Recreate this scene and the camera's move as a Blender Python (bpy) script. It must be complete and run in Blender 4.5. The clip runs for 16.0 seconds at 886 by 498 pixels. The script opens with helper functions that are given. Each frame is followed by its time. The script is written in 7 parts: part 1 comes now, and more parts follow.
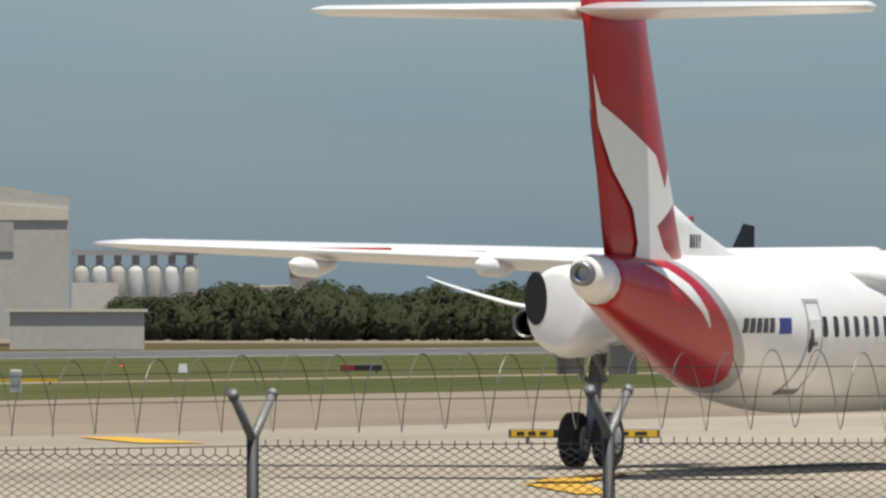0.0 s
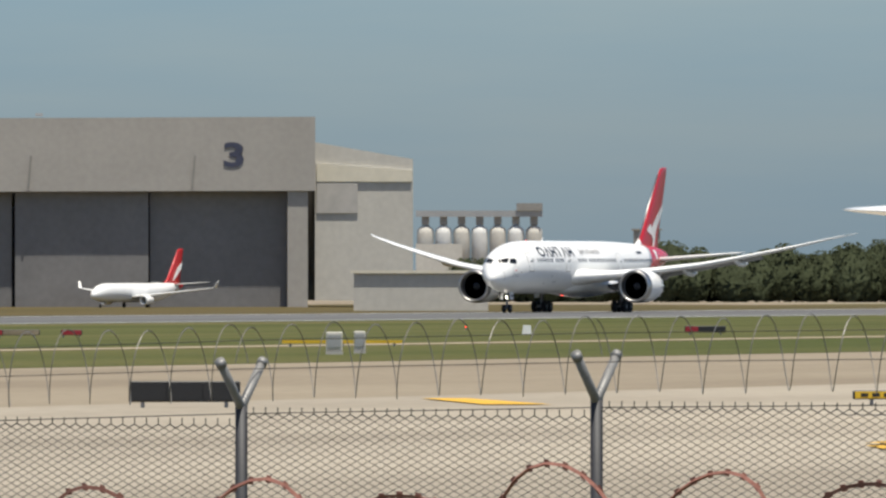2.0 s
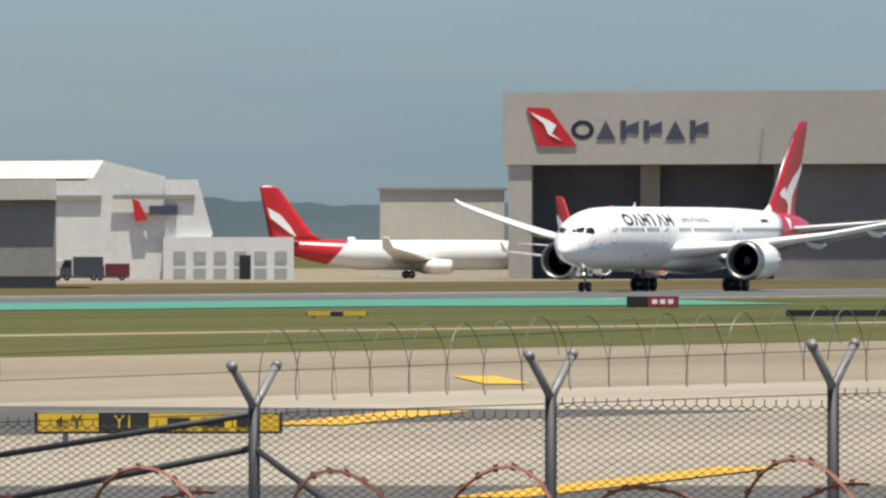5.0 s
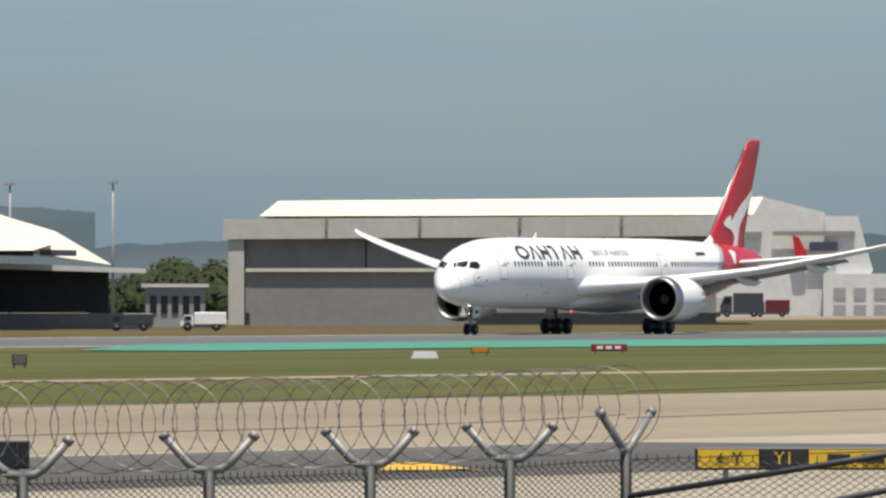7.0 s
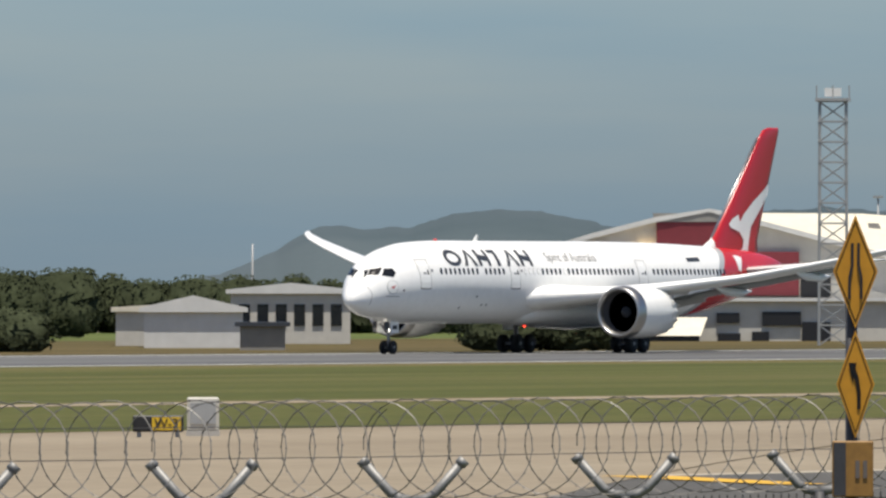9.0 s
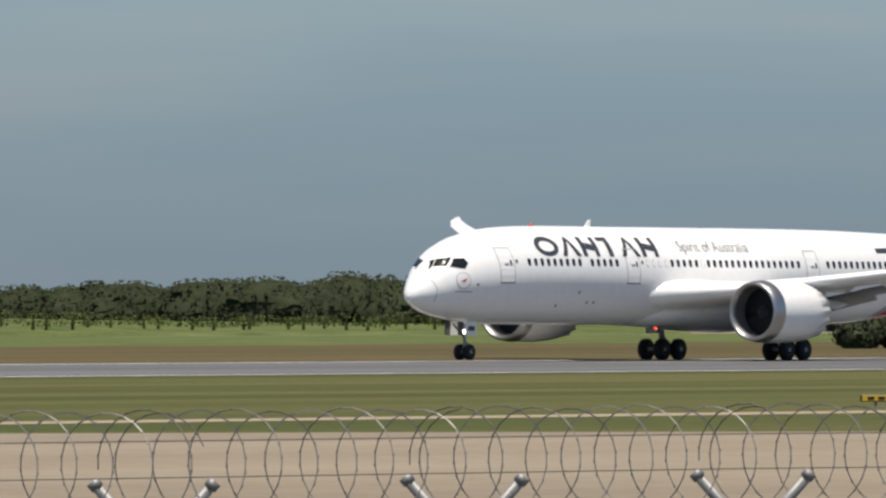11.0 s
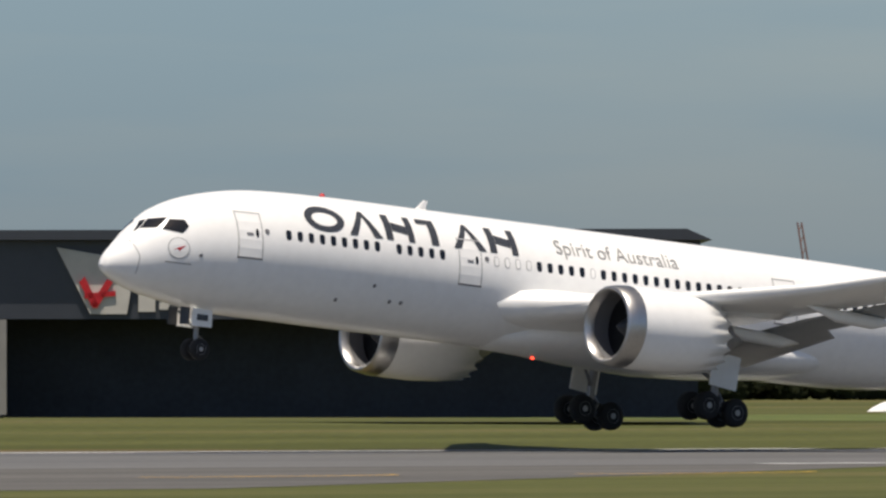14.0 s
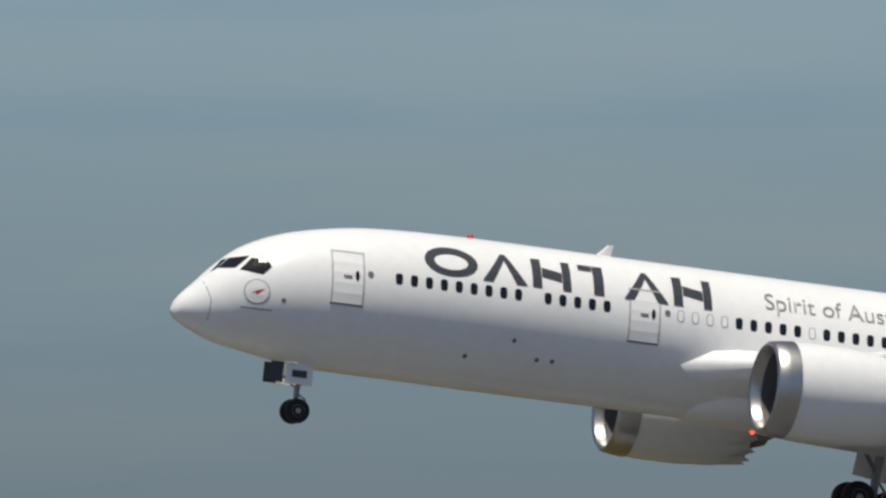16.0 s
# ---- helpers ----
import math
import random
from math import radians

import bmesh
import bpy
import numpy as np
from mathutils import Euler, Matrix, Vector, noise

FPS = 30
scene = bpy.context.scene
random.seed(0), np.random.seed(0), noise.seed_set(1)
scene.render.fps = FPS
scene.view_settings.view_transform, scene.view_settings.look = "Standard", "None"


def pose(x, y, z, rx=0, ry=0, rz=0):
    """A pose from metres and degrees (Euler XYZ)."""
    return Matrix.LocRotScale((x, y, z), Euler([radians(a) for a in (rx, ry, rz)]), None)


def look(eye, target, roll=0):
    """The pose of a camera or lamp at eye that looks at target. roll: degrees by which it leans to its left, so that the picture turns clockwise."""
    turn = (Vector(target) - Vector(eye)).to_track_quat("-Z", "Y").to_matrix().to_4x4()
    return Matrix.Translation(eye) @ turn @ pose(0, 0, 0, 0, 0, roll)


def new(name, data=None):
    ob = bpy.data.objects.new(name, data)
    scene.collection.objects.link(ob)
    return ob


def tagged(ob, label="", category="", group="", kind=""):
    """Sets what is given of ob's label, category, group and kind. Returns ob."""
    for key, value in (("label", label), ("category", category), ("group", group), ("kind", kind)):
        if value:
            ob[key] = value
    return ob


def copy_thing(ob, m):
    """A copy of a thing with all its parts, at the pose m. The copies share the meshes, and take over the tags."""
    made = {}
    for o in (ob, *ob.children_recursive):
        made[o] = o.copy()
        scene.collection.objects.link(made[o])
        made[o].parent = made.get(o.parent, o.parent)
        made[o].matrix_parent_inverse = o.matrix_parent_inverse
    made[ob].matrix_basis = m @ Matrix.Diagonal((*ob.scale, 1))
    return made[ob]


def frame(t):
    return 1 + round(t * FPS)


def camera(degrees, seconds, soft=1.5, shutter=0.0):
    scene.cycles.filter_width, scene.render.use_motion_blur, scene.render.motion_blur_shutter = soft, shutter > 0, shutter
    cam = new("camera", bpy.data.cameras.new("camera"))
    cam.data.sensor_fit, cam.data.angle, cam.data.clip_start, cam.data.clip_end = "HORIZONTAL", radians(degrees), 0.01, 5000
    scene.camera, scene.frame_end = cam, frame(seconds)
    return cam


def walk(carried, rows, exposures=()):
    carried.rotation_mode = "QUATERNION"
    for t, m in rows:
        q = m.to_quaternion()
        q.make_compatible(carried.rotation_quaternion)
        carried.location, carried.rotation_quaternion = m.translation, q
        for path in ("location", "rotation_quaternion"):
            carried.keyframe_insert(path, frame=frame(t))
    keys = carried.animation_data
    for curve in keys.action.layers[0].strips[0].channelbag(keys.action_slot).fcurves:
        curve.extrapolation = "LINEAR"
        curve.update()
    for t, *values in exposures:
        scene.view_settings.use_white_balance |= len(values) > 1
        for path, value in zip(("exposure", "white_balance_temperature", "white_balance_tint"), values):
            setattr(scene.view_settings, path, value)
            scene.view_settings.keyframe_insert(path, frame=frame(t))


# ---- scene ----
# ---- camera and its turn: bearing and tilt in degrees, bearing 0 lies square across the runway ----
EYE = Vector((0.0, 0.0, 4.5))
RUNWAY_Y = 473.1


def spot(bearing, distance, z=0.0):
    a = radians(bearing)
    return Vector((distance * math.sin(a), distance * math.cos(a), z))


PAN = [
    (0, 71.872, 0.289),
    (0.5, 71.815, -0.099),
    (1, 70.910, 0.052),
    (1.5, 70.802, 0.247),
    (2, 70.294, 0.112),
    (2.5, 69.897, 0.171),
    (3, 69.488, 0.140),
    (3.5, 68.583, 0.140),
    (4, 67.761, 0.263),
    (4.5, 67.285, 0.302),
    (5, 66.178, -0.017),
    (7.3, 62.864, 0.053),
    (7.5, 62.625, -0.068),
    (8, 61.331, -0.144),
    (8.5, 60.406, 0.120),
    (9, 58.661, 0.197),
    (9.5, 57.113, 0.181),
    (10, 55.510, 0.114),
    (12.3, 45.669, 0.399),
    (12.5, 44.819, 0.399),
    (12.8, 43.395, 0.336),
    (13, 42.226, 0.331),
    (13.2, 40.527, 0.368),
    (13.5, 39.096, 0.430),
    (13.9, 36.838, 0.497),
    (14, 35.541, 0.487),
    (14.2, 33.817, 0.528),
    (14.3, 33.249, 0.547),
    (14.5, 31.724, 0.606),
    (14.7, 29.987, 0.736),
    (14.9, 28.180, 0.847),
    (15, 27.106, 0.873),
    (15.2, 25.563, 0.941),
    (15.5, 23.162, 1.070),
    (16.0, 17.415, 1.394),
]
cam = camera(4.064, 16.0, 2.5)


def aim(bearing, tilt):
    e = radians(tilt)
    way = spot(bearing, math.cos(e), math.sin(e))
    return look(EYE, EYE + way * 100)


walk(cam, [(t, aim(b, e)) for t, b, e in PAN], [(0.0, 0.0, 6450, 8), (1.5, 0.1, 6450, 8), (3.5, 0.3, 6500, 8), (5.0, 0.27, 6500, 8), (8.0, 0.16, 6500, 9), (10.0, 0.09, 6500, 10), (13.5, -0.02, 6700, 12), (15.0, -0.15, 6800, 12), (16.0, -0.35, 6450, 9)])

# ---- world and sun ----
SUN_ELEVATION, SUN_BEARING = 76.0, 228.0
world = bpy.data.worlds.new("sky")
scene.world = world
world.use_nodes = True
wt = world.node_tree
wt.nodes.clear()
w_out = wt.nodes.new("ShaderNodeOutputWorld")
w_bg = wt.nodes.new("ShaderNodeBackground")
w_sky = wt.nodes.new("ShaderNodeTexSky")
w_sky.sky_type = "NISHITA"
w_sky.sun_disc = False
w_sky.sun_elevation = radians(SUN_ELEVATION)
w_sky.sun_rotation = radians(SUN_BEARING)
w_sky.dust_density = 1.5
w_sky.air_density = 1.0
w_coord = wt.nodes.new("ShaderNodeTexCoord")
w_map = wt.nodes.new("ShaderNodeMapping")
w_map.inputs["Scale"].default_value = (14, 14, 120)
w_noise = wt.nodes.new("ShaderNodeTexNoise")
w_noise.inputs["Scale"].default_value = 1.0
w_noise.inputs["Detail"].default_value = 5
w_ramp = wt.nodes.new("ShaderNodeValToRGB")
w_ramp.color_ramp.elements[0].position, w_ramp.color_ramp.elements[1].position = 0.35, 0.68
w_ramp.color_ramp.elements[0].color = (0.53, 0.72, 1.0, 1)
w_ramp.color_ramp.elements[1].color = (0.635, 0.78, 1.0, 1)
w_mix = wt.nodes.new("ShaderNodeMix")
w_mix.data_type, w_mix.blend_type = "RGBA", "MULTIPLY"
w_mix.inputs[0].default_value = 1.0
wt.links.new(w_coord.outputs["Generated"], w_map.inputs[0])
wt.links.new(w_map.outputs[0], w_noise.inputs["Vector"])
wt.links.new(w_noise.outputs["Fac"], w_ramp.inputs[0])
wt.links.new(w_sky.outputs[0], w_mix.inputs[6])
wt.links.new(w_ramp.outputs[0], w_mix.inputs[7])
# thin high haze: the sky turns paler and less blue towards the zenith, and brighter close to the horizon
w_sep = wt.nodes.new("ShaderNodeSeparateXYZ")
wt.links.new(w_coord.outputs["Generated"], w_sep.inputs[0])
w_haze = wt.nodes.new("ShaderNodeValToRGB")
hz = w_haze.color_ramp.elements
hz[0].position, hz[1].position = 0.0, 0.75
hz[0].color, hz[1].color = (1.0, 1.0, 1.0, 1), (0.70, 0.48, 0.32, 1)
for hp, hc in ((0.010, (0.88, 0.88, 0.88, 1)), (0.03, (0.76, 0.76, 0.76, 1)), (0.12, (0.68, 0.65, 0.62, 1))):
    k = hz.new(hp)
    k.color = hc
wt.links.new(w_sep.outputs["Z"], w_haze.inputs[0])
w_mix2 = wt.nodes.new("ShaderNodeMix")
w_mix2.data_type, w_mix2.blend_type = "RGBA", "MULTIPLY"
w_mix2.inputs[0].default_value = 1.0
wt.links.new(w_mix.outputs[2], w_mix2.inputs[6])
wt.links.new(w_haze.outputs[0], w_mix2.inputs[7])
wt.links.new(w_mix2.outputs[2], w_bg.inputs[0])
wt.links.new(w_bg.outputs[0], w_out.inputs[0])
w_bg.inputs[1].default_value = 0.182

sun = new("sun", bpy.data.lights.new("sun", "SUN"))
sun.data.energy, sun.data.angle, sun.data.color = 5.0, radians(0.6), (1.0, 0.94, 0.84)
sun_way = spot(SUN_BEARING, math.cos(radians(SUN_ELEVATION)), math.sin(radians(SUN_ELEVATION)))
sun.matrix_world = look((0, 0, 900), Vector((0, 0, 900)) - sun_way)


# ---- materials ----
def material(name, colour, rough=0.6, metal=0.0, vary=0.12, scale=1.0, bump=0.0, fine=None, spec=0.5):
    """A surface with variation at a large and a small scale, in metres."""
    m = bpy.data.materials.new(name)
    m.use_nodes = True
    nt = m.node_tree
    b = nt.nodes["Principled BSDF"]
    b.inputs["Roughness"].default_value, b.inputs["Metallic"].default_value = rough, metal
    b.inputs["Specular IOR Level"].default_value = spec
    co = nt.nodes.new("ShaderNodeTexCoord")
    n1, n2 = nt.nodes.new("ShaderNodeTexNoise"), nt.nodes.new("ShaderNodeTexNoise")
    n1.inputs["Scale"].default_value, n2.inputs["Scale"].default_value = scale, (fine or scale * 9)
    n1.inputs["Detail"].default_value = n2.inputs["Detail"].default_value = 4
    nt.links.new(co.outputs["Object"], n1.inputs["Vector"])
    nt.links.new(co.outputs["Object"], n2.inputs["Vector"])
    add = nt.nodes.new("ShaderNodeMath")
    add.operation = "ADD"
    nt.links.new(n1.outputs["Fac"], add.inputs[0])
    nt.links.new(n2.outputs["Fac"], add.inputs[1])
    rm = nt.nodes.new("ShaderNodeMapRange")
    rm.inputs["From Min"].default_value, rm.inputs["From Max"].default_value = 0.6, 1.4
    rm.inputs["To Min"].default_value, rm.inputs["To Max"].default_value = 1 - vary, 1 + vary
    nt.links.new(add.outputs[0], rm.inputs["Value"])
    mul = nt.nodes.new("ShaderNodeVectorMath")
    mul.operation = "SCALE"
    mul.inputs[0].default_value = colour[:3]
    nt.links.new(rm.outputs[0], mul.inputs["Scale"])
    nt.links.new(mul.outputs[0], b.inputs["Base Color"])
    if bump:
        bp = nt.nodes.new("ShaderNodeBump")
        bp.inputs["Strength"].default_value = bump
        nt.links.new(n2.outputs["Fac"], bp.inputs["Height"])
        nt.links.new(bp.outputs[0], b.inputs["Normal"])
    return m


def glow(name, colour, strength):
    m = bpy.data.materials.new(name)
    m.use_nodes = True
    b = m.node_tree.nodes["Principled BSDF"]
    b.inputs["Base Color"].default_value = (*colour, 1)
    b.inputs["Emission Color"].default_value = (*colour, 1)
    b.inputs["Emission Strength"].default_value = strength
    return m


def two_tone(name, low, high, scale, stretch=(1, 1, 1), cut=(0.4, 0.6), rough=0.9, third=None, fine=0.25):
    """Ground with broad patches of two colours, streaks and fine grain."""
    m = bpy.data.materials.new(name)
    m.use_nodes = True
    nt = m.node_tree
    b = nt.nodes["Principled BSDF"]
    b.inputs["Roughness"].default_value = rough
    b.inputs["Specular IOR Level"].default_value = 0.15
    co = nt.nodes.new("ShaderNodeTexCoord")
    mp = nt.nodes.new("ShaderNodeMapping")
    mp.inputs["Scale"].default_value = stretch
    nt.links.new(co.outputs["Object"], mp.inputs[0])
    n1, n2 = nt.nodes.new("ShaderNodeTexNoise"), nt.nodes.new("ShaderNodeTexNoise")
    n1.inputs["Scale"].default_value, n1.inputs["Detail"].default_value = scale, 6
    n2.inputs["Scale"].default_value, n2.inputs["Detail"].default_value = 1.6, 3
    nt.links.new(mp.outputs[0], n1.inputs["Vector"])
    nt.links.new(co.outputs["Object"], n2.inputs["Vector"])
    rp = nt.nodes.new("ShaderNodeValToRGB")
    e = rp.color_ramp.elements
    e[0].position, e[1].position = cut
    e[0].color, e[1].color = (*low, 1), (*high, 1)
    if third:
        k = e.new((cut[0] + cut[1]) / 2)
        k.color = (*third, 1)
    nt.links.new(n1.outputs["Fac"], rp.inputs[0])
    rm = nt.nodes.new("ShaderNodeMapRange")
    rm.inputs["From Min"].default_value, rm.inputs["From Max"].default_value = 0.3, 0.7
    rm.inputs["To Min"].default_value, rm.inputs["To Max"].default_value = 1 - fine, 1 + fine
    nt.links.new(n2.outputs["Fac"], rm.inputs["Value"])
    mul = nt.nodes.new("ShaderNodeVectorMath")
    mul.operation = "SCALE"
    nt.links.new(rp.outputs[0], mul.inputs[0])
    nt.links.new(rm.outputs[0], mul.inputs["Scale"])
    nt.links.new(mul.outputs[0], b.inputs["Base Color"])
    return m


def zoned(name, base, zone, a, b_, c, rough=0.3, band=None, width=0.0, keel=None):
    """Paint that changes colour along a slanted line a*x + b*z = c, with an optional band before it; keel keeps it above keel[0]*x + z = keel[1]."""
    m = material(name, base, rough, 0, 0.05, 0.25)
    nt = m.node_tree
    p = nt.nodes["Principled BSDF"]
    old = p.inputs["Base Color"].links[0].from_socket
    co = nt.nodes.new("ShaderNodeTexCoord")
    dot = nt.nodes.new("ShaderNodeVectorMath")
    dot.operation = "DOT_PRODUCT"
    dot.inputs[1].default_value = (a, 0, b_)
    nt.links.new(co.outputs["Object"], dot.inputs[0])

    def step(level, colour, under):
        g = nt.nodes.new("ShaderNodeMath")
        g.operation = "GREATER_THAN"
        g.inputs[1].default_value = level
        nt.links.new(dot.outputs["Value"], g.inputs[0])
        if keel:
            low = nt.nodes.new("ShaderNodeVectorMath")
            low.operation = "DOT_PRODUCT"
            low.inputs[1].default_value = (keel[0], 0, 1)
            nt.links.new(co.outputs["Object"], low.inputs[0])
            over = nt.nodes.new("ShaderNodeMath")
            over.operation = "GREATER_THAN"
            over.inputs[1].default_value = keel[1] - (0.0 if level == c else 0.12)
            nt.links.new(low.outputs["Value"], over.inputs[0])
            both = nt.nodes.new("ShaderNodeMath")
            both.operation = "MULTIPLY"
            nt.links.new(g.outputs[0], both.inputs[0])
            nt.links.new(over.outputs[0], both.inputs[1])
            g = both
        mx = nt.nodes.new("ShaderNodeMix")
        mx.data_type = "RGBA"
        nt.links.new(g.outputs[0], mx.inputs[0])
        nt.links.new(under, mx.inputs[6])
        mx.inputs[7].default_value = (*colour, 1)
        return mx.outputs[2]
    s = old
    if band:
        s = step(c - width, band, s)
    s = step(c, zone, s)
    nt.links.new(s, p.inputs["Base Color"])
    return m


WHITE = material("white_paint", (0.86, 0.855, 0.835), 0.28, 0, 0.05, 0.3)
RED = material("red_paint", (0.50, 0.018, 0.022), 0.3, 0, 0.12, 0.4)
RUBBER = material("tyre_rubber", (0.012, 0.012, 0.013), 0.8, 0, 0.2, 3)
DARK = material("dark_opening", (0.012, 0.012, 0.014), 0.5, 0, 0.2, 0.5)
GLASS = material("dark_glass", (0.012, 0.014, 0.018), 0.06, 0, 0.1, 1)
METAL = material("bare_metal", (0.47, 0.46, 0.45), 0.38, 1.0, 0.1, 1)
GEAR = material("gear_steel", (0.25, 0.25, 0.26), 0.45, 0.7, 0.2, 3)
GREYPAINT = material("grey_paint", (0.33, 0.335, 0.335), 0.4, 0, 0.1, 0.5)
CHARCOAL = material("charcoal_paint", (0.045, 0.05, 0.06), 0.4, 0, 0.1, 1)
GALV = material("galvanised_steel", (0.25, 0.247, 0.24), 0.55, 0.4, 0.25, 6)
POSTDARK = material("dull_post_steel", (0.045, 0.045, 0.05), 0.6, 0.0, 0.25, 5)
RUST = material("rusty_wire", (0.30, 0.13, 0.10), 0.8, 0.2, 0.35, 9)
WIRE = material("weathered_wire", (0.07, 0.065, 0.06), 0.65, 0.2, 0.2, 8)
COILWIRE = material("razor_wire", (0.20, 0.19, 0.175), 0.5, 0.3, 0.25, 8)
YELLOW = material("yellow_sign", (0.62, 0.40, 0.02), 0.5, 0, 0.14, 1.5)
# darker, browner amber for the square advisory plates
DULLAMBER = material("dull_amber_sign", (0.27, 0.14, 0.03), 0.6, 0, 0.25, 2.0)
AMBER = material("amber_sign", (0.52, 0.24, 0.012), 0.5, 0, 0.14, 1.5)
BLACK = material("black_panel", (0.015, 0.015, 0.016), 0.5, 0, 0.2, 1.5)
SIGNRED = material("sign_red", (0.30, 0.018, 0.03), 0.5, 0, 0.15, 1.5)
LEAF = material("leaf_green", (0.078, 0.092, 0.052), 0.9, 0, 0.35, 0.35, fine=1.7, spec=0.05)
LEAF_DRY = material("dull_leaf", (0.066, 0.079, 0.044), 0.9, 0, 0.35, 0.3, fine=1.5, spec=0.05)
def translucent(m, share):
    """Lets light through thin leaves."""
    nt = m.node_tree
    p = nt.nodes["Principled BSDF"]
    t = nt.nodes.new("ShaderNodeBsdfTranslucent")
    mx = nt.nodes.new("ShaderNodeMixShader")
    mx.inputs[0].default_value = share
    nt.links.new(p.inputs["Base Color"].links[0].from_socket, t.inputs["Color"])
    nt.links.new(p.outputs[0], mx.inputs[1])
    nt.links.new(t.outputs[0], mx.inputs[2])
    nt.links.new(mx.outputs[0], nt.nodes["Material Output"].inputs["Surface"])


translucent(LEAF, 0.45)
translucent(LEAF_DRY, 0.45)
LEAF_NEAR = material("dark_leaf", (0.056, 0.066, 0.036), 0.9, 0, 0.18, 0.3, fine=1.5, spec=0.05)
translucent(LEAF_NEAR, 0.6)
BARK = material("bark", (0.12, 0.10, 0.08), 0.9, 0, 0.3, 1)
FASCIA = material("grey_cladding", (0.375, 0.35, 0.315), 0.7, 0, 0.10, 0.12, fine=1.2)
PALEWALL = material("pale_wall", (0.54, 0.515, 0.46), 0.75, 0, 0.10, 0.15, fine=1.2)
CREAM = material("cream_roof", (0.68, 0.63, 0.51), 0.6, 0, 0.10, 0.15, fine=1.0)
WHITEWALL = material("white_cladding", (0.64, 0.635, 0.61), 0.65, 0, 0.10, 0.2, fine=1.1)
GREYWALL = material("grey_wall", (0.26, 0.25, 0.23), 0.7, 0, 0.14, 0.2, fine=1.1)
DOORGREY = material("grey_hangar_door", (0.19, 0.183, 0.178), 0.6, 0, 0.14, 0.15, fine=1.1)
DOORRED = material("red_hangar_door", (0.185, 0.026, 0.034), 0.55, 0, 0.14, 0.25, fine=1.1)
# deep shade of open hangars put into a near-black colour
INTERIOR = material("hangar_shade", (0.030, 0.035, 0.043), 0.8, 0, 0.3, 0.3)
# shade inside the great hangar, lightened by haze, put into one colour
BAYSHADE = material("blue_grey_bay_shade", (0.085, 0.096, 0.118), 0.7, 0, 0.2, 0.2)
CONCRETE_TANK = material("tank_concrete", (0.42, 0.40, 0.37), 0.8, 0, 0.16, 0.1, fine=0.7)
RUSTSTEEL = material("plant_steel", (0.155, 0.132, 0.118), 0.7, 0.2, 0.4, 0.15, fine=0.8)
CRANE = material("crane_paint", (0.27, 0.175, 0.16), 0.6, 0, 0.3, 0.2)


# ---- mesh helpers ----
def part(name, bm, mat, parent=None, label="", smooth=False):
    me = bpy.data.meshes.new(name)
    if smooth:
        for f in bm.faces:
            f.smooth = True
    bm.normal_update()
    bm.to_mesh(me)
    bm.free()
    for k in (mat if isinstance(mat, (list, tuple)) else [mat]):
        me.materials.append(k)
    ob = new(name, me)
    if parent:
        ob.parent = parent
    if label:
        tagged(ob, label)
    return ob


def shared(name, me, parent, m):
    ob = new(name, me)
    ob.parent = parent
    ob.matrix_basis = m
    return ob


def box(bm, x0, x1, y0, y1, z0, z1, bevel=0.0):
    vs = [bm.verts.new((x, y, z)) for z in (z0, z1) for y in (y0, y1) for x in (x0, x1)]
    fs = [bm.faces.new([vs[i] for i in q]) for q in ((0, 2, 3, 1), (4, 5, 7, 6), (0, 1, 5, 4), (2, 6, 7, 3), (0, 4, 6, 2), (1, 3, 7, 5))]
    if bevel:
        es = {e for f in fs for e in f.edges}
        bmesh.ops.bevel(bm, geom=list(es), offset=bevel, segments=1, affect="EDGES")
    return vs


def boxed(name, dims, mat, parent, label="", bevel=0.0):
    bm = bmesh.new()
    box(bm, *dims, bevel)
    return part(name, bm, mat, parent, label)


def tube(bm, points, radius, sides=6, closed_ends=True, radii=None):
    pts = [Vector(q) for q in points]
    rings, ref = [], None
    for i, q in enumerate(pts):
        d = (pts[min(i + 1, len(pts) - 1)] - pts[max(i - 1, 0)]).normalized()
        if ref is None:
            ref = d.orthogonal().normalized()
        ref = (ref - d * ref.dot(d)).normalized()
        side = d.cross(ref)
        r = radii[i] if radii else radius
        rings.append([bm.verts.new(q + (ref * math.cos(k * math.tau / sides) + side * math.sin(k * math.tau / sides)) * r) for k in range(sides)])
    for a, b in zip(rings, rings[1:]):
        for k in range(sides):
            bm.faces.new((a[k], a[(k + 1) % sides], b[(k + 1) % sides], b[k]))
    if closed_ends and sides > 2:
        bm.faces.new(rings[0][::-1])
        bm.faces.new(rings[-1])


def prism(bm, outline, y0, y1):
    """An outline of (x, z) points pushed from y0 to y1."""
    a = [bm.verts.new((x, y0, z)) for x, z in outline]
    b = [bm.verts.new((x, y1, z)) for x, z in outline]
    n = len(a)
    bm.faces.new(a)
    bm.faces.new(b[::-1])
    for i in range(n):
        bm.faces.new((a[i], b[i], b[(i + 1) % n], a[(i + 1) % n]))


def loft(bm, rings, cap=True):
    vs = [[bm.verts.new(q) for q in r] for r in rings]
    n = len(vs[0])
    for a, b in zip(vs, vs[1:]):
        for k in range(n):
            bm.faces.new((a[k], b[k], b[(k + 1) % n], a[(k + 1) % n]))
    if cap:
        bm.faces.new(vs[0])
        bm.faces.new(vs[-1][::-1])
    return vs


def thing(name, place, turn=0.0, label="", category="", group="", kind=""):
    e = new(name)
    e.matrix_basis = pose(place[0], place[1], place[2], 0, 0, turn)
    return tagged(e, label, category, group, kind)


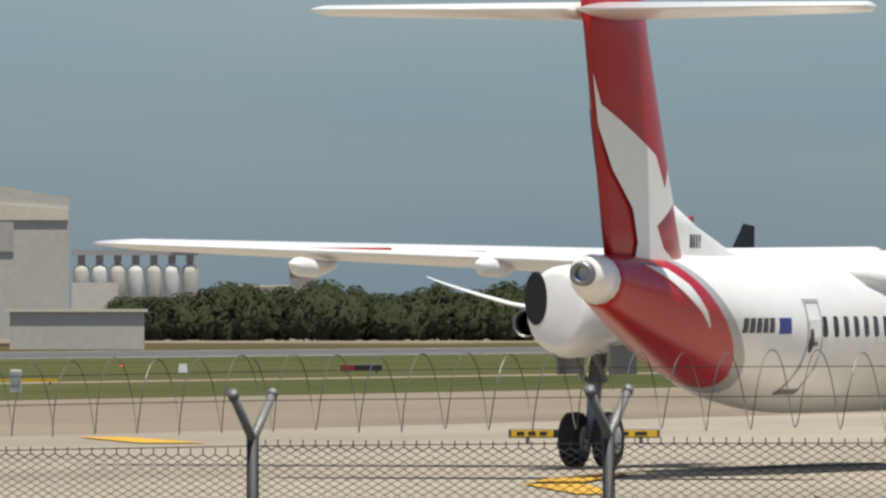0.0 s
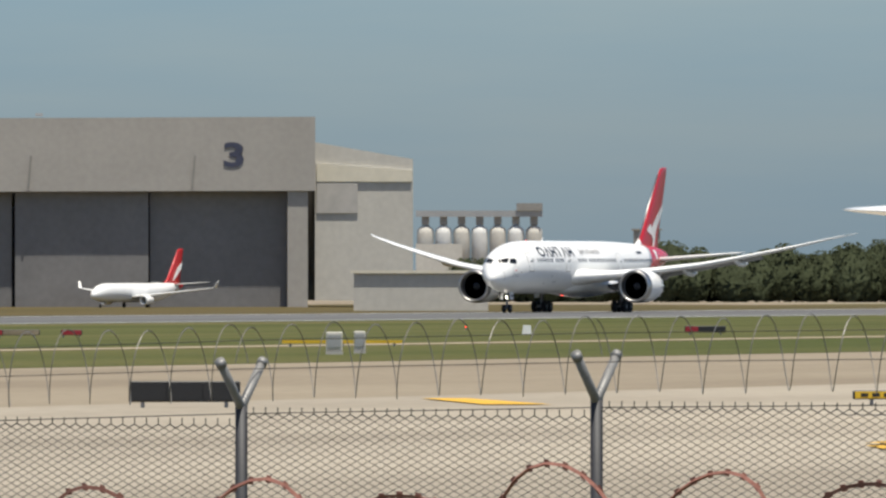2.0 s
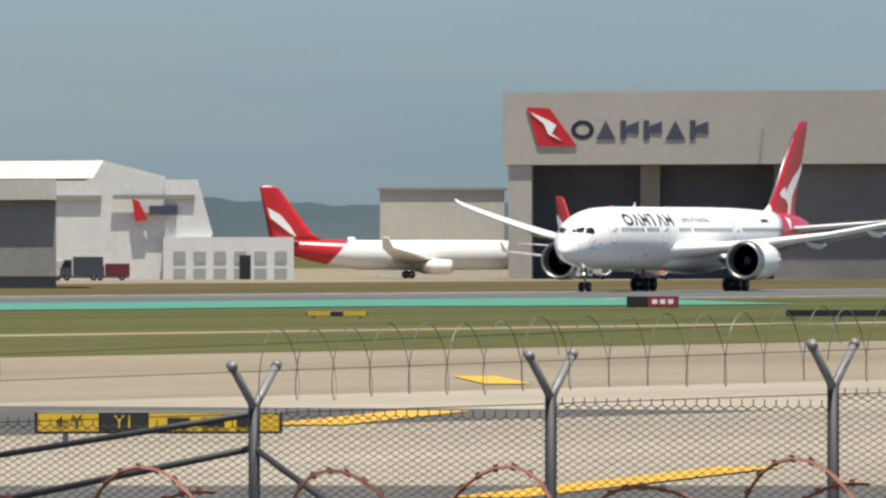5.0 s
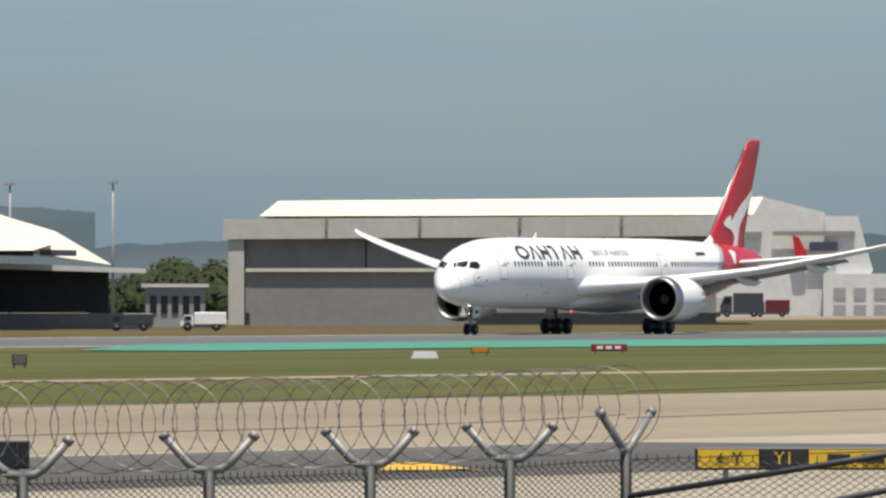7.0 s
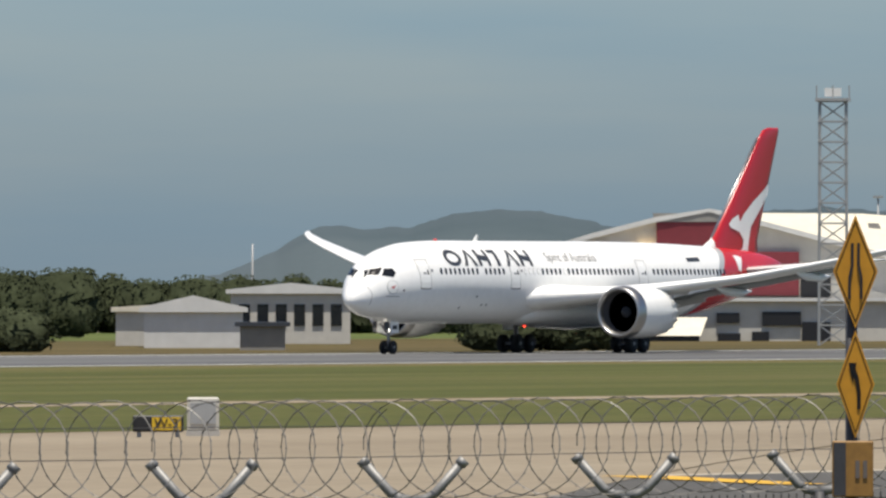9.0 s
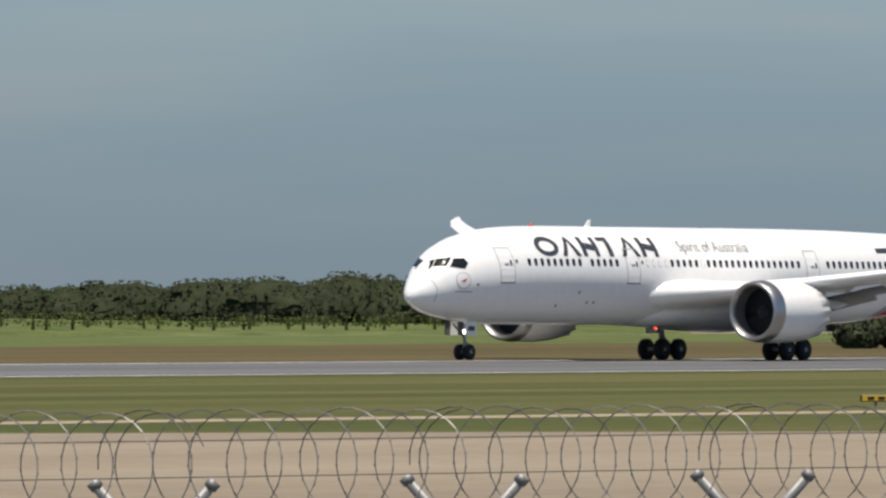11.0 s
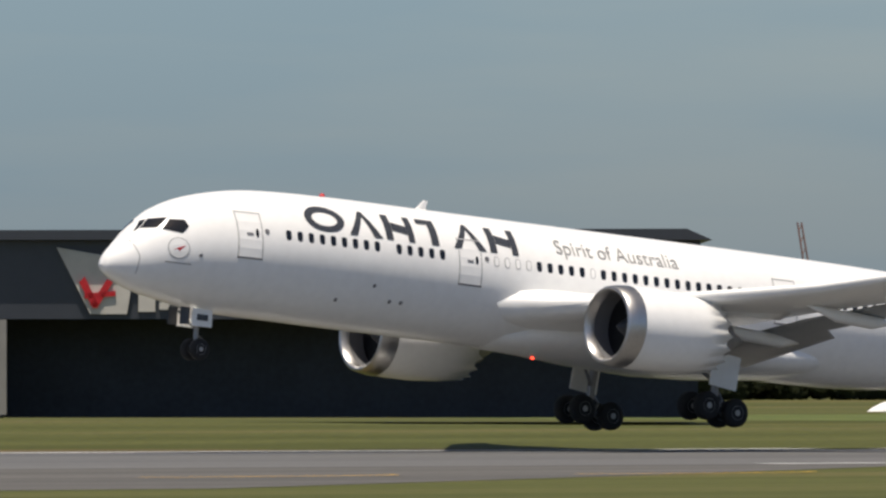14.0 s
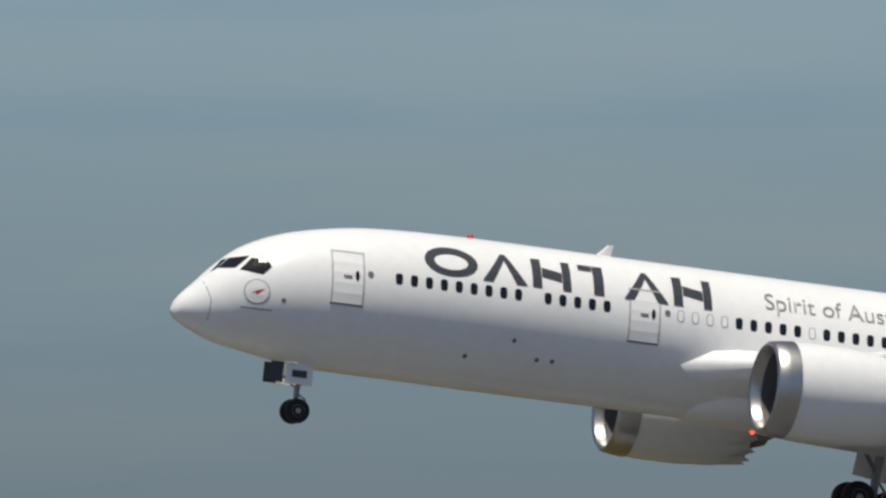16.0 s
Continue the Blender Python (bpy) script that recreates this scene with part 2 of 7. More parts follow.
def facing(name, bearing, distance, z, label, category, group="", turn=0.0):
    """A thing whose local x runs to the viewer's right and whose y runs away from the viewer."""
    return thing(name, spot(bearing, distance, z), -bearing + turn, label, category, group)


def lettering(name, text, size, mat, parent, m, bend=None, label="", bold=0.0):
    """Written words as a thin mesh."""
    cu = bpy.data.curves.new(name, "FONT")
    cu.body, cu.size, cu.align_x, cu.align_y, cu.extrude, cu.offset = text, size, "CENTER", "CENTER", 0.004, bold
    tmp = bpy.data.objects.new("tmp", cu)
    scene.collection.objects.link(tmp)
    bpy.context.view_layer.update()
    me = bpy.data.meshes.new_from_object(tmp.evaluated_get(bpy.context.evaluated_depsgraph_get()))
    bpy.data.objects.remove(tmp)
    if bend:
        for v in me.vertices:
            v.co = bend(v.co)
    me.materials.clear()
    me.materials.append(mat)
    ob = new(name, me)
    ob.parent = parent
    ob.matrix_basis = m
    if label:
        tagged(ob, label)
    return ob


# ---- the ground ----
def smooth01(a, b, x):
    k = min(1, max(0, (x - a) / (b - a)))
    return k * k * (3 - 2 * k)


def level(x, y):
    """Height of the ground: the aprons by the fence lie higher than the runway."""
    z = 1.8 * (1 - smooth01(120, 425, y))
    r = math.hypot(x, y)
    z -= 1.05 * (1 - smooth01(90, 120, r)) * smooth01(4, 30, r)
    if r < 30:
        z += 1.0 * (1 - smooth01(4, 30, r))
    return z


def sheet(name, xs, ys, mat, lift, label, category="ground"):
    bm = bmesh.new()
    grid = [[bm.verts.new((x, y, level(x, y) + lift)) for y in ys] for x in xs]
    for a, b in zip(grid, grid[1:]):
        for k in range(len(ys) - 1):
            bm.faces.new((a[k], b[k], b[k + 1], a[k + 1]))
    ob = part(name, bm, mat, None, smooth=True)
    return tagged(ob, label, category, "", "structure")


def steps(a, b, n):
    return [a + (b - a) * i / n for i in range(n + 1)]


GRASS = two_tone("airfield_grass", (0.057, 0.063, 0.014), (0.124, 0.101, 0.041), 0.02, (0.25, 1.6, 1), (0.38, 0.66), third=(0.078, 0.083, 0.022))
GRASS_LUSH = two_tone("lush_grass", (0.057, 0.068, 0.015), (0.106, 0.098, 0.032), 0.03, (0.3, 1.5, 1), (0.35, 0.7))
GRASS_DRY = two_tone("dry_olive_grass", (0.070, 0.058, 0.020), (0.115, 0.086, 0.036), 0.025, (0.3, 1.6, 1), (0.35, 0.68))
GRASS_TALL = two_tone("tall_green_grass", (0.052, 0.078, 0.018), (0.128, 0.145, 0.045), 0.13, (1, 1, 2), (0.35, 0.65))
CONCRETE = two_tone("pale_concrete", (0.285, 0.249, 0.197), (0.382, 0.338, 0.270), 0.05, (0.35, 1.5, 1), (0.35, 0.65), 0.85, fine=0.12)
TAN = two_tone("tan_concrete", (0.210, 0.172, 0.124), (0.272, 0.229, 0.168), 0.05, (0.3, 1.5, 1), (0.35, 0.65), 0.85, fine=0.12)
ASPHALT = two_tone("worn_asphalt", (0.082, 0.079, 0.074), (0.122, 0.117, 0.108), 0.04, (0.25, 1.8, 1), (0.35, 0.65), 0.85, fine=0.18)
RUNWAY = two_tone("runway_asphalt", (0.085, 0.086, 0.086), (0.15, 0.148, 0.143), 0.03, (0.12, 2.2, 1), (0.35, 0.65), 0.7, fine=0.15)
SAND = two_tone("dry_gravel", (0.23, 0.185, 0.128), (0.31, 0.255, 0.185), 0.05, (0.3, 1.5, 1), (0.35, 0.65), fine=0.2)
MARK = material("yellow_line_paint", (0.62, 0.36, 0.03), 0.7, 0, 0.2, 0.5)
LINEWHITE = material("white_line_paint", (0.7, 0.7, 0.68), 0.7, 0, 0.15, 0.5)
GREENPAINT = material("green_surface_paint", (0.060, 0.23, 0.16), 0.7, 0, 0.2, 0.1)

xs_ground = [-6000, -2500, -900] + steps(-300, 300, 40) + [420, 700, 1100, 1700, 2600, 4200, 8000]
ys_ground = [-6000, -1500, -400, -200] + steps(-130, 130, 26) + steps(145, 430, 19) + [600, 900, 1500, 2500, 4000, 8000]
sheet("ground", xs_ground, ys_ground, GRASS, 0.0, "dry green and straw airfield grass to the horizon")
LONG = [-1500, -600, -200, 0, 60, 100, 140, 180, 240, 320, 420, 600, 900, 1400, 2200, 3400]
sheet("runway", [-2500, 0, 800, 1600, 2600, 4200], [RUNWAY_Y - 63.5, RUNWAY_Y - 40, RUNWAY_Y + 9], RUNWAY, 0.012, "dark grey grooved asphalt runway with worn surface", "runway")
for k, y in enumerate((RUNWAY_Y - 62.0, RUNWAY_Y + 5.0)):
    sheet("runway_edge_line", [310 if k == 0 else -2500, 600, 1200, 4200], [y - 0.9, y + 0.9], LINEWHITE, 0.02, "worn white painted runway edge line", "marking")
sheet("service_road", LONG, [167.5, 170, 172.5], SAND, 0.012, "pale gravel service track across the grass", "road")
sheet("far_grass_strip", [-2500, 0, 300, 700, 1100, 1700], [RUNWAY_Y + 9.5, 540, 625], GRASS_DRY, 0.008, "dry olive grass strip behind the runway", "grass")
sheet("green_grass_strip", [520, 640, 800, 1000, 1300], [625.5, 690, 751], GRASS_TALL, 0.008, "long green grass behind the runway strip", "grass")
sheet("grass_verge", LONG, steps(132, 240, 8), GRASS_LUSH, 0.004, "green mown grass strip beside the taxiway", "grass")
sheet("taxiway_shoulder", LONG, steps(93, 131, 4), TAN, 0.008, "tan concrete taxiway shoulder with stains", "pavement")
sheet("taxiway_centre", [-1500, -400, 0, 60, 120, 160, 188], [77, 84, 92], ASPHALT, 0.014, "dark worn asphalt taxiway strip", "pavement")
sheet("apron", [-1500, -600] + steps(-300, 300, 80) + [420, 600, 900, 1400, 2200, 3400], steps(30, 93, 14), CONCRETE, 0.008, "pale concrete apron slabs with tyre marks", "pavement")
bm = bmesh.new()
grid = [[bm.verts.new((q.x, q.y, level(q.x, q.y) + 0.018)) for q in (spot(b, d) for d in steps(66, 139.5, 18))] for b in steps(20, 84, 64)]
for ga, gb in zip(grid, grid[1:]):
    for k in range(18):
        bm.faces.new((ga[k], ga[k + 1], gb[k + 1], gb[k]))
tagged(part("near_taxiway", bm, ASPHALT, None, smooth=True), "dark asphalt strip behind the perimeter fence", "pavement", "", "structure")
def flare(name, b0, b1, d0, d1, mat, lift, label, slant=0.0):
    bm = bmesh.new()
    grid = [[bm.verts.new((q.x, q.y, level(q.x, q.y) + lift)) for q in (spot(b0 + (b1 + slant * (d - d0) - b0) * i / 40, d) for d in steps(d0, d1, 12))] for i in range(41)]
    for ga, gb in zip(grid, grid[1:]):
        for k in range(12):
            bm.faces.new((ga[k], ga[k + 1], gb[k + 1], gb[k]))
    tagged(part(name, bm, mat, None, smooth=True), label, "pavement", "", "structure")


flare("taxiway_flare", 18, 58.6, 140, 236, TAN, 0.022, "tan concrete taxiway corner", 0.0236)
flare("taxiway_bend", 18, 49, 147.4, 203, ASPHALT, 0.028, "dark asphalt taxiway bend")
sheet("far_apron", [900, 1400, 2200, 3400], [560, 640, 1000], TAN, 0.004, "distant concrete hangar apron", "pavement")


# ---- aircraft ----
def ring(x, zc, hw, hh, n=36):
    return [(x, hw * math.sin(k * math.tau / n), zc + hh * math.cos(k * math.tau / n)) for k in range(n)]


class Hull:
    """A fuselage as a row of oval sections (x, centre height, half width, half height), x aft."""

    def __init__(self, rows, dx=0.0):
        self.rows = [(x - dx, *r) for x, *r in rows]

    def at(self, x):
        rs = self.rows
        xs = [r[0] for r in rs]
        x = min(max(x, xs[0]), xs[-1])
        return [float(np.interp(x, xs, [r[i] for r in rs])) for i in (1, 2, 3)]

    def fine(self, n):
        # smooth the sections along the length
        xs = [r[0] for r in self.rows]
        out = []
        for i in range(len(xs) - 1):
            for k in range(n):
                u = k / n
                p = [self.rows[max(i - 1, 0)], self.rows[i], self.rows[i + 1], self.rows[min(i + 2, len(xs) - 1)]]
                vals = [p[1][0] + (p[2][0] - p[1][0]) * u]
                for j in (1, 2, 3):
                    d = p[2][0] - p[1][0]
                    m1 = (p[2][j] - p[0][j]) / max(1e-6, p[2][0] - p[0][0]) * d
                    m2 = (p[3][j] - p[1][j]) / max(1e-6, p[3][0] - p[1][0]) * d
                    h = u * u * (3 - 2 * u)
                    vals.append(p[1][j] * (1 - h) + p[2][j] * h + m1 * (u ** 3 - 2 * u * u + u) + m2 * (u ** 3 - u * u))
                out.append((vals[0], vals[1], max(vals[2], 0.02), max(vals[3], 0.02)))
        out.append(self.rows[-1])
        self.rows = out
        return self

    def skin(self, x, z, off=0.02, side=-1):
        zc, hw, hh = self.at(x)
        k = max(-0.995, min(0.995, (z - zc) / hh))
        return Vector((x, side * (hw * math.sqrt(1 - k * k) + off), z + off * k))

    def patch(self, outline, mat, name, parent, off=0.02, side=-1, label="", cuts=4):
        """A thin skin panel on the hull with the given outline of (x, z)."""
        bm = bmesh.new()
        f = bm.faces.new([bm.verts.new((x, 0, z)) for x, z in outline])
        bmesh.ops.triangulate(bm, faces=[f])
        if cuts:
            bmesh.ops.subdivide_edges(bm, edges=bm.edges[:], cuts=cuts, use_grid_fill=True)
        for v in bm.verts:
            v.co = self.skin(v.co.x, v.co.z, off, side)
        g = bmesh.ops.extrude_face_region(bm, geom=bm.faces[:])
        for v in [e for e in g["geom"] if isinstance(e, bmesh.types.BMVert)]:
            v.co.y -= side * 0.03
        return part(name, bm, mat, parent, label)


def oval(cx, cz, rx, rz, n=16, slant=0.0, power=1.0):
    out = []
    for k in range(n):
        c, s = math.cos(k * math.tau / n), math.sin(k * math.tau / n)
        c, s = math.copysign(abs(c) ** power, c), math.copysign(abs(s) ** power, s)
        out.append((cx + rx * c + slant * rz * s, cz + rz * s))
    return out


def foil(bm, stations, axis="y", n=12):
    """A wing or fin out of stations: span place, leading edge, chord, height (or side), thickness."""
    rings = []
    for sp, le, ch, hz, th in stations:
        r = []
        for k in range(2 * n):
            u = k / n if k < n else 2 - k / n
            t = 5 * th * (0.2969 * math.sqrt(u) - 0.126 * u - 0.3516 * u * u + 0.2843 * u ** 3 - 0.1015 * u ** 4)
            w = t if k < n else -t
            x = le + u * ch
            r.append((x, sp, hz + w) if axis == "y" else (x, hz + w, sp))
        rings.append(r)
    loft(bm, rings)
    bmesh.ops.recalc_face_normals(bm, faces=bm.faces[:])


def revolve(bm, profile, n=40, axis=(0, 0)):
    """A body of revolution round a line along x: profile of (x, r)."""
    loft(bm, [[(x, axis[0] + r * math.sin(k * math.tau / n), axis[1] + r * math.cos(k * math.tau / n)) for k in range(n)] for x, r in profile], cap=False)
    bmesh.ops.recalc_face_normals(bm, faces=bm.faces[:])


def wheel(parent, x, y, z, r, w):
    bm = bmesh.new()
    pr = [(-w / 2, r * 0.55), (-w / 2, r * 0.85), (-w * 0.36, r * 0.97), (0, r), (w * 0.36, r * 0.97), (w / 2, r * 0.85), (w / 2, r * 0.55)]
    loft(bm, [[(x + rr * math.sin(k * math.tau / 24), y + yy, z + rr * math.cos(k * math.tau / 24)) for k in range(24)] for yy, rr in pr])
    bmesh.ops.recalc_face_normals(bm, faces=bm.faces[:])
    tyre = part("tyre", bm, RUBBER, parent, smooth=True)
    bm = bmesh.new()
    pr = [(-w * 0.52, 0.02), (-w * 0.53, r * 0.2), (-w * 0.40, r * 0.3), (-w * 0.51, r * 0.5), (w * 0.51, r * 0.5), (w * 0.53, r * 0.2), (w * 0.53, 0.02)]
    loft(bm, [[(x + rr * math.sin(k * math.tau / 16), y + yy, z + rr * math.cos(k * math.tau / 16)) for k in range(16)] for yy, rr in pr])
    bmesh.ops.recalc_face_normals(bm, faces=bm.faces[:])
    part("wheel_hub", bm, GREYPAINT, tyre, smooth=True)
    return tyre


def body(hull, mat, parent, name="fuselage"):
    bm = bmesh.new()
    loft(bm, [ring(*r) for r in hull.rows])
    bmesh.ops.recalc_face_normals(bm, faces=bm.faces[:])
    return part(name, bm, mat, parent, smooth=True)


def word_shapes(hull, parent, x0, z0, x1, h, mat, slant=0.25, off=0.025):
    """The airline's mark along the hull as plain shapes: ring, wedges and slanted blocks."""
    w = (x1 - x0) / 6.2
    shapes = [[]]

    def quad(pts):
        shapes[-1].append(pts)
    n, cx = 20, x0 + w * 0.55
    o, i = oval(cx, z0, w * 0.56, h / 2, n), oval(cx, z0, w * 0.36, h * 0.29, n)
    for k in range(n):
        quad([o[k], o[(k + 1) % n], i[(k + 1) % n], i[k]])
    for j, form in enumerate(("wedge", "block", "post", "wedge", "block")):
        a = x0 + w * (1.2 + j * 1.0)
        shapes.append([])
        if form == "wedge":
            quad([(a, z0 - h / 2), (a + w * 0.22, z0 - h / 2), (a + w * 0.52, z0 + h * 0.42), (a + w * 0.42, z0 + h / 2)])
            quad([(a + w * 0.42, z0 + h / 2), (a + w * 0.52, z0 + h / 2), (a + w * 0.95, z0 - h / 2), (a + w * 0.72, z0 - h / 2)])
        elif form == "block":
            quad([(a + w * 0.06, z0 - h / 2), (a + w * 0.26, z0 - h / 2), (a + w * 0.26, z0 + h / 2), (a + w * 0.06, z0 + h / 2)])
            quad([(a + w * 0.70, z0 - h / 2), (a + w * 0.88, z0 - h / 2), (a + w * 0.88, z0 + h / 2), (a + w * 0.70, z0 + h / 2)])
            quad([(a + w * 0.27, z0 - h * 0.1), (a + w * 0.69, z0 - h * 0.22), (a + w * 0.69, z0 + h * 0.1), (a + w * 0.27, z0 + h * 0.22)])
        else:
            quad([(a + w * 0.36, z0 - h / 2), (a + w * 0.58, z0 - h / 2), (a + w * 0.58, z0 + h / 2), (a + w * 0.36, z0 + h / 2)])
            quad([(a + w * 0.06, z0 + h * 0.32), (a + w * 0.35, z0 + h * 0.32), (a + w * 0.35, z0 + h / 2), (a + w * 0.06, z0 + h / 2)])
    for quads in shapes:
        bm = bmesh.new()
        for pts in quads:
            bm.faces.new([bm.verts.new((x, 0, z)) for x, z in pts])
        bmesh.ops.remove_doubles(bm, verts=bm.verts[:], dist=0.001)
        bmesh.ops.subdivide_edges(bm, edges=bm.edges[:], cuts=2, use_grid_fill=True)
        for v in bm.verts:
            v.co = hull.skin(v.co.x, v.co.z, off)
        part("livery_mark", bm, mat, parent, "dark grey plain airline mark")


JX = 31.8
DUCT = material("duct_grey", (0.13, 0.13, 0.135), 0.5, 0, 0.1, 1)
MAIN_GEARS = []
jet = thing("airliner", (0, RUNWAY_Y, 0), 0, "white twin-engine wide-body airliner with red tail", "aircraft")
hull = Hull([(0.17, 3.87, 0.03, 0.03), (0.3, 3.91, 0.36, 0.33), (0.6, 4.02, 0.66, 0.62), (0.93, 4.10, 0.92, 0.87), (1.7, 4.36, 1.42, 1.44), (2.55, 4.63, 1.86, 1.915), (3.3, 4.79, 2.12, 2.19), (4.4, 4.92, 2.42, 2.50),
             (5.9, 5.01, 2.66, 2.78), (7.5, 5.12, 2.79, 2.92), (9.2, 5.18, 2.86, 2.98), (12.4, 5.21, 2.88, 3.03), (17, 5.21, 2.88, 3.03), (26, 5.21, 2.88, 3.03), (35, 5.21, 2.88, 3.03),
             (42, 5.21, 2.88, 2.98), (46, 5.30, 2.76, 2.80), (50, 5.48, 2.45, 2.5), (54, 5.78, 1.92, 2.08), (58, 6.12, 1.2, 1.46), (61, 6.35, 0.6, 0.82), (62.6, 6.45, 0.2, 0.3)], JX).fine(4)
JETSKIN = zoned("airliner_paint", (0.86, 0.855, 0.835), (0.50, 0.018, 0.022), 1.0, -1.15, 43.0 - JX, 0.27, (0.42, 0.43, 0.44), 0.9)
fus = body(hull, JETSKIN, jet)
# belly fairing over the wing box
bm = bmesh.new()
loft(bm, [[(x - JX, hw * math.sin(k * math.tau / 28), zc + hh * math.cos(k * math.tau / 28)) for k in range(28)]
          for x, zc, hw, hh in ((20.0, 2.75, 0.3, 0.2), (22.0, 2.85, 1.7, 0.75), (24.5, 3.0, 2.6, 0.98), (27, 3.05, 3.0, 1.22), (31, 3.05, 3.1, 1.36), (34, 3.1, 3.0, 1.28), (38, 3.25, 2.7, 1.05), (41, 3.5, 2.0, 0.9), (42.5, 3.7, 0.4, 0.3))])
bmesh.ops.recalc_face_normals(bm, faces=bm.faces[:])
part("belly_fairing", bm, WHITE, jet, smooth=True)
for side in (-1, 1):
    bm = bmesh.new()
    foil(bm, [(side * y, le - JX, ch, z, th) for y, le, ch, z, th in ((0.5, 19.2, 13.8, 3.95, 2.0), (2.6, 20.5, 12.6, 4.1, 1.9), (3.4, 21.5, 11.6, 4.15, 1.6), (6, 23.5, 9.6, 4.3, 1.15), (9.8, 26.0, 7.6, 4.75, 0.85), (15, 29.8, 5.8, 5.5, 0.6),
                                                                  (20, 33.4, 4.4, 6.6, 0.42), (25, 37.0, 3.1, 7.8, 0.27), (27.6, 39.0, 2.1, 8.5, 0.17), (29.2, 41.0, 1.2, 8.9, 0.09), (30.0, 42.6, 0.4, 9.15, 0.04))])
    wing = part("wing", bm, WHITE, jet, smooth=True)
    # flap track fairings and lowered flaps
    for y in (7.5, 12.5, 18.0):
        xa_, za_ = float(np.interp(y, [2.8, 9.8, 20], [32.0, 33.4, 37.4])), float(np.interp(y, [2.8, 9.8, 20], [3.2, 4.3, 6.4]))
        bm = bmesh.new()
        tube(bm, [(xa_ - JX - 3.4, side * y, za_ + 0.05), (xa_ - JX - 1.5, side * y, za_ - 0.35), (xa_ - JX + 0.6, side * y, za_ - 0.45), (xa_ - JX + 2.2, side * y, za_ - 0.3)], 0.3, 8, True, [0.05, 0.3, 0.32, 0.05])
        part("flap_fairing", bm, WHITE, wing, smooth=True)
    bm = bmesh.new()
    foil(bm, [(side * 3.0, 32.0 - JX, 3.0, 2.95, 0.35), (side * 9.3, 33.0 - JX, 2.4, 3.95, 0.28), (side * 9.6, 33.2 - JX, 1.6, 4.1, 0.2), (side * 20.0, 37.2 - JX, 1.2, 6.35, 0.14)], n=8)
    for v in bm.verts:
        v.co.z -= (v.co.x - (32.0 - JX + abs(v.co.y) * 0.28)) * 0.22
    part("flap", bm, GREYPAINT, wing, smooth=True)
    # tailplane
    bm = bmesh.new()
    foil(bm, [(side * 0.3, 53.2 - JX, 6.6, 6.0, 0.62), (side * 9.2, 60.0 - JX, 2.4, 6.9, 0.2), (side * 9.9, 61.2 - JX, 1.3, 6.97, 0.08)])
    part("tailplane", bm, WHITE, jet, smooth=True)
    # engine
    ex, ey, ez = 21.75 - JX, side * 9.8, 3.03
    bm = bmesh.new()
    revolve(bm, [(ex + 0.55, 1.52), (ex + 0.12, 1.60), (ex, 1.70), (ex + 0.12, 1.80), (ex + 0.6, 1.86), (ex + 1.6, 1.93), (ex + 3.2, 1.93), (ex + 4.6, 1.82), (ex + 5.9, 1.60), (ex + 5.85, 1.54), (ex + 4.4, 1.6), (ex + 2.2, 1.5), (ex + 0.55, 1.52)], 48, (ey, ez))
    for v in bm.verts:
        if v.co.x > ex + 5.8:
            a = math.atan2(v.co.y - ey, v.co.z - ez)
            v.co.x += 0.28 * (1 if int(round(a / math.tau * 48)) % 3 == 0 else -0.1)
    eng = part("engine_nacelle", bm, WHITE, jet, smooth=True)
    bm = bmesh.new()
    revolve(bm, [(ex + 0.45, 1.50), (ex + 0.08, 1.59), (ex - 0.02, 1.70), (ex + 0.1, 1.82), (ex + 0.55, 1.895), (ex + 0.95, 1.93)], 48, (ey, ez))
    part("inlet_lip", bm, METAL, eng, "polished metal inlet lip", smooth=True)
    bm = bmesh.new()
    revolve(bm, [(ex + 0.36, 1.525), (ex + 0.7, 1.505), (ex + 1.3, 1.48)], 48, (ey, ez))
    part("inlet_duct", bm, DUCT, eng, "dull grey inlet duct", smooth=True)
    bm = bmesh.new()
    loft(bm, [[(ex + 1.25, ey + r * math.sin(k * math.tau / 32), ez + r * math.cos(k * math.tau / 32)) for k in range(32)] for r in (1.55, 0.4)])
    part("fan", bm, DARK, eng)
    bm = bmesh.new()
    revolve(bm, [(ex + 0.6, 0.02), (ex + 0.8, 0.18), (ex + 1.2, 0.42)], 20, (ey, ez))
    part("spinner", bm, CHARCOAL, eng, smooth=True)
    bm = bmesh.new()
    revolve(bm, [(ex + 4.2, 1.25), (ex + 5.8, 1.1), (ex + 6.9, 0.75), (ex + 6.95, 0.58), (ex + 7.9, 0.05)], 28, (ey, ez))
    part("exhaust_cone", bm, GEAR, eng, smooth=True)
    bm = bmesh.new()
    foil(bm, [(ez + 1.2, ex + 1.4, 8.6, ey, 0.36), (ez + 1.78, ex + 2.8, 8.2, ey, 0.42), (4.95, 26.6 - JX, 5.0, ey, 0.36)], "z", 8)
    part("pylon", bm, WHITE, eng, smooth=True)
    # main gear with a tilting four-wheel truck
    gx, gy = 0.05, side * 4.9
    gear = new("main_gear")
    gear.parent = jet
    MAIN_GEARS.append((gear, gx, gy))
    gear.location = (gx, gy, 0.68)
    bm = bmesh.new()
    tube(bm, [(0, 0, 0.1), (-0.1, 0, 1.3), (-0.25, side * -0.25, 3.6)], 0.2, 10, True, [0.16, 0.2, 0.24])
    tube(bm, [(-0.1, 0, 1.2), (-1.8, side * -1.0, 2.6)], 0.09, 6)
    tube(bm, [(0.1, 0, 0.9), (0.45, 0, 0.55), (0.3, 0, 0.1)], 0.06, 6)
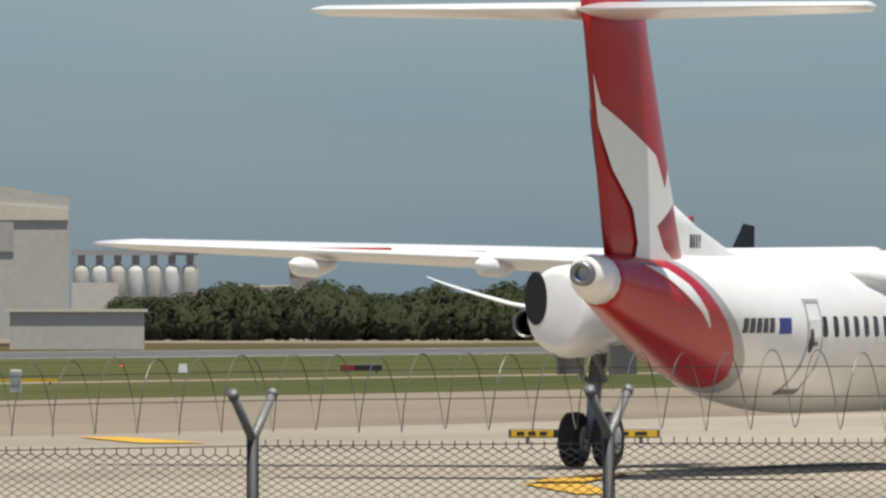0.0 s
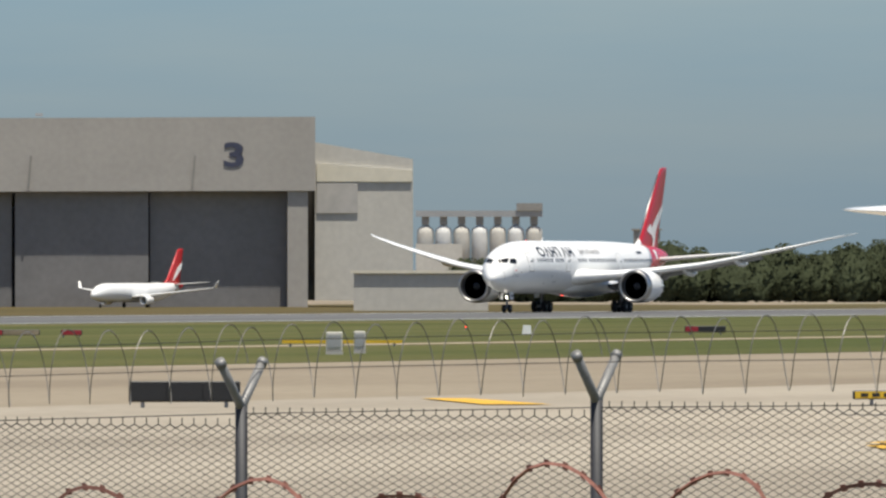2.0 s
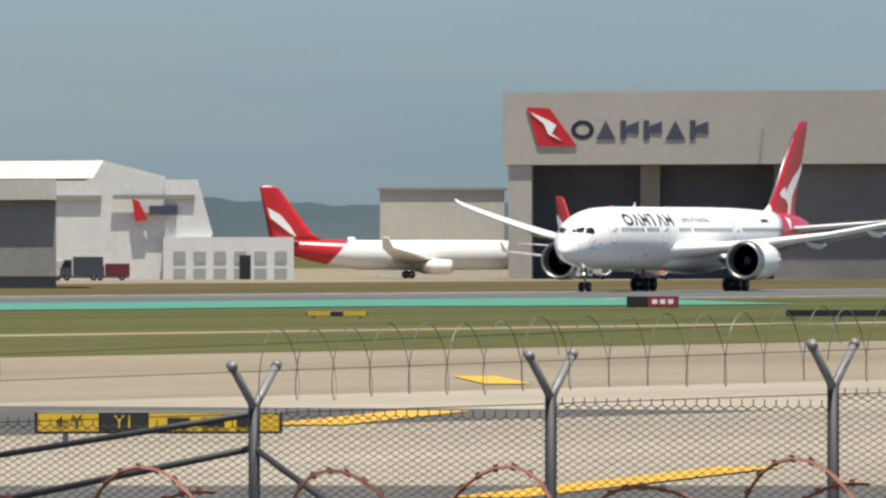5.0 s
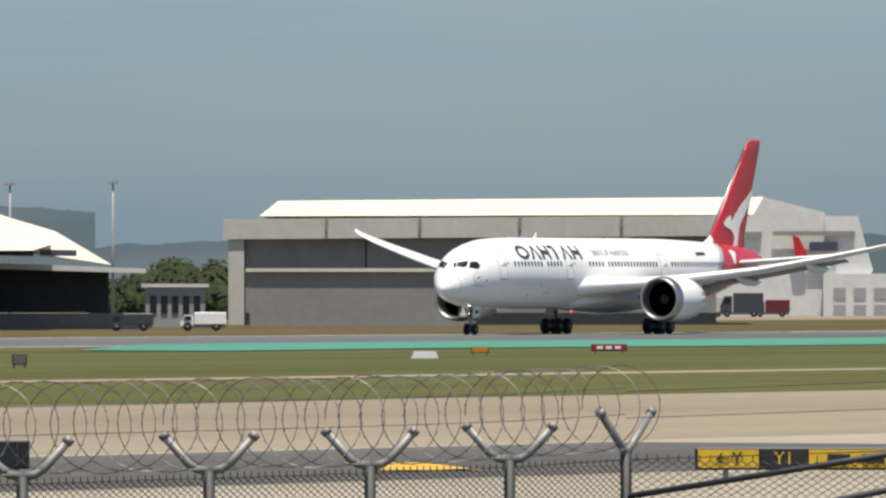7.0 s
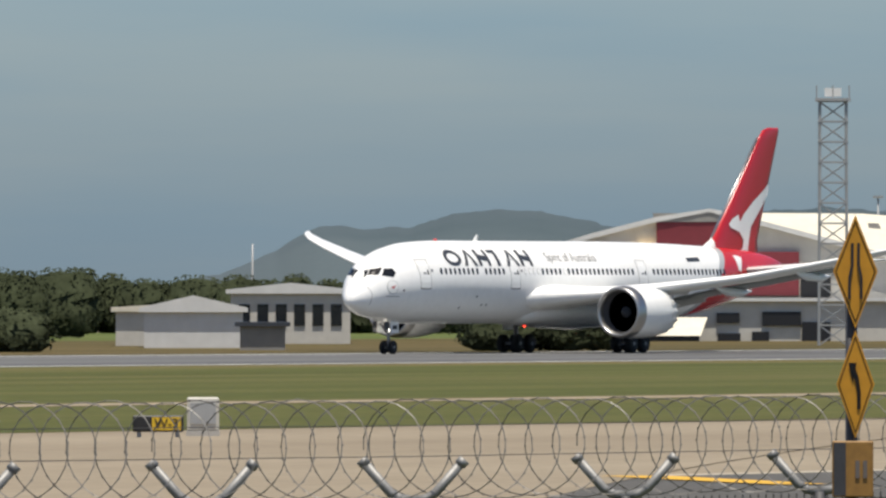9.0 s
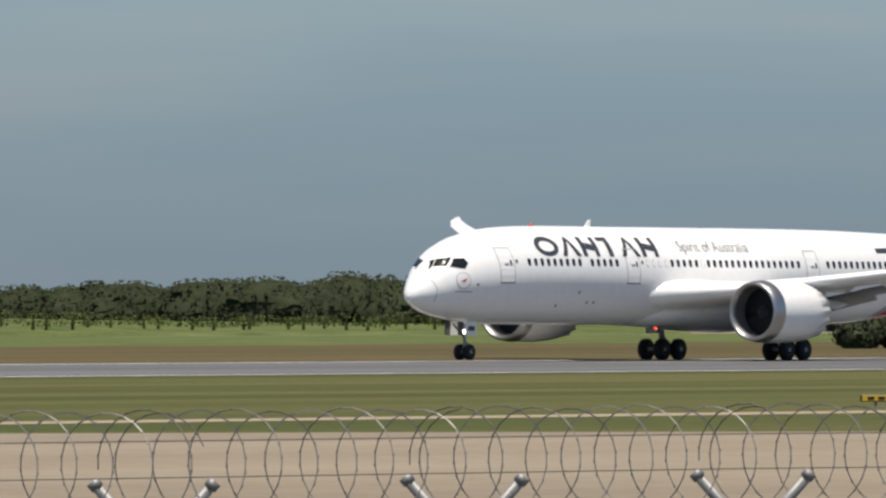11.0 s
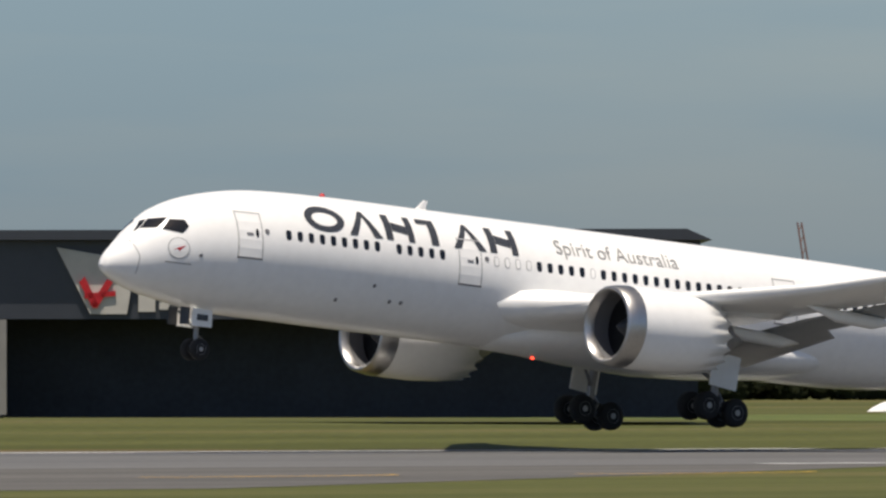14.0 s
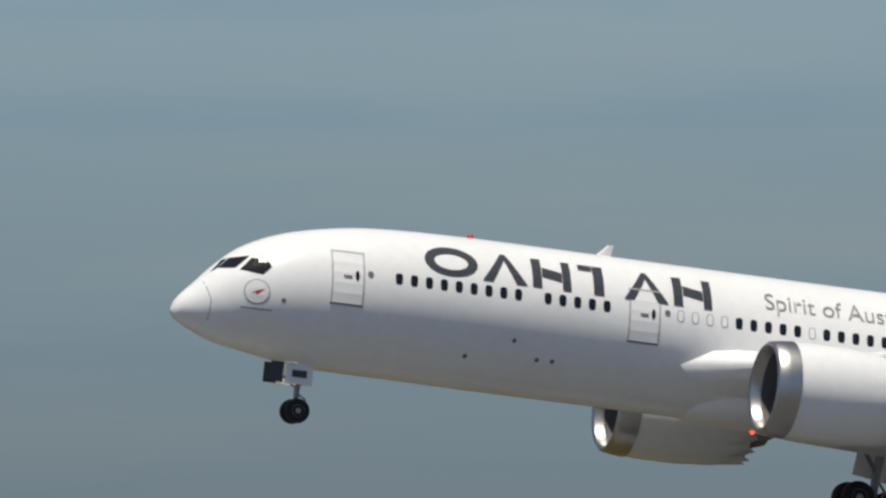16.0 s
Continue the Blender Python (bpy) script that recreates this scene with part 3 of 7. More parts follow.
    box(bm, -1.05, 1.05, -0.14, 0.14, -0.1, 0.14, 0.04)
    for ax in (-0.84, 0.84):
        tube(bm, [(ax, -0.75, 0), (ax, 0.75, 0)], 0.09, 8)
    part("gear_strut", bm, GEAR, gear, smooth=False)
    for ax in (-0.84, 0.84):
        for ay in (-0.62, 0.62):
            wheel(gear, ax, ay, 0, 0.68, 0.5)
    bm = bmesh.new()
    box(bm, -0.9, 0.7, side * 0.62 - 0.03, side * 0.62 + 0.03, 1.0, 2.6, 0.02)
    part("gear_door", bm, WHITE, gear)
# fin with its paint
FINPAINT = zoned("fin_red", (0.82, 0.81, 0.77), (0.46, 0.016, 0.026), 1.0, 0.0, 52.3 - JX, 0.28)
bm = bmesh.new()
foil(bm, [(6.6, 47.6 - JX, 11.2, 0, 0.9), (7.7, 50.4 - JX, 8.9, 0, 0.8), (8.4, 52.0 - JX, 7.2, 0, 0.7), (12.5, 55.9 - JX, 4.9, 0, 0.5), (16.2, 59.3 - JX, 3.0, 0, 0.3), (16.8, 60.0 - JX, 2.5, 0, 0.22), (17.0, 60.8 - JX, 1.6, 0, 0.1)], "z", 14)
fin = part("fin", bm, FINPAINT, jet, "red tail fin with a white swoosh", smooth=True)


def fin_patch(outline, mat, name, parent, half, side):
    bm = bmesh.new()
    vs = [bm.verts.new((x, side * half(x, z), z)) for x, z in outline]
    f = bm.faces.new(vs)
    bmesh.ops.triangulate(bm, faces=[f])
    bmesh.ops.subdivide_edges(bm, edges=bm.edges[:], cuts=3, use_grid_fill=True)
    for v in bm.verts:
        v.co.y = side * half(v.co.x, v.co.z)
    return part(name, bm, mat, parent, "white swoosh")


def jet_fin_half(x, z):
    le = float(np.interp(z, [6.6, 7.5, 8.4, 12.5, 16.2, 17], [47.6, 50.4, 52.0, 55.9, 59.3, 60.8])) - JX
    ch = float(np.interp(z, [6.6, 7.5, 8.4, 12.5, 16.2, 17], [11.2, 8.9, 7.2, 4.9, 3.0, 1.6]))
    th = float(np.interp(z, [6.6, 8.4, 12.5, 16.2, 17], [0.9, 0.75, 0.55, 0.3, 0.1]))
    u = max(0.01, min(0.99, (x - le) / ch))
    return 5 * th * (0.2969 * math.sqrt(u) - 0.126 * u - 0.3516 * u * u + 0.2843 * u ** 3 - 0.1015 * u ** 4) + 0.03


for side in (-1, 1):
    sw = [(60.9, 12.75), (59.94, 12.22), (58.11, 11.34), (56.65, 10.42), (55.99, 9.83), (55.63, 9.82), (55.78, 10.38), (54.83, 10.02), (54.32, 9.62), (54.61, 9.35),
          (55.92, 9.04), (56.65, 8.45), (56.5, 7.86), (55.63, 7.38), (57.38, 7.2), (57.52, 8.06), (57.89, 9.44), (58.84, 10.24), (59.94, 11.12), (60.75, 11.95)]
    fin_patch([(x - JX, z) for x, z in sw], WHITE, "swoosh", fin, jet_fin_half, side)
    hull.patch([(52.9 - JX, 7.25), (53.6 - JX, 7.25), (54.2 - JX, 7.1), (53.6 - JX, 6.5), (53.3 - JX, 6.0), (52.9 - JX, 6.2)], WHITE, "swoosh", fus, 0.02, side, "", 3)
bm = bmesh.new()
tube(bm, [(52.25 - JX, 0, 8.55), (55.85 - JX, 0, 12.5), (59.2 - JX, 0, 16.2)], 0.09, 8)
part("leading_edge", bm, METAL, fin, "bare metal leading edge", smooth=True)
# nose gear
ngear = new("nose_gear")
ngear.parent = jet
ngear.location = (5.7 - JX, 0, 0.5)
bm = bmesh.new()
tube(bm, [(0, 0, 0), (0, 0, 0.9), (0.12, 0, 2.2)], 0.12, 10, True, [0.09, 0.12, 0.14])
tube(bm, [(0.0, 0, 0.9), (-1.1, 0, 1.7)], 0.06, 6)
tube(bm, [(0.05, 0, 0.7), (0.4, 0, 0.5), (0.15, 0, 0.15)], 0.04, 6)
tube(bm, [(0, -0.5, 0), (0, 0.5, 0)], 0.06, 8)
part("gear_strut", bm, GEAR, ngear)
for ay in (-0.36, 0.36):
    wheel(ngear, 0, ay, 0, 0.5, 0.32)
for side in (-1, 1):
    bm = bmesh.new()
    box(bm, -0.72, 0.42, side * 0.62 - 0.02, side * 0.62 + 0.02, 1.02, 1.86, 0.02)
    d = part("gear_door", bm, WHITE, ngear)
    boxed("number_bar", (-0.45, 0.15, side * 0.66 - 0.015, side * 0.66 + 0.015, 1.3, 1.58), CHARCOAL, d)
    bm = bmesh.new()
    box(bm, -1.3, -0.76, side * 0.5 - 0.02, side * 0.5 + 0.02, 1.05, 1.86, 0.02)
    part("forward_gear_door", bm, CHARCOAL, ngear)
LAMPGLOW = glow("landing_lamp", (1.0, 0.93, 0.8), 9)
BEACON = glow("red_beacon", (1.0, 0.06, 0.03), 5)
bm = bmesh.new()
revolve(bm, [(-0.22, 0.01), (-0.2, 0.12), (-0.05, 0.13)], 12, (0, 1.25))
part("taxi_lamp", bm, LAMPGLOW, ngear, "lit landing lamp")
bm = bmesh.new()
bmesh.ops.create_uvsphere(bm, u_segments=10, v_segments=8, radius=0.09)
for v in bm.verts:
    v.co += Vector((24.8 - JX, 0.0, 2.0))
part("beacon", bm, BEACON, jet, "red anti-collision beacon", smooth=True)
bm = bmesh.new()
loft(bm, [[(12.2 - JX + r * math.sin(k * math.tau / 12), r * math.cos(k * math.tau / 12), z) for k in range(12)] for r, z in ((0.16, 8.18), (0.14, 8.3), (0.08, 8.38), (0.02, 8.4))])
bmesh.ops.recalc_face_normals(bm, faces=bm.faces[:])
part("upper_beacon", bm, RED, jet, "red beacon dome on the roof", smooth=True)
bm = bmesh.new()
foil(bm, [(8.15, 17.4 - JX, 0.7, 0, 0.1), (8.68, 17.95 - JX, 0.25, 0, 0.04)], "z", 6)
part("blade_aerial", bm, WHITE, jet)
# cabin windows, doors and flight deck
win = bmesh.new()
o = oval(0, 0, 0.14, 0.235, 14, power=0.6)
vf = [win.verts.new((x, -0.012, z)) for x, z in o]
vb = [win.verts.new((x * 1.15, 0.03, z * 1.1)) for x, z in o]
win.faces.new(vf)
for k in range(14):
    win.faces.new((vf[k], vb[k], vb[(k + 1) % 14], vf[(k + 1) % 14]))
me_win = bpy.data.meshes.new("cabin_window")
win.to_mesh(me_win)
win.free()
me_win.materials.append(GLASS)
WZ = 5.99
PITCH = 0.619
rows = [8.62 + PITCH * k for k in (*range(0, 9), *range(10, 15), *range(23, 28), *range(29, 45), *range(49, 68))]
for side in (-1, 1):
    for x in rows:
        q = hull.skin(x - JX, WZ, 0.0, side)
        shared("cabin_window", me_win, jet, Matrix.Translation(q) @ pose(0, 0, 0, -10 if side < 0 else 190, 0, 0))
SEAM = material("door_seam", (0.42, 0.42, 0.42), 0.5, 0, 0.1, 1)
SEAMDARK = material("door_sill", (0.16, 0.16, 0.17), 0.5, 0, 0.1, 1)


def cabin_door(parent, h, x0, x1, z0, z1, side, mat=SEAM):
    d = h.patch([(x0, z0), (x1, z0), (x1, z1), (x0, z1)], WHITE, "cabin_door", parent, 0.012, side, "", 4)
    t = 0.06
    for nm, o in (("door_seam", [(x0 - t, z0), (x0, z0), (x0, z1), (x0 - t, z1)]), ("door_seam", [(x1, z0), (x1 + t, z0), (x1 + t, z1), (x1, z1)]), ("door_seam", [(x0 - t, z1), (x1 + t, z1), (x1 + t, z1 + t), (x0 - t, z1 + t)])):
        h.patch(o, mat, nm, d, 0.022, side, "", 3)
    h.patch([(x0 - t, z0 - t * 1.4), (x1 + t, z0 - t * 1.4), (x1 + t, z0), (x0 - t, z0)], SEAMDARK, "door_sill", d, 0.022, side, "", 3)
    h.patch(oval(x0 + (x1 - x0) * 0.80, z0 + (z1 - z0) * 0.56, 0.08, 0.2, 10), GLASS, "door_window", d, 0.03, side, "", 0)
    h.patch([(x0 + (x1 - x0) * 0.35, z0 + (z1 - z0) * 0.5), (x0 + (x1 - x0) * 0.62, z0 + (z1 - z0) * 0.5), (x0 + (x1 - x0) * 0.62, z0 + (z1 - z0) * 0.55), (x0 + (x1 - x0) * 0.35, z0 + (z1 - z0) * 0.55)], SEAMDARK, "door_handle", d, 0.03, side, "", 0)
    return d


for side in (-1, 1):
    for x0 in (5.95, 18.28, 36.7):
        cabin_door(jet, hull, x0 - JX, x0 + 1.2 - JX, 4.78, 6.82, side)
    for x in (7.45, 19.83):
        hull.patch(oval(x - JX, 6.05, 0.12, 0.12, 10), SEAMDARK, "service_port", jet, 0.02, side, "", 0)
    for x in [8.62 + PITCH * k for k in (19, 20, 21, 22, 28)]:
        o2 = oval(x - JX, WZ, 0.15, 0.24, 14, power=0.6)
        hull.patch(o2, SEAM, "window_plug", jet, 0.012, side, "", 0)
        hull.patch(oval(x - JX, WZ, 0.11, 0.2, 14, power=0.6), WHITE, "window_plug", jet, 0.018, side, "", 0)
    for x, z in ((11.77, 3.36), (13.61, 4.18), (14.71, 3.56), (15.35, 3.57), (4.09, 4.61)):
        hull.patch(oval(x - JX, z, 0.09, 0.09, 8), SEAMDARK, "vent", jet, 0.02, side, "", 0)
    hull.patch([(2.42 - JX, 5.67), (3.24 - JX, 5.56), (3.57 - JX, 5.90), (3.45 - JX, 6.20), (2.86 - JX, 6.18)], GLASS, "side_window", jet, 0.02, side, "", 3)
    hull.patch([(1.74 - JX, 5.68), (2.26 - JX, 5.73), (2.80 - JX, 6.26), (2.18 - JX, 6.14)], GLASS, "windscreen", jet, 0.02, side, "", 3)
    hull.patch([(1.50 - JX, 5.50), (1.69 - JX, 5.66), (2.12 - JX, 6.11), (1.96 - JX, 6.03)], GLASS, "front_windscreen", jet, 0.02, side, "", 3)
    hull.patch([(1.18 - JX, 5.05), (1.22 - JX, 5.07), (1.46 - JX, 4.35), (1.44 - JX, 3.55), (1.40 - JX, 3.55), (1.42 - JX, 4.35)], SEAM, "radome_seam", jet, 0.012, side, "", 2)
    RIM = hull.patch(oval(3.05 - JX, 4.85, 0.5, 0.5, 20), SEAM, "roundel", jet, 0.012, side, "", 2)
    hull.patch(oval(3.05 - JX, 4.85, 0.45, 0.45, 20), WHITE, "roundel_field", RIM, 0.02, side, "", 2)
    hull.patch([(2.8 - JX, 4.75), (3.0 - JX, 4.87), (3.35 - JX, 4.99), (3.13 - JX, 4.83), (3.05 - JX, 4.72), (3.0 - JX, 4.81)], RED, "roundel_mark", RIM, 0.028, side, "", 0)
    hull.patch([(2.5 - JX, 4.17), (3.7 - JX, 4.15), (3.7 - JX, 4.19), (2.5 - JX, 4.21)], SEAMDARK, "name_bar", jet, 0.02, side, "", 1)
    hull.patch([(44.6 - JX, 6.75), (46.6 - JX, 6.8), (46.6 - JX, 7.1), (44.6 - JX, 7.05)], CHARCOAL, "registration_bar", jet, 0.02, side, "", 1)
word_shapes(hull, jet, 9.70 - JX, 6.98, 21.95 - JX, 1.16, CHARCOAL)
SLOGAN = material("slogan_grey", (0.29, 0.285, 0.28), 0.4, 0, 0.1, 1)
lettering("slogan", "Spirit of Australia", 1.0, SLOGAN, jet, Matrix(), lambda c: hull.skin(27.55 - JX + c.x * 1.02, 7.03 + c.y * 0.95, 0.022 + c.z), "thin grey lettering", -0.006)
JET_ROWS = [
    (0, 1519.0, 0.00, 0.00),
    (0.5, 1482.0, 0.00, 0.00),
    (1, 1444.6, 0.00, 0.00),
    (1.5, 1407.1, 0.00, 0.00),
    (2, 1368.6, 0.00, 0.00),
    (2.5, 1330.0, 0.00, 0.00),
    (3, 1291.1, 0.00, 0.00),
    (3.5, 1251.6, 0.00, 0.00),
    (4, 1212.0, 0.00, 0.00),
    (4.5, 1171.4, 0.00, 0.00),
    (5, 1131.5, 0.00, 0.00),
    (7.3, 941.3, 0.00, 0.00),
    (7.5, 925.0, 0.00, 0.00),
    (8, 882.0, 0.00, 0.00),
    (8.5, 839.8, 0.00, 0.00),
    (9, 795.4, 0.00, 0.00),
    (9.5, 753.8, 0.00, 0.00),
    (10, 708.8, 0.00, 0.00),
    (10.7, 648.2, 0.00, 0.00),
    (11.4, 586.9, 0.05, 1.00),
    (12.3, 507.4, 0.30, 2.95),
    (12.5, 489.3, 0.37, 3.37),
    (13, 442.3, 0.55, 4.25),
    (13.5, 397.8, 0.87, 4.97),
    (14, 349.9, 1.71, 5.62),
    (14.5, 305.4, 2.71, 5.95),
    (15, 260.6, 3.88, 6.42),
    (15.5, 214.8, 5.17, 6.55),
    (16, 168.1, 6.52, 6.79),
]

# ---- the turboprop that turns off ahead of the camera ----
prop = thing("turboprop", (0, 0, 0), 0, "white twin-turboprop airliner with red T-tail, taxiing away", "aircraft")
# local x aft, origin below the main gear
Q0 = 16.6
ph = Hull([(0, 1.9, 0.03, 0.03), (0.5, 1.92, 0.6, 0.55), (1.6, 2.05, 1.0, 0.98), (3.5, 2.25, 1.3, 1.32), (5, 2.3, 1.345, 1.33), (20, 2.3, 1.345, 1.33), (22.5, 2.32, 1.34, 1.3), (25, 2.45, 1.2, 1.15), (28, 2.78, 0.88, 0.82), (30.3, 3.08, 0.5, 0.52), (31.2, 3.2, 0.38, 0.38)], Q0).fine(3)
PROPSKIN = zoned("turboprop_paint", (0.86, 0.855, 0.835), (0.44, 0.012, 0.02), 1.0, -1.45, 23.57 - Q0, 0.28, (0.42, 0.42, 0.43), 0.35, (-0.28, -1.384))
body(ph, PROPSKIN, prop)
bm = bmesh.new()
loft(bm, [ring(x - Q0, z, a, b, 16) for x, z, a, b in ((31.12, 3.19, 0.405, 0.405), (31.4, 3.23, 0.36, 0.365), (31.75, 3.28, 0.26, 0.28), (31.77, 3.28, 0.2, 0.2))])
part("tail_cone", bm, WHITE, prop, smooth=True)
bm = bmesh.new()
revolve(bm, [(31.7 - Q0, 0.2), (31.95 - Q0, 0.19), (31.96 - Q0, 0.12), (31.6 - Q0, 0.1)], 16, (0, 3.28))
part("exhaust_pipe", bm, GEAR, prop, smooth=True)
for side in (-1, 1):
    bm = bmesh.new()
    foil(bm, [(side * 0.3, 13.9 - Q0, 3.1, 3.5, 0.6), (side * 4.4, 13.9 - Q0, 3.0, 3.52, 0.5), (side * 13.6, 14.75 - Q0, 1.6, 3.86, 0.2), (side * 14.2, 15.0 - Q0, 1.1, 3.88, 0.1)])
    w = part("wing", bm, WHITE, prop, smooth=True)
    for y in (6.6, 10.0):
        bm = bmesh.new()
        tube(bm, [(15.2 - Q0, side * y, 3.5), (16.2 - Q0, side * y, 3.42), (17.1 - Q0, side * y, 3.46), (17.5 - Q0, side * y, 3.5)], 0.2, 10, True, [0.06, 0.16, 0.17, 0.05])
        part("flap_fairing", bm, WHITE, w, smooth=True)
    bm = bmesh.new()
    box(bm, 16.2 - Q0, 16.24 - Q0, side * 8.6, side * 10.6, 3.72, 3.79)
    part("wing_mark", bm, RED, w)
    bm = bmesh.new()
    box(bm, 16.1 - Q0, 16.14 - Q0, side * 6.9, side * 8.5, 3.66, 3.73)
    part("registration_bar", bm, CHARCOAL, w)
    # nacelle
    ny = side * 4.4
    bm = bmesh.new()
    loft(bm, [[(x - Q0, ny + a * math.sin(k * math.tau / 24) * 1.0, zc + b * math.cos(k * math.tau / 24)) for k in range(24)] for x, zc, a, b in
              ((10.0, 2.95, 0.35, 0.35), (10.6, 2.9, 0.55, 0.62), (12.5, 2.8, 0.66, 0.72), (16.5, 2.75, 0.68, 0.74), (18.2, 2.7, 0.68, 0.8), (19.2, 2.68, 0.65, 0.8), (19.6, 2.7, 0.6, 0.75), (19.78, 2.72, 0.52, 0.68), (19.82, 2.72, 0.42, 0.58), (19.825, 2.72, 0.05, 0.05))])
    bmesh.ops.recalc_face_normals(bm, faces=bm.faces[:])
    nac = part("engine_nacelle", bm, WHITE, prop, smooth=True)
    bm = bmesh.new()
    loft(bm, [[(19.84 - Q0 - d, ny + side * 0.36 + 0.20 * math.sin(k * math.tau / 20), 2.90 + 0.46 * math.cos(k * math.tau / 20)) for k in range(20)] for d in (0.0, 0.02)])
    part("jet_pipe", bm, DARK, nac)
    blade = bmesh.new()
    for k in range(6):
        a = k * math.tau / 6 + 0.3
        c, s = math.cos(a), math.sin(a)
        for q in ([(0.2, -0.1), (0.8, -0.2), (1.3, -0.1), (1.3, 0.1), (0.8, 0.2), (0.2, 0.1)],):
            f = [blade.verts.new((9.75 - Q0 + v * 0.3, ny + u * c - v * s, 2.95 + u * s + v * c)) for u, v in q]
            blade.faces.new(f)
    bmesh.ops.solidify(blade, geom=blade.faces[:], thickness=0.05)
    part("propeller", blade, CHARCOAL, nac)
    bm = bmesh.new()
    tube(bm, [(1.3, ny, 0.5), (1.1, ny, 1.4), (0.6, ny, 2.4)], 0.13, 10, True, [0.1, 0.13, 0.16])
    tube(bm, [(1.1, ny - 0.18, 1.5), (2.0, ny - 0.2, 2.2)], 0.06, 6)
    tube(bm, [(1.1, ny + 0.18, 1.5), (2.0, ny + 0.2, 2.2)], 0.06, 6)
    box(bm, 0.3, 1.7, ny - 0.5, ny - 0.45, 1.6, 2.1)
    box(bm, 0.3, 1.7, ny + 0.45, ny + 0.5, 1.6, 2.1)
    part("main_gear_leg", bm, GEAR, prop)
    for dy in (-0.3, 0.3):
        wheel(prop, 1.3, ny + dy, 0.48, 0.48, 0.34)
    bm = bmesh.new()
    foil(bm, [(side * 0.1, 29.9 - Q0, 2.6, 7.5, 0.3), (side * 4.5, 30.6 - Q0, 1.6, 7.53, 0.18), (side * 4.63, 30.9 - Q0, 1.0, 7.53, 0.08)])
    part("tailplane", bm, WHITE, prop, smooth=True)
FLAGBLUE = material("flag_blue", (0.03, 0.05, 0.25), 0.5)
PFIN = material("turboprop_fin_red", (0.42, 0.012, 0.02), 0.28, 0, 0.12, 0.4)
bm = bmesh.new()
foil(bm, [(3.1, 26.9 - Q0, 3.65, 0, 0.74), (4.0, 27.4 - Q0, 3.45, 0, 0.72), (7.1, 28.9 - Q0, 2.85, 0, 0.62), (7.7, 29.1 - Q0, 2.85, 0, 0.62), (7.95, 29.6 - Q0, 2.1, 0, 0.3)], "z", 12)
pfin = part("fin", bm, PFIN, prop, "red fin with white swoosh", smooth=True)
bm = bmesh.new()
foil(bm, [(3.3, 21.6 - Q0, 7.0, 0, 0.34), (3.66, 23.9 - Q0, 4.6, 0, 0.28), (4.08, 25.9 - Q0, 2.5, 0, 0.24), (4.5, 27.4 - Q0, 1.0, 0, 0.14)], "z", 10)
dorsal = part("dorsal_fin", bm, WHITE, prop, smooth=True)
for k in range(4):
    boxed("type_bar", (26.0 + 0.15 * k - Q0, 26.1 + 0.15 * k - Q0, -0.13, 0.13, 3.72, 3.94), CHARCOAL, dorsal)
bm = bmesh.new()
loft(bm, [ring(x - Q0, z, a, b, 24) for x, z, a, b in ((20.7, 3.42, 0.3, 0.1), (19.7, 3.28, 1.1, 0.38), (18.0, 3.16, 1.43, 0.56), (13.0, 3.16, 1.45, 0.58), (11.6, 3.26, 1.0, 0.34), (10.8, 3.4, 0.3, 0.1))])
bmesh.ops.recalc_face_normals(bm, faces=bm.faces[:])
part("wing_fairing", bm, WHITE, prop, "white fairing over the wing joint", smooth=True)


def prop_fin_half(x, z):
    le = float(np.interp(z, [3.1, 4.0, 7.1, 7.7], [26.9, 27.4, 28.9, 29.1])) - Q0
    ch = float(np.interp(z, [3.1, 4.0, 7.1, 7.7], [3.65, 3.45, 2.85, 2.85]))
    u = max(0.01, min(0.99, (x - le) / ch))
    return 5 * 0.76 * (0.2969 * math.sqrt(u) - 0.126 * u - 0.3516 * u * u + 0.2843 * u ** 3 - 0.1015 * u ** 4) + 0.03


for side in (-1, 1):
    sw = [(31.5, 6.5), (31.2, 6.0), (30.35, 5.65), (29.25, 5.2), (28.8, 4.66), (28.65, 4.98), (28.3, 4.44), (29.1, 4.06), (28.8, 3.7), (28.2, 3.43), (29.85, 3.42), (29.76, 3.79), (30.0, 4.33), (30.73, 4.96), (31.25, 5.67)]
    fin_patch([(x - Q0, z) for x, z in sw], WHITE, "swoosh", pfin, prop_fin_half, side)
    ph.patch([(x - Q0, z) for x, z in ((29.9, 3.42), (29.16, 3.36), (28.59, 3.10), (28.02, 2.68), (27.76, 2.42), (28.24, 2.70), (28.82, 2.97), (29.3, 3.2))], WHITE, "swoosh", prop, 0.02, side, "", 3)
    for k in range(5):
        bx = 25.3 + 0.27 * k - Q0
        ph.patch([(bx, 2.33), (bx + 0.16, 2.33), (bx + 0.16, 2.57), (bx, 2.57)], CHARCOAL, "registration_bar", prop, 0.02, side, "", 1)
    ph.patch([(24.56 - Q0, 2.31), (25.05 - Q0, 2.31), (25.05 - Q0, 2.57), (24.56 - Q0, 2.57)], FLAGBLUE, "flag", prop, 0.02, side, "", 1)
    cabin_door(prop, ph, 23.12 - Q0, 23.72 - Q0, 1.4, 2.82, side)
    for k in range(27):
        q = ph.skin(22.9 - 0.575 * k - Q0, 2.43, 0.0, side)
        shared("cabin_window", me_win, prop, Matrix.Translation(q) @ pose(0, 0, 0, -6 if side < 0 else 186, 0, 0) @ Matrix.Diagonal((0.8, 1, 0.72, 1)))
for dy in (-0.18, 0.18):
    wheel(prop, 2.7 - Q0, dy, 0.3, 0.3, 0.2)
bm = bmesh.new()
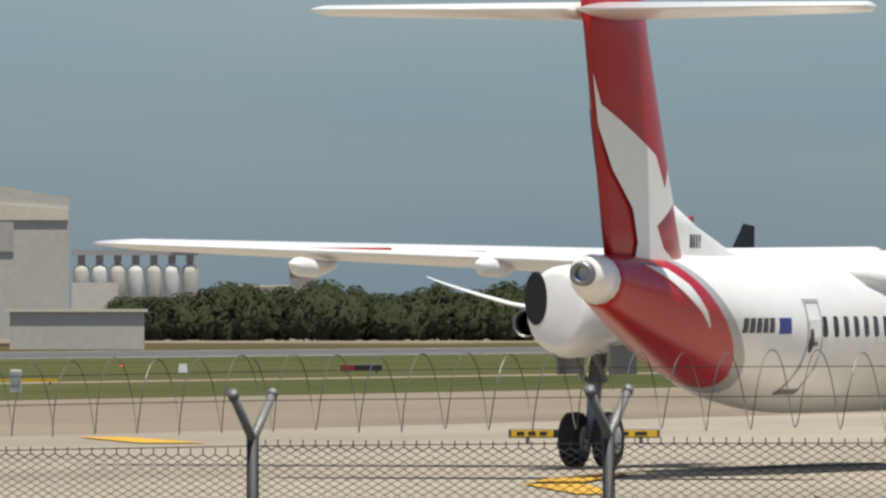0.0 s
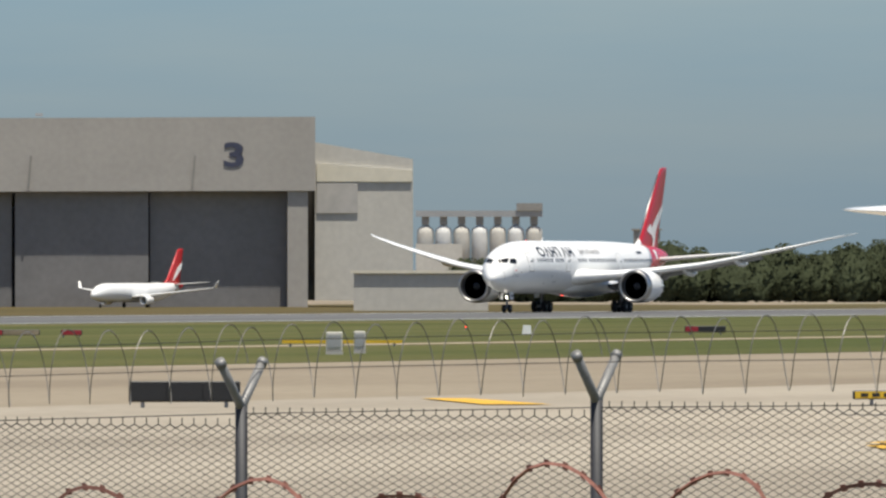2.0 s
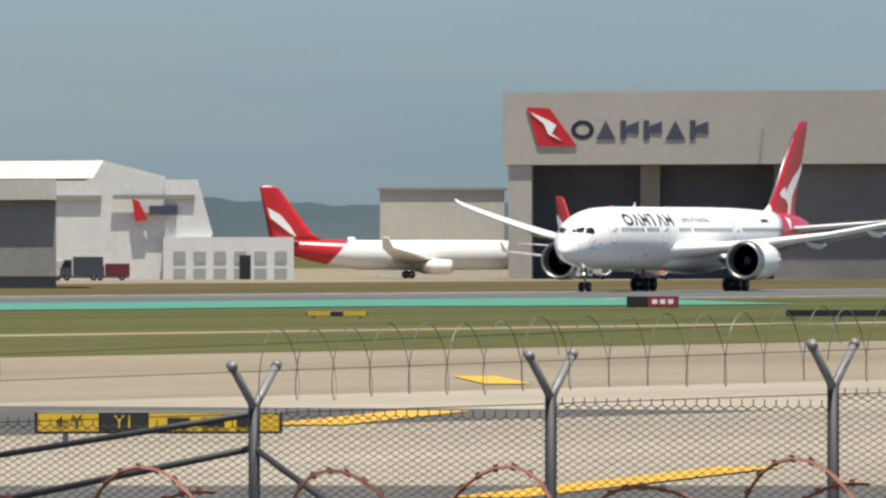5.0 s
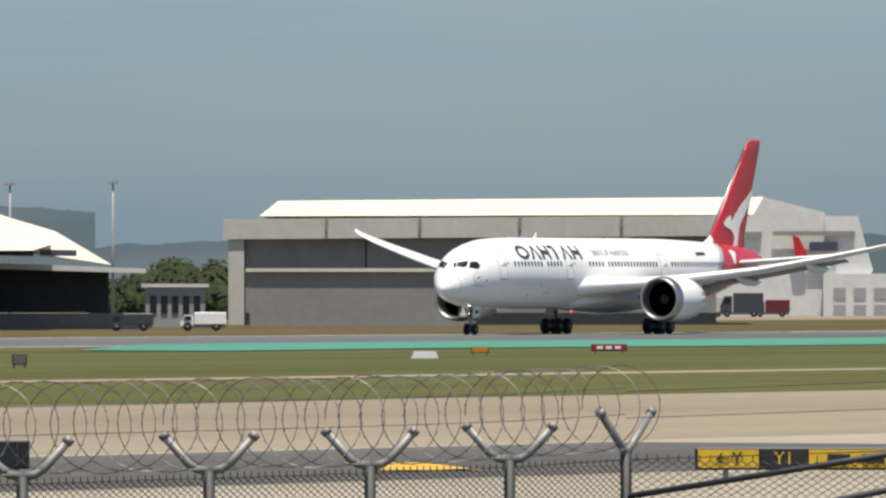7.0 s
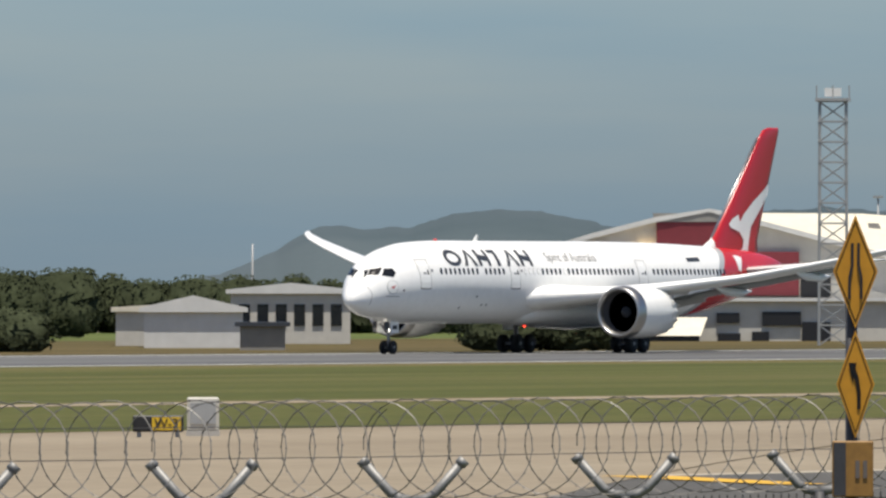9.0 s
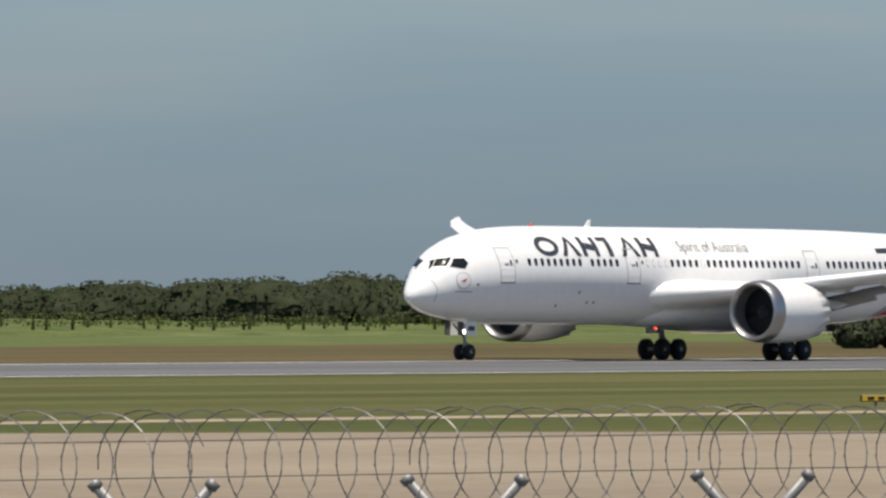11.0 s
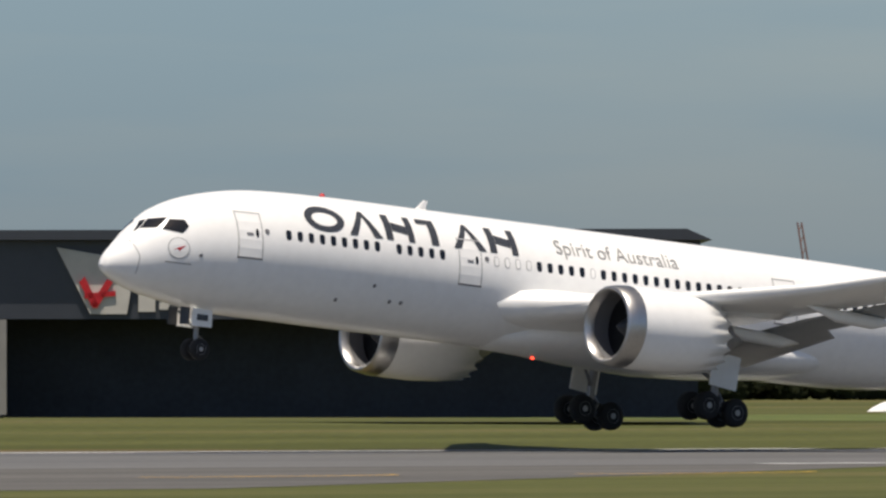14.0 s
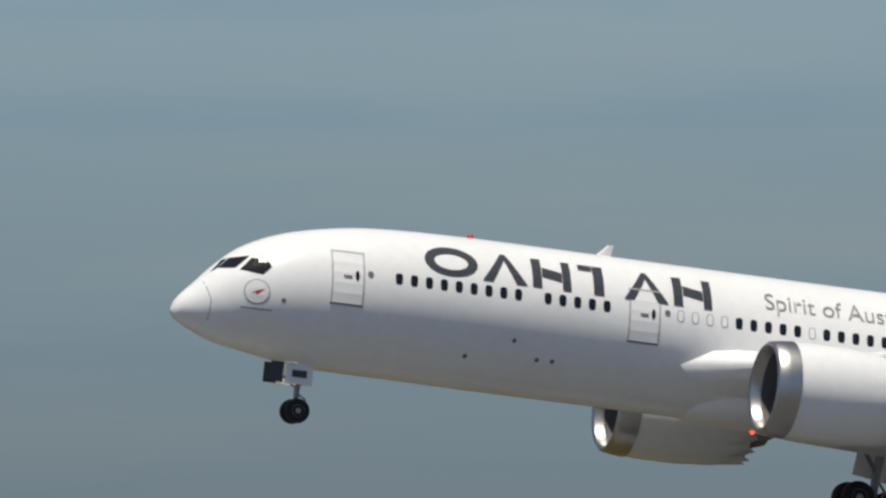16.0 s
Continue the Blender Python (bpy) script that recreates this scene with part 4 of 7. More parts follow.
tube(bm, [(2.7 - Q0, 0, 0.3), (2.7 - Q0, 0, 1.4)], 0.07, 8)
part("nose_gear_leg", bm, GEAR, prop)


def motions():
    walk(jet, [(t, pose(s, RUNWAY_Y, z, -float(np.interp(t, [11.8, 12.5, 13.5, 14.0, 15.0, 16.0], [0, 0.2, 0.8, 1.1, 1.6, 1.7])), p, 0)) for t, s, z, p in JET_ROWS])
    for g, x, y in MAIN_GEARS:
        walk(g, [(t, pose(x, y, 0.68 - drop, 0, tilt, 0)) for t, drop, tilt in ((0, 0, 0), (10.0, 0, 0), (11.2, 0.02, -0.7), (12.3, 0.30, -2.9), (12.6, 0.38, -3.2), (13.0, 0.46, -1.0), (13.5, 0.51, 4.0), (14.0, 0.52, 7.0), (16.0, 0.54, 8.0))])
    rows = []
    for i in range(17):
        t = float(i)
        h = 17.5 + 3.2 * min(t, 8.0)
        # course: speed 8.8 m/s, turning right
        x = y = 0.0
        n = 40
        for k in range(n):
            hh = radians(PROP_BEARING + 17.5 + 3.2 * min((k + 0.5) / n * t, 8.0))
            x += math.sin(hh) * 8.8 * t / n
            y += math.cos(hh) * 8.8 * t / n
        p = PROP_START + Vector((x, y, 0))
        rows.append((t, pose(p.x, p.y, 1.83, 0, 0, -90 - (PROP_BEARING + h))))
    walk(prop, rows)


PROP_BEARING = 73.093
PROP_START = spot(73.780, 214.0)


# ---- perimeter fence ----
FENCE_NEAR, FENCE_CORNER = spot(72.633, 97.0), spot(63.989, 108.0)
FENCE_LEFT = spot(54.146, 84.6)


def on_line(bearing, a, b):
    w = spot(bearing, 1.0)
    d = (b - a).normalized()
    n = Vector((-d.y, d.x, 0))
    return w * (n.dot(a) / n.dot(w))


def helix(bm, a, b, radius, pitch, wire, barbs=True, steps_turn=14, wobble=0.03, open_by=0.12, barb=0.011):
    way = b - a
    n_turns = way.length / pitch
    ref = way.normalized()
    side = ref.cross(Vector((0, 0, 1))).normalized()
    up = side.cross(ref)
    pts = []
    n = int(n_turns * steps_turn)
    for i in range(n + 1):
        u = i / n
        ang = u * n_turns * math.tau
        r = radius * (1 + wobble * math.sin(u * 37.0))
        lean = math.cos(ang) * open_by
        pts.append(a + way * u + ref * lean + (side * math.cos(ang) + up * math.sin(ang)) * r)
    tube(bm, pts, wire, 3, False)
    if barbs:
        for i in range(1, n, 1):
            q, d = pts[i], (pts[i + 1] - pts[i]).normalized()
            o = (q - (a + way * (i / n))).normalized()
            s = barb
            v = [bm.verts.new(q + d * s + o * s * 0.9), bm.verts.new(q - d * s + o * s * 0.9), bm.verts.new(q - d * s - o * s * 0.9), bm.verts.new(q + d * s - o * s * 0.9)]
            bm.faces.new(v)


def mesh_panel(bm, a, b, base, top, cell, wire):
    """Chain-link wires between two posts: zigzags that hook into one another."""
    run = (b - a)
    n = max(2, int(run.length / cell))
    rows_n = int((top - base) / (cell / 2))
    for i in range(n):
        pts = []
        for k in range(rows_n + 1):
            u = (i + (0.0 if k % 2 else 1.0)) / n
            q = a + run * u
            pts.append(Vector((q.x, q.y, base + (top - base) * k / rows_n)))
        pts.append(pts[-1] + Vector((0, 0, cell * 0.45)))
        tube(bm, pts, wire, 3, False)
        pts = []
        for k in range(rows_n + 1):
            u = (i + (1.0 if k % 2 else 0.0)) / n
            q = a + run * u
            pts.append(Vector((q.x, q.y, base + (top - base) * k / rows_n)))
        tube(bm, pts, wire, 3, False)


def fence_run(posts, normals, bases, label, group, coil_r, pitch, cell, arm_mat, post_mat, bent, half=0.375):
    for i, q in enumerate(posts):
        z0 = level(q.x, q.y)
        p = thing("fence_post", (q.x, q.y, z0), 0, label, "fence post", group)
        nrm = normals[i]
        zt = bases[i] - z0
        bm = bmesh.new()
        tube(bm, [(0, 0, -0.2), (0, 0, zt)], 0.05, 10)
        part("post", bm, post_mat, p, smooth=True)
        for s in (-1, 1):
            bm = bmesh.new()
            if bent:
                pts = [Vector((0, 0, zt)), nrm * (s * 0.10) + Vector((0, 0, zt + 0.015)), nrm * (s * 0.17) + Vector((0, 0, zt + 0.06)), nrm * (s * half) + Vector((0, 0, zt + 0.29))]
            else:
                pts = [Vector((0, 0, zt - 0.03)), nrm * (s * 0.05) + Vector((0, 0, zt + 0.04)), nrm * (s * half) + Vector((0, 0, zt + 0.35))]
            tube(bm, pts, 0.037, 10)
            arm = part("arm", bm, arm_mat, p, smooth=True)
            bm = bmesh.new()
            d = (pts[-1] - pts[-2]).normalized()
            tube(bm, [pts[-1] - d * 0.03, pts[-1] + d * 0.025], 0.045, 10)
            part("cap", bm, GALV, arm, smooth=True)


NEAR_BEARINGS = [74.266, 72.633, 70.999, 69.369, 67.968, 66.673, 65.312, 63.989]
near_posts = [on_line(b, FENCE_NEAR, FENCE_CORNER) for b in NEAR_BEARINGS]
run_a = (FENCE_CORNER - FENCE_NEAR).normalized()
out_a = Vector((run_a.y, -run_a.x, 0))
view = spot(69, 1.0)
side_a = spot(69 + 90, 1.0) * 0.45 + view * 0.89
bases_a = [3.56, 3.54, 3.50, 3.43, 3.34, 3.24, 3.13, 3.02]
fence_run(near_posts, [side_a.normalized()] * 7 + [(side_a + out_a).normalized()], bases_a, "grey steel fence post with forked top arms", "fence posts", 0.31, 0.3, 0.11, GALV, POSTDARK, False)
LEFT_BEARINGS = [63.455, 62.815, 62.076, 61.220, 60.388, 59.498, 58.523, 57.556, 56.454, 55.339, 54.146, 52.881, 51.558, 50.132, 48.602, 46.969, 45.206, 43.313]
left_posts = [on_line(b, FENCE_CORNER, FENCE_LEFT) for b in LEFT_BEARINGS]
bases_b = [2.98, 2.96, 2.95, 2.94, 2.94, 2.94, 2.94, 2.95, 2.96, 2.97, 2.97, 2.98, 2.98, 2.98, 2.98, 2.98, 2.98, 2.98]
normals_b = []
for b, q in zip(LEFT_BEARINGS, left_posts):
    normals_b.append(spot(b + 90, 1.0))
fence_run(left_posts, normals_b, bases_b, "galvanised fence post with wide curved top arms", "fence posts", 0.37, 0.3, 0.11, GALV, POSTDARK, True, 0.37)
fence = thing("chain_link_fence", (0, 0, 0), 0, "weathered chain-link fence between steel posts", "fence")
for posts, bases, cell in ((near_posts, bases_a, 0.115), ([near_posts[-1]] + left_posts, [bases_a[-1]] + bases_b, 0.105)):
    for i in range(len(posts) - 1):
        bm = bmesh.new()
        a, b = posts[i], posts[i + 1]
        base = level(a.x, a.y) + 0.1
        mesh_panel(bm, a, b, base, min(bases[i], bases[i + 1]) - 0.06, cell, 0.0066)
        tube(bm, [Vector((a.x, a.y, bases[i] - 0.06)), Vector((b.x, b.y, bases[i + 1] - 0.06))], 0.006, 4)
        part("mesh_panel", bm, WIRE, fence)
# bracing at the corner
brace = near_posts[6]
for k, (far, drop) in enumerate(((near_posts[7], 0.9), (near_posts[5], 1.7))):
    t0 = thing("fence_brace", (0, 0, 0), 0, "dull steel pipe bracing a fence corner post", "fence brace", "fence braces")
    bm = bmesh.new()
    e = brace.lerp(far, 1.0 if k == 0 else 0.75)
    tube(bm, [Vector((brace.x, brace.y, bases_a[6] - 0.35)), Vector((e.x, e.y, bases_a[6] - drop))], 0.03, 8)
    part("pipe", bm, POSTDARK, t0, smooth=True)
t0 = thing("fence_brace", (0, 0, 0), 0, "dull steel pipe bracing a fence corner post", "fence brace", "fence braces")
bm = bmesh.new()
e = near_posts[7].lerp(near_posts[6], 1.0)
tube(bm, [Vector((near_posts[7].x, near_posts[7].y, bases_a[7] - 0.38)), Vector((e.x, e.y, bases_a[6] - 0.06))], 0.028, 8)
part("pipe", bm, POSTDARK, t0, smooth=True)
# razor coils on the arms
up = Vector((0, 0, 1))
coil = thing("razor_wire_coil", (0, 0, 0), 0, "silver razor wire coiled along the fence top", "razor wire", "razor wire coils")
lift = [Vector((q.x, q.y, z + 0.35)) for q, z in zip(near_posts, bases_a)]
for a, b in zip(lift[:6], lift[1:7]):
    bm = bmesh.new()
    helix(bm, a, b, 0.30, 0.40, 0.005, True, 24, 0.05, 0.14, 0.009)
    part("coil", bm, COILWIRE, coil)
coil2 = thing("razor_wire_coil", (0, 0, 0), 0, "dense silver razor wire coil on curved fence arms", "razor wire", "razor wire coils")
lift2 = [Vector((q.x, q.y, z + 0.38)) for q, z in zip([near_posts[-1]] + left_posts, [bases_a[-1]] + bases_b)]
for a, b in zip(lift2, lift2[1:]):
    bm = bmesh.new()
    helix(bm, a, b, 0.37, 0.34, 0.005, True, 26, 0.03, 0.12, 0.008)
    part("coil", bm, COILWIRE, coil2)
bm = bmesh.new()
for posts_l in (lift, lift2):
    for dz in (-0.05, 0.18):
        tube(bm, [q + up * dz for q in posts_l], 0.004, 3)
part("strand", bm, WIRE, coil2)
# rusty coil on a nearer barrier
rusty = thing("rusty_wire_coil", (0, 0, 0), 0, "rust-red barbed tape coil close to the viewer", "razor wire")
near_line = [spot(b, 46.0, z) for b, z in ((74.5, 3.47), (71.0, 3.43), (68.0, 3.34), (65.0, 3.31), (62.0, 3.27), (59.5, 3.23))]
for a, b in zip(near_line, near_line[1:]):
    bm = bmesh.new()
    helix(bm, a, b, 0.33, 0.56, 0.008, True, 26, 0.16, 0.36, 0.016)
    part("coil", bm, RUST, rusty)
bm = bmesh.new()
tube(bm, [q - up * 0.3 for q in near_line], 0.012, 5)
part("carrier_wire", bm, RUST, rusty)
for q in near_line:
    bm = bmesh.new()
    tube(bm, [Vector((q.x, q.y, level(q.x, q.y) - 0.1)), q - up * 0.25], 0.03, 8)
    part("stake", bm, RUST, rusty)


# ---- taxiway marks and signs ----
def stripe(name, a, b, w0, w1, mat, label, lift=0.03):
    a, b = Vector((*a, 0)), Vector((*b, 0))
    d = (b - a)
    n = Vector((-d.y, d.x, 0)).normalized()
    bm = bmesh.new()
    m = max(2, int(d.length / 6))
    rows_ = []
    for k in range(m + 1):
        q = a + d * (k / m)
        w = w0 + (w1 - w0) * k / m
        rows_.append([bm.verts.new((p.x, p.y, level(p.x, p.y) + lift)) for p in (q + n * w / 2, q - n * w / 2)])
    for p, q in zip(rows_, rows_[1:]):
        bm.faces.new((p[0], p[1], q[1], q[0]))
    bm.normal_update()
    return tagged(part(name, bm, mat), label, "marking", "", "structure")


YL = "faded yellow painted taxiway line"
stripe("taxi_line", (127.45, 41.57), (140.85, 43.14), 0.9, 0.9, MARK, YL)
stripe("taxi_line", (251.86, 90.18), (240.52, 84.52), 1.0, 1.4, MARK, YL)
stripe("taxi_line", (185.20, 58.84), (175.14, 54.95), 1.0, 0.6, MARK, YL)
stripe("taxi_line", (186.41, 59.22), (197.07, 61.43), 1.0, 0.5, MARK, YL, 0.045)
stripe("taxi_line", (169.35, 77.11), (184.57, 81.63), 1.3, 1.2, MARK, YL)
stripe("taxi_line", (121.30, 53.06), (139.42, 57.48), 0.8, 0.8, MARK, YL)
stripe("taxi_line", (233.88, 102.55), (220.92, 96.16), 0.9, 0.9, MARK, YL)
stripe("taxi_line", (164.08, 84.04), (158.06, 80.19), 1.2, 1.4, MARK, YL)
stripe("taxi_line", (113.11, 61.94), (125.15, 65.32), 0.8, 0.6, MARK, YL)
stripe("taxi_line", (156.48, 92.06), (150.83, 86.00), 1.0, 0.8, MARK, YL)
stripe("taxi_line", (139.48, 157.85), (131.51, 145.48), 1.6, 1.4, MARK, YL)
stripe("taxi_line", (150.25, 156.54), (140.59, 144.90), 1.4, 1.4, MARK, YL)
# cast shadow of the turboprop, painted on the apron in tyre black
stripe("prop_shadow_streak", (199.92, 62.02), (213.02, 61.70), 0.6, 1.4, RUBBER, "turboprop's shadow painted as a black streak on concrete")
# green painted surface along the near half of the runway, as bearing, near and far distance
bm = bmesh.new()
rows_ = []
for b, d0, d1 in ((61.50, 790, 800), (61.75, 772, 880), (62.15, 758, 900), (63.19, 800, 930), (64.64, 812, 975), (65.73, 852, 1020), (66.71, 835, 1055), (67.28, 828, 1000), (67.80, 832, 838)):
    row = [spot(b, d0 + (d1 - d0) * k / 12) for k in range(13)]
    rows_.append([bm.verts.new((q.x, q.y, level(q.x, q.y) + 0.06)) for q in row])
for p, q in zip(rows_, rows_[1:]):
    for k in range(12):
        bm.faces.new((p[k], p[k + 1], q[k + 1], q[k]))
tagged(part("green_band", bm, GREENPAINT), "green painted surface beside the runway", "marking", "", "structure")
# taxiway exit seen late in the clip
bm = bmesh.new()
rows_ = []
for b in steps(18, 38, 40):
    k = min(1.0, max(0.0, (38 - b) / 3.5))
    rows_.append([bm.verts.new((q.x, q.y, level(q.x, q.y) + 0.01)) for q in (spot(b, d) for d in steps((RUNWAY_Y - 63) / math.cos(radians(b)) - 150 * k, (RUNWAY_Y - 63) / math.cos(radians(b)), 10))])
for p, q in zip(rows_, rows_[1:]):
    for k in range(10):
        bm.faces.new((p[k], p[k + 1], q[k + 1], q[k]))
tagged(part("taxiway_exit", bm, ASPHALT, None, smooth=True), "grey asphalt taxiway leading off the runway", "pavement", "", "structure")
for gx in ((241.16, 355.61), (261.45, 357.85)):
    pts = [Vector((gx[0] + 16 * math.sin(a) * 1.0, gx[1] + 9 - 9 * math.cos(a), 0)) for a in steps(0.0, 1.4, 8)]
    bm = bmesh.new()
    rows_ = [[bm.verts.new((q.x, q.y + w, level(q.x, q.y) + 0.06)) for w in (-0.3, 0.3)] for q in pts]
    for p, q in zip(rows_, rows_[1:]):
        bm.faces.new((p[0], p[1], q[1], q[0]))
    tagged(part("taxi_line", bm, MARK), YL, "marking", "", "structure")


def ground_sign(bearing, d, hw, z0, z1, panels, label, group="airfield signs"):
    """A boxed airfield sign on legs: panels of (share, material, text, text material)."""
    q = spot(bearing, d)
    g = level(q.x, q.y)
    z0 = max(z0, g + 0.12)
    s = thing("airfield_sign", (q.x, q.y, g), -bearing, label, "sign", group)
    boxed("cabinet", (-hw, hw, 0.0, 0.22, z0 - g, z1 - g), BLACK, s, "", 0.02)
    x = -hw + 0.03
    total = sum(p[0] for p in panels)
    for share, mat, text, tm in panels:
        w = (2 * hw - 0.06) * share / total
        rim = min(0.04, 0.1 * (z1 - z0))
        f = boxed("face", (x + 0.02, x + w - 0.02, -0.03, 0.0, z0 - g + rim, z1 - g - rim), mat, s)
        if text == "bars":
            for k in range(3):
                boxed("text_bar", (x + w * (0.15 + 0.26 * k), x + w * (0.32 + 0.26 * k), -0.045, -0.03, (z0 * 0.7 + z1 * 0.3) - g, (z0 * 0.3 + z1 * 0.7) - g), tm, f)
        elif text:
            lettering("text", text, (z1 - z0) * 0.8, tm, f, pose(x + w / 2, -0.04, (z0 + z1) / 2 - g, 90, 0, 0))
        x += w
    for lx in (-hw * 0.75, hw * 0.75):
        boxed("leg", (lx - 0.04, lx + 0.04, 0.08, 0.14, -0.05, z0 - g), GEAR, s)
    return s


YS = "yellow and black taxiway guidance sign"
ground_sign(72.520, 256.0, 1.55, 1.92, 2.10, [(1, YELLOW, "bars", BLACK), (0.75, BLACK, "bars", YELLOW), (1.6, YELLOW, "bars", BLACK)], YS)
ground_sign(64.873, 171.1, 1.70, 1.92, 2.23, [(1.0, YELLOW, "←Y", BLACK), (0.75, BLACK, "Y1", YELLOW), (2.1, YELLOW, "bars", BLACK)], YS)
ground_sign(69.108, 250.6, 1.12, 1.92, 2.34, [(1, BLACK, "", None), (1, BLACK, "", None), (1, BLACK, "", None)], "black back of an airfield sign with struts")
ground_sign(61.003, 172.0, 0.75, 1.80, 2.32, [(0.10, GALV, "", None), (1, BLACK, "", None), (0.06, GALV, "", None), (1, BLACK, "", None), (0.06, GALV, "", None), (0.2, BLACK, "", None)], "black back of a framed airfield sign with pale struts")
ground_sign(67.140, 697.5, 1.45, 1.03, 1.67, [(0.4, BLACK, "", None), (0.6, SIGNRED, "bars", WHITE)], "red and black runway holding sign")
ground_sign(68.341, 637.1, 1.15, 1.34, 1.63, [(0.2, SIGNRED, "", None), (1, SAND, "", None)], "small low sign on the runway verge")
ground_sign(68.590, 627.2, 0.54, 1.40, 1.67, [(1, SIGNRED, "", None)], "small dark red sign on the runway verge")
ground_sign(71.497, 594.3, 0.98, 1.69, 2.00, [(1, SIGNRED, "", None), (2, BLACK, "", None)], "dark red airfield sign box on the grass")
ground_sign(65.691, 532.4, 1.31, 1.47, 1.69, [(1, YELLOW, "", None), (0.5, BLACK, "", None), (1, YELLOW, "", None)], YS)
ground_sign(63.911, 638.5, 0.92, 0.95, 1.32, [(1, SIGNRED, "bars", WHITE)], "dark red runway sign")
ground_sign(61.207, 453.1, 0.27, 1.48, 1.89, [(1, RUSTSTEEL, "", None)], "small brown equipment box on the grass")
ground_sign(63.319, 620.6, 0.46, 0.97, 1.27, [(1, AMBER, "", None)], "small orange airfield sign")
ground_sign(57.354, 230.3, 0.47, 1.92, 2.22, [(0.35, BLACK, "", None), (0.65, YELLOW, "W-3", BLACK)], YS)
ground_sign(56.210, 226.9, 0.37, 1.92, 2.15, [(1, BLACK, "", None)], "dark back of a small airfield sign")
ground_sign(54.839, 237.0, 1.02, 1.90, 2.13, [(1, BLACK, "", None), (1, BLACK, "", None), (1, BLACK, "", None)], "long black sign back on the grass")
ground_sign(53.659, 304.9, 1.52, 1.72, 1.91, [(1, YELLOW, "bars", BLACK), (1, YELLOW, "bars", BLACK), (1, YELLOW, "bars", BLACK)], "row of low yellow sign boxes")
ground_sign(45.834, 549.3, 0.81, 0.21, 0.94, [(1, BLACK, "", None)], "black distance board box beside the runway")
ground_sign(43.210, 264.4, 0.69, 1.66, 1.88, [(1, AMBER, "", None), (1, AMBER, "", None)], "faded yellow sign boxes on the verge")
ground_sign(43.035, 188.1, 0.43, 1.90, 2.24, [(1, BLACK, "", None)], "black back of an airfield sign")
ground_sign(42.432, 188.3, 0.40, 1.90, 2.07, [(1, BLACK, "", None)], "black back of an airfield sign")
ground_sign(39.300, 286.6, 1.01, 1.45, 1.85, [(1.9, SIGNRED, "19L-01R", WHITE), (1, BLACK, "A3", YELLOW)], "red and black runway holding position sign")
ground_sign(38.244, 295.0, 0.50, 1.27, 1.66, [(1, YELLOW, "bars", BLACK)], "small yellow airfield sign")


def glowing_stud(bearing, d, z, mat, label):
    q = spot(bearing, d)
    g = level(q.x, q.y)
    s = thing("ground_light", (q.x, q.y, g), -bearing, label, "airfield light", "airfield lights")
    bm = bmesh.new()
    tube(bm, [(0, 0, -0.05), (0, 0, 0.14)], 0.035, 8)
    part("stem", bm, GEAR, s)
    bm = bmesh.new()
    bmesh.ops.create_uvsphere(bm, u_segments=10, v_segments=6, radius=0.05)
    for v in bm.verts:
        v.co.z += 0.18
    part("lens", bm, mat, s, smooth=True)


REDLENS = glow("red_lens", (1.0, 0.04, 0.02), 2.5)
AMBERLENS = glow("amber_lens", (1.0, 0.42, 0.03), 2.5)
for b, d, m in ((70.398, 760, REDLENS), (63.320, 700, REDLENS), (37.509, 230, REDLENS), (37.548, 230, REDLENS), (37.654, 238, AMBERLENS)):
    glowing_stud(b, d, 0, m, "lit coloured airfield ground light")


def white_marker(bearing, d, hw, z0, z1):
    q = spot(bearing, d)
    g = level(q.x, q.y)
    s = thing("runway_marker", (q.x, q.y, g), -bearing, "white gable-shaped runway marker on the grass", "marker", "runway markers")
    bm = bmesh.new()
    prism(bm, [(-hw, 0.0), (hw, 0.0), (hw * 0.8, max(0.3, z1 - z0)), (-hw * 0.8, max(0.3, z1 - z0))], -0.3, 1.2)
    bmesh.ops.recalc_face_normals(bm, faces=bm.faces[:])
    part("marker_body", bm, WHITE, s)


white_marker(56.471, 388.0, 0.59, 1.51, 1.67)
white_marker(63.066, 558.6, 0.61, 1.19, 1.40)
white_marker(46.839, 358.2, 0.86, 1.26, 1.45)
white_marker(70.679, 626.9, 0.24, 1.56, 2.01)


def cabinet(bearing, d, hw, z0, z1, label):
    q = spot(bearing, d)
    g = level(q.x, q.y)
    s = thing("equipment_cabinet", (q.x, q.y, g), -bearing, label, "cabinet", "equipment cabinets")
    boxed("plinth", (-hw * 1.05, hw * 1.05, -0.05, hw * 2, -0.1, 0.12), CONCRETE_TANK, s)
    boxed("body", (-hw, hw, 0, hw * 1.8, 0.12, z1 - g), PALEWALL, s, "", 0.03)
    boxed("door", (-hw * 0.8, hw * 0.8, -0.03, 0, 0.25, z1 - g - 0.1), GREYPAINT, s)


cabinet(57.560, 232.1, 0.30, 1.92, 2.54, "pale grey electrical cabinet on the verge")
cabinet(69.795, 420.1, 0.28, 1.89, 2.53, "pale grey equipment cabinet on the grass")
cabinet(69.912, 426.7, 0.20, 1.88, 2.53, "pale grey equipment cabinet on the grass")
q = spot(69.832, 480.0)
bar = thing("low_barrier", (q.x, q.y, level(q.x, q.y)), -69.832, "low yellow barrier rail on the grass", "barrier", "barriers")
boxed("rail", (-2.3, 2.3, 0, 0.1, 0.12, 0.24), YELLOW, bar)
for lx in (-2, 0, 2):
    boxed("leg", (lx - 0.05, lx + 0.05, 0.02, 0.08, -0.05, 0.12), GEAR, bar)
q = spot(68.002, 480.0)
bar = thing("low_barrier", (q.x, q.y, level(q.x, q.y)), -68.002, "low black barrier board on the grass", "barrier", "barriers")
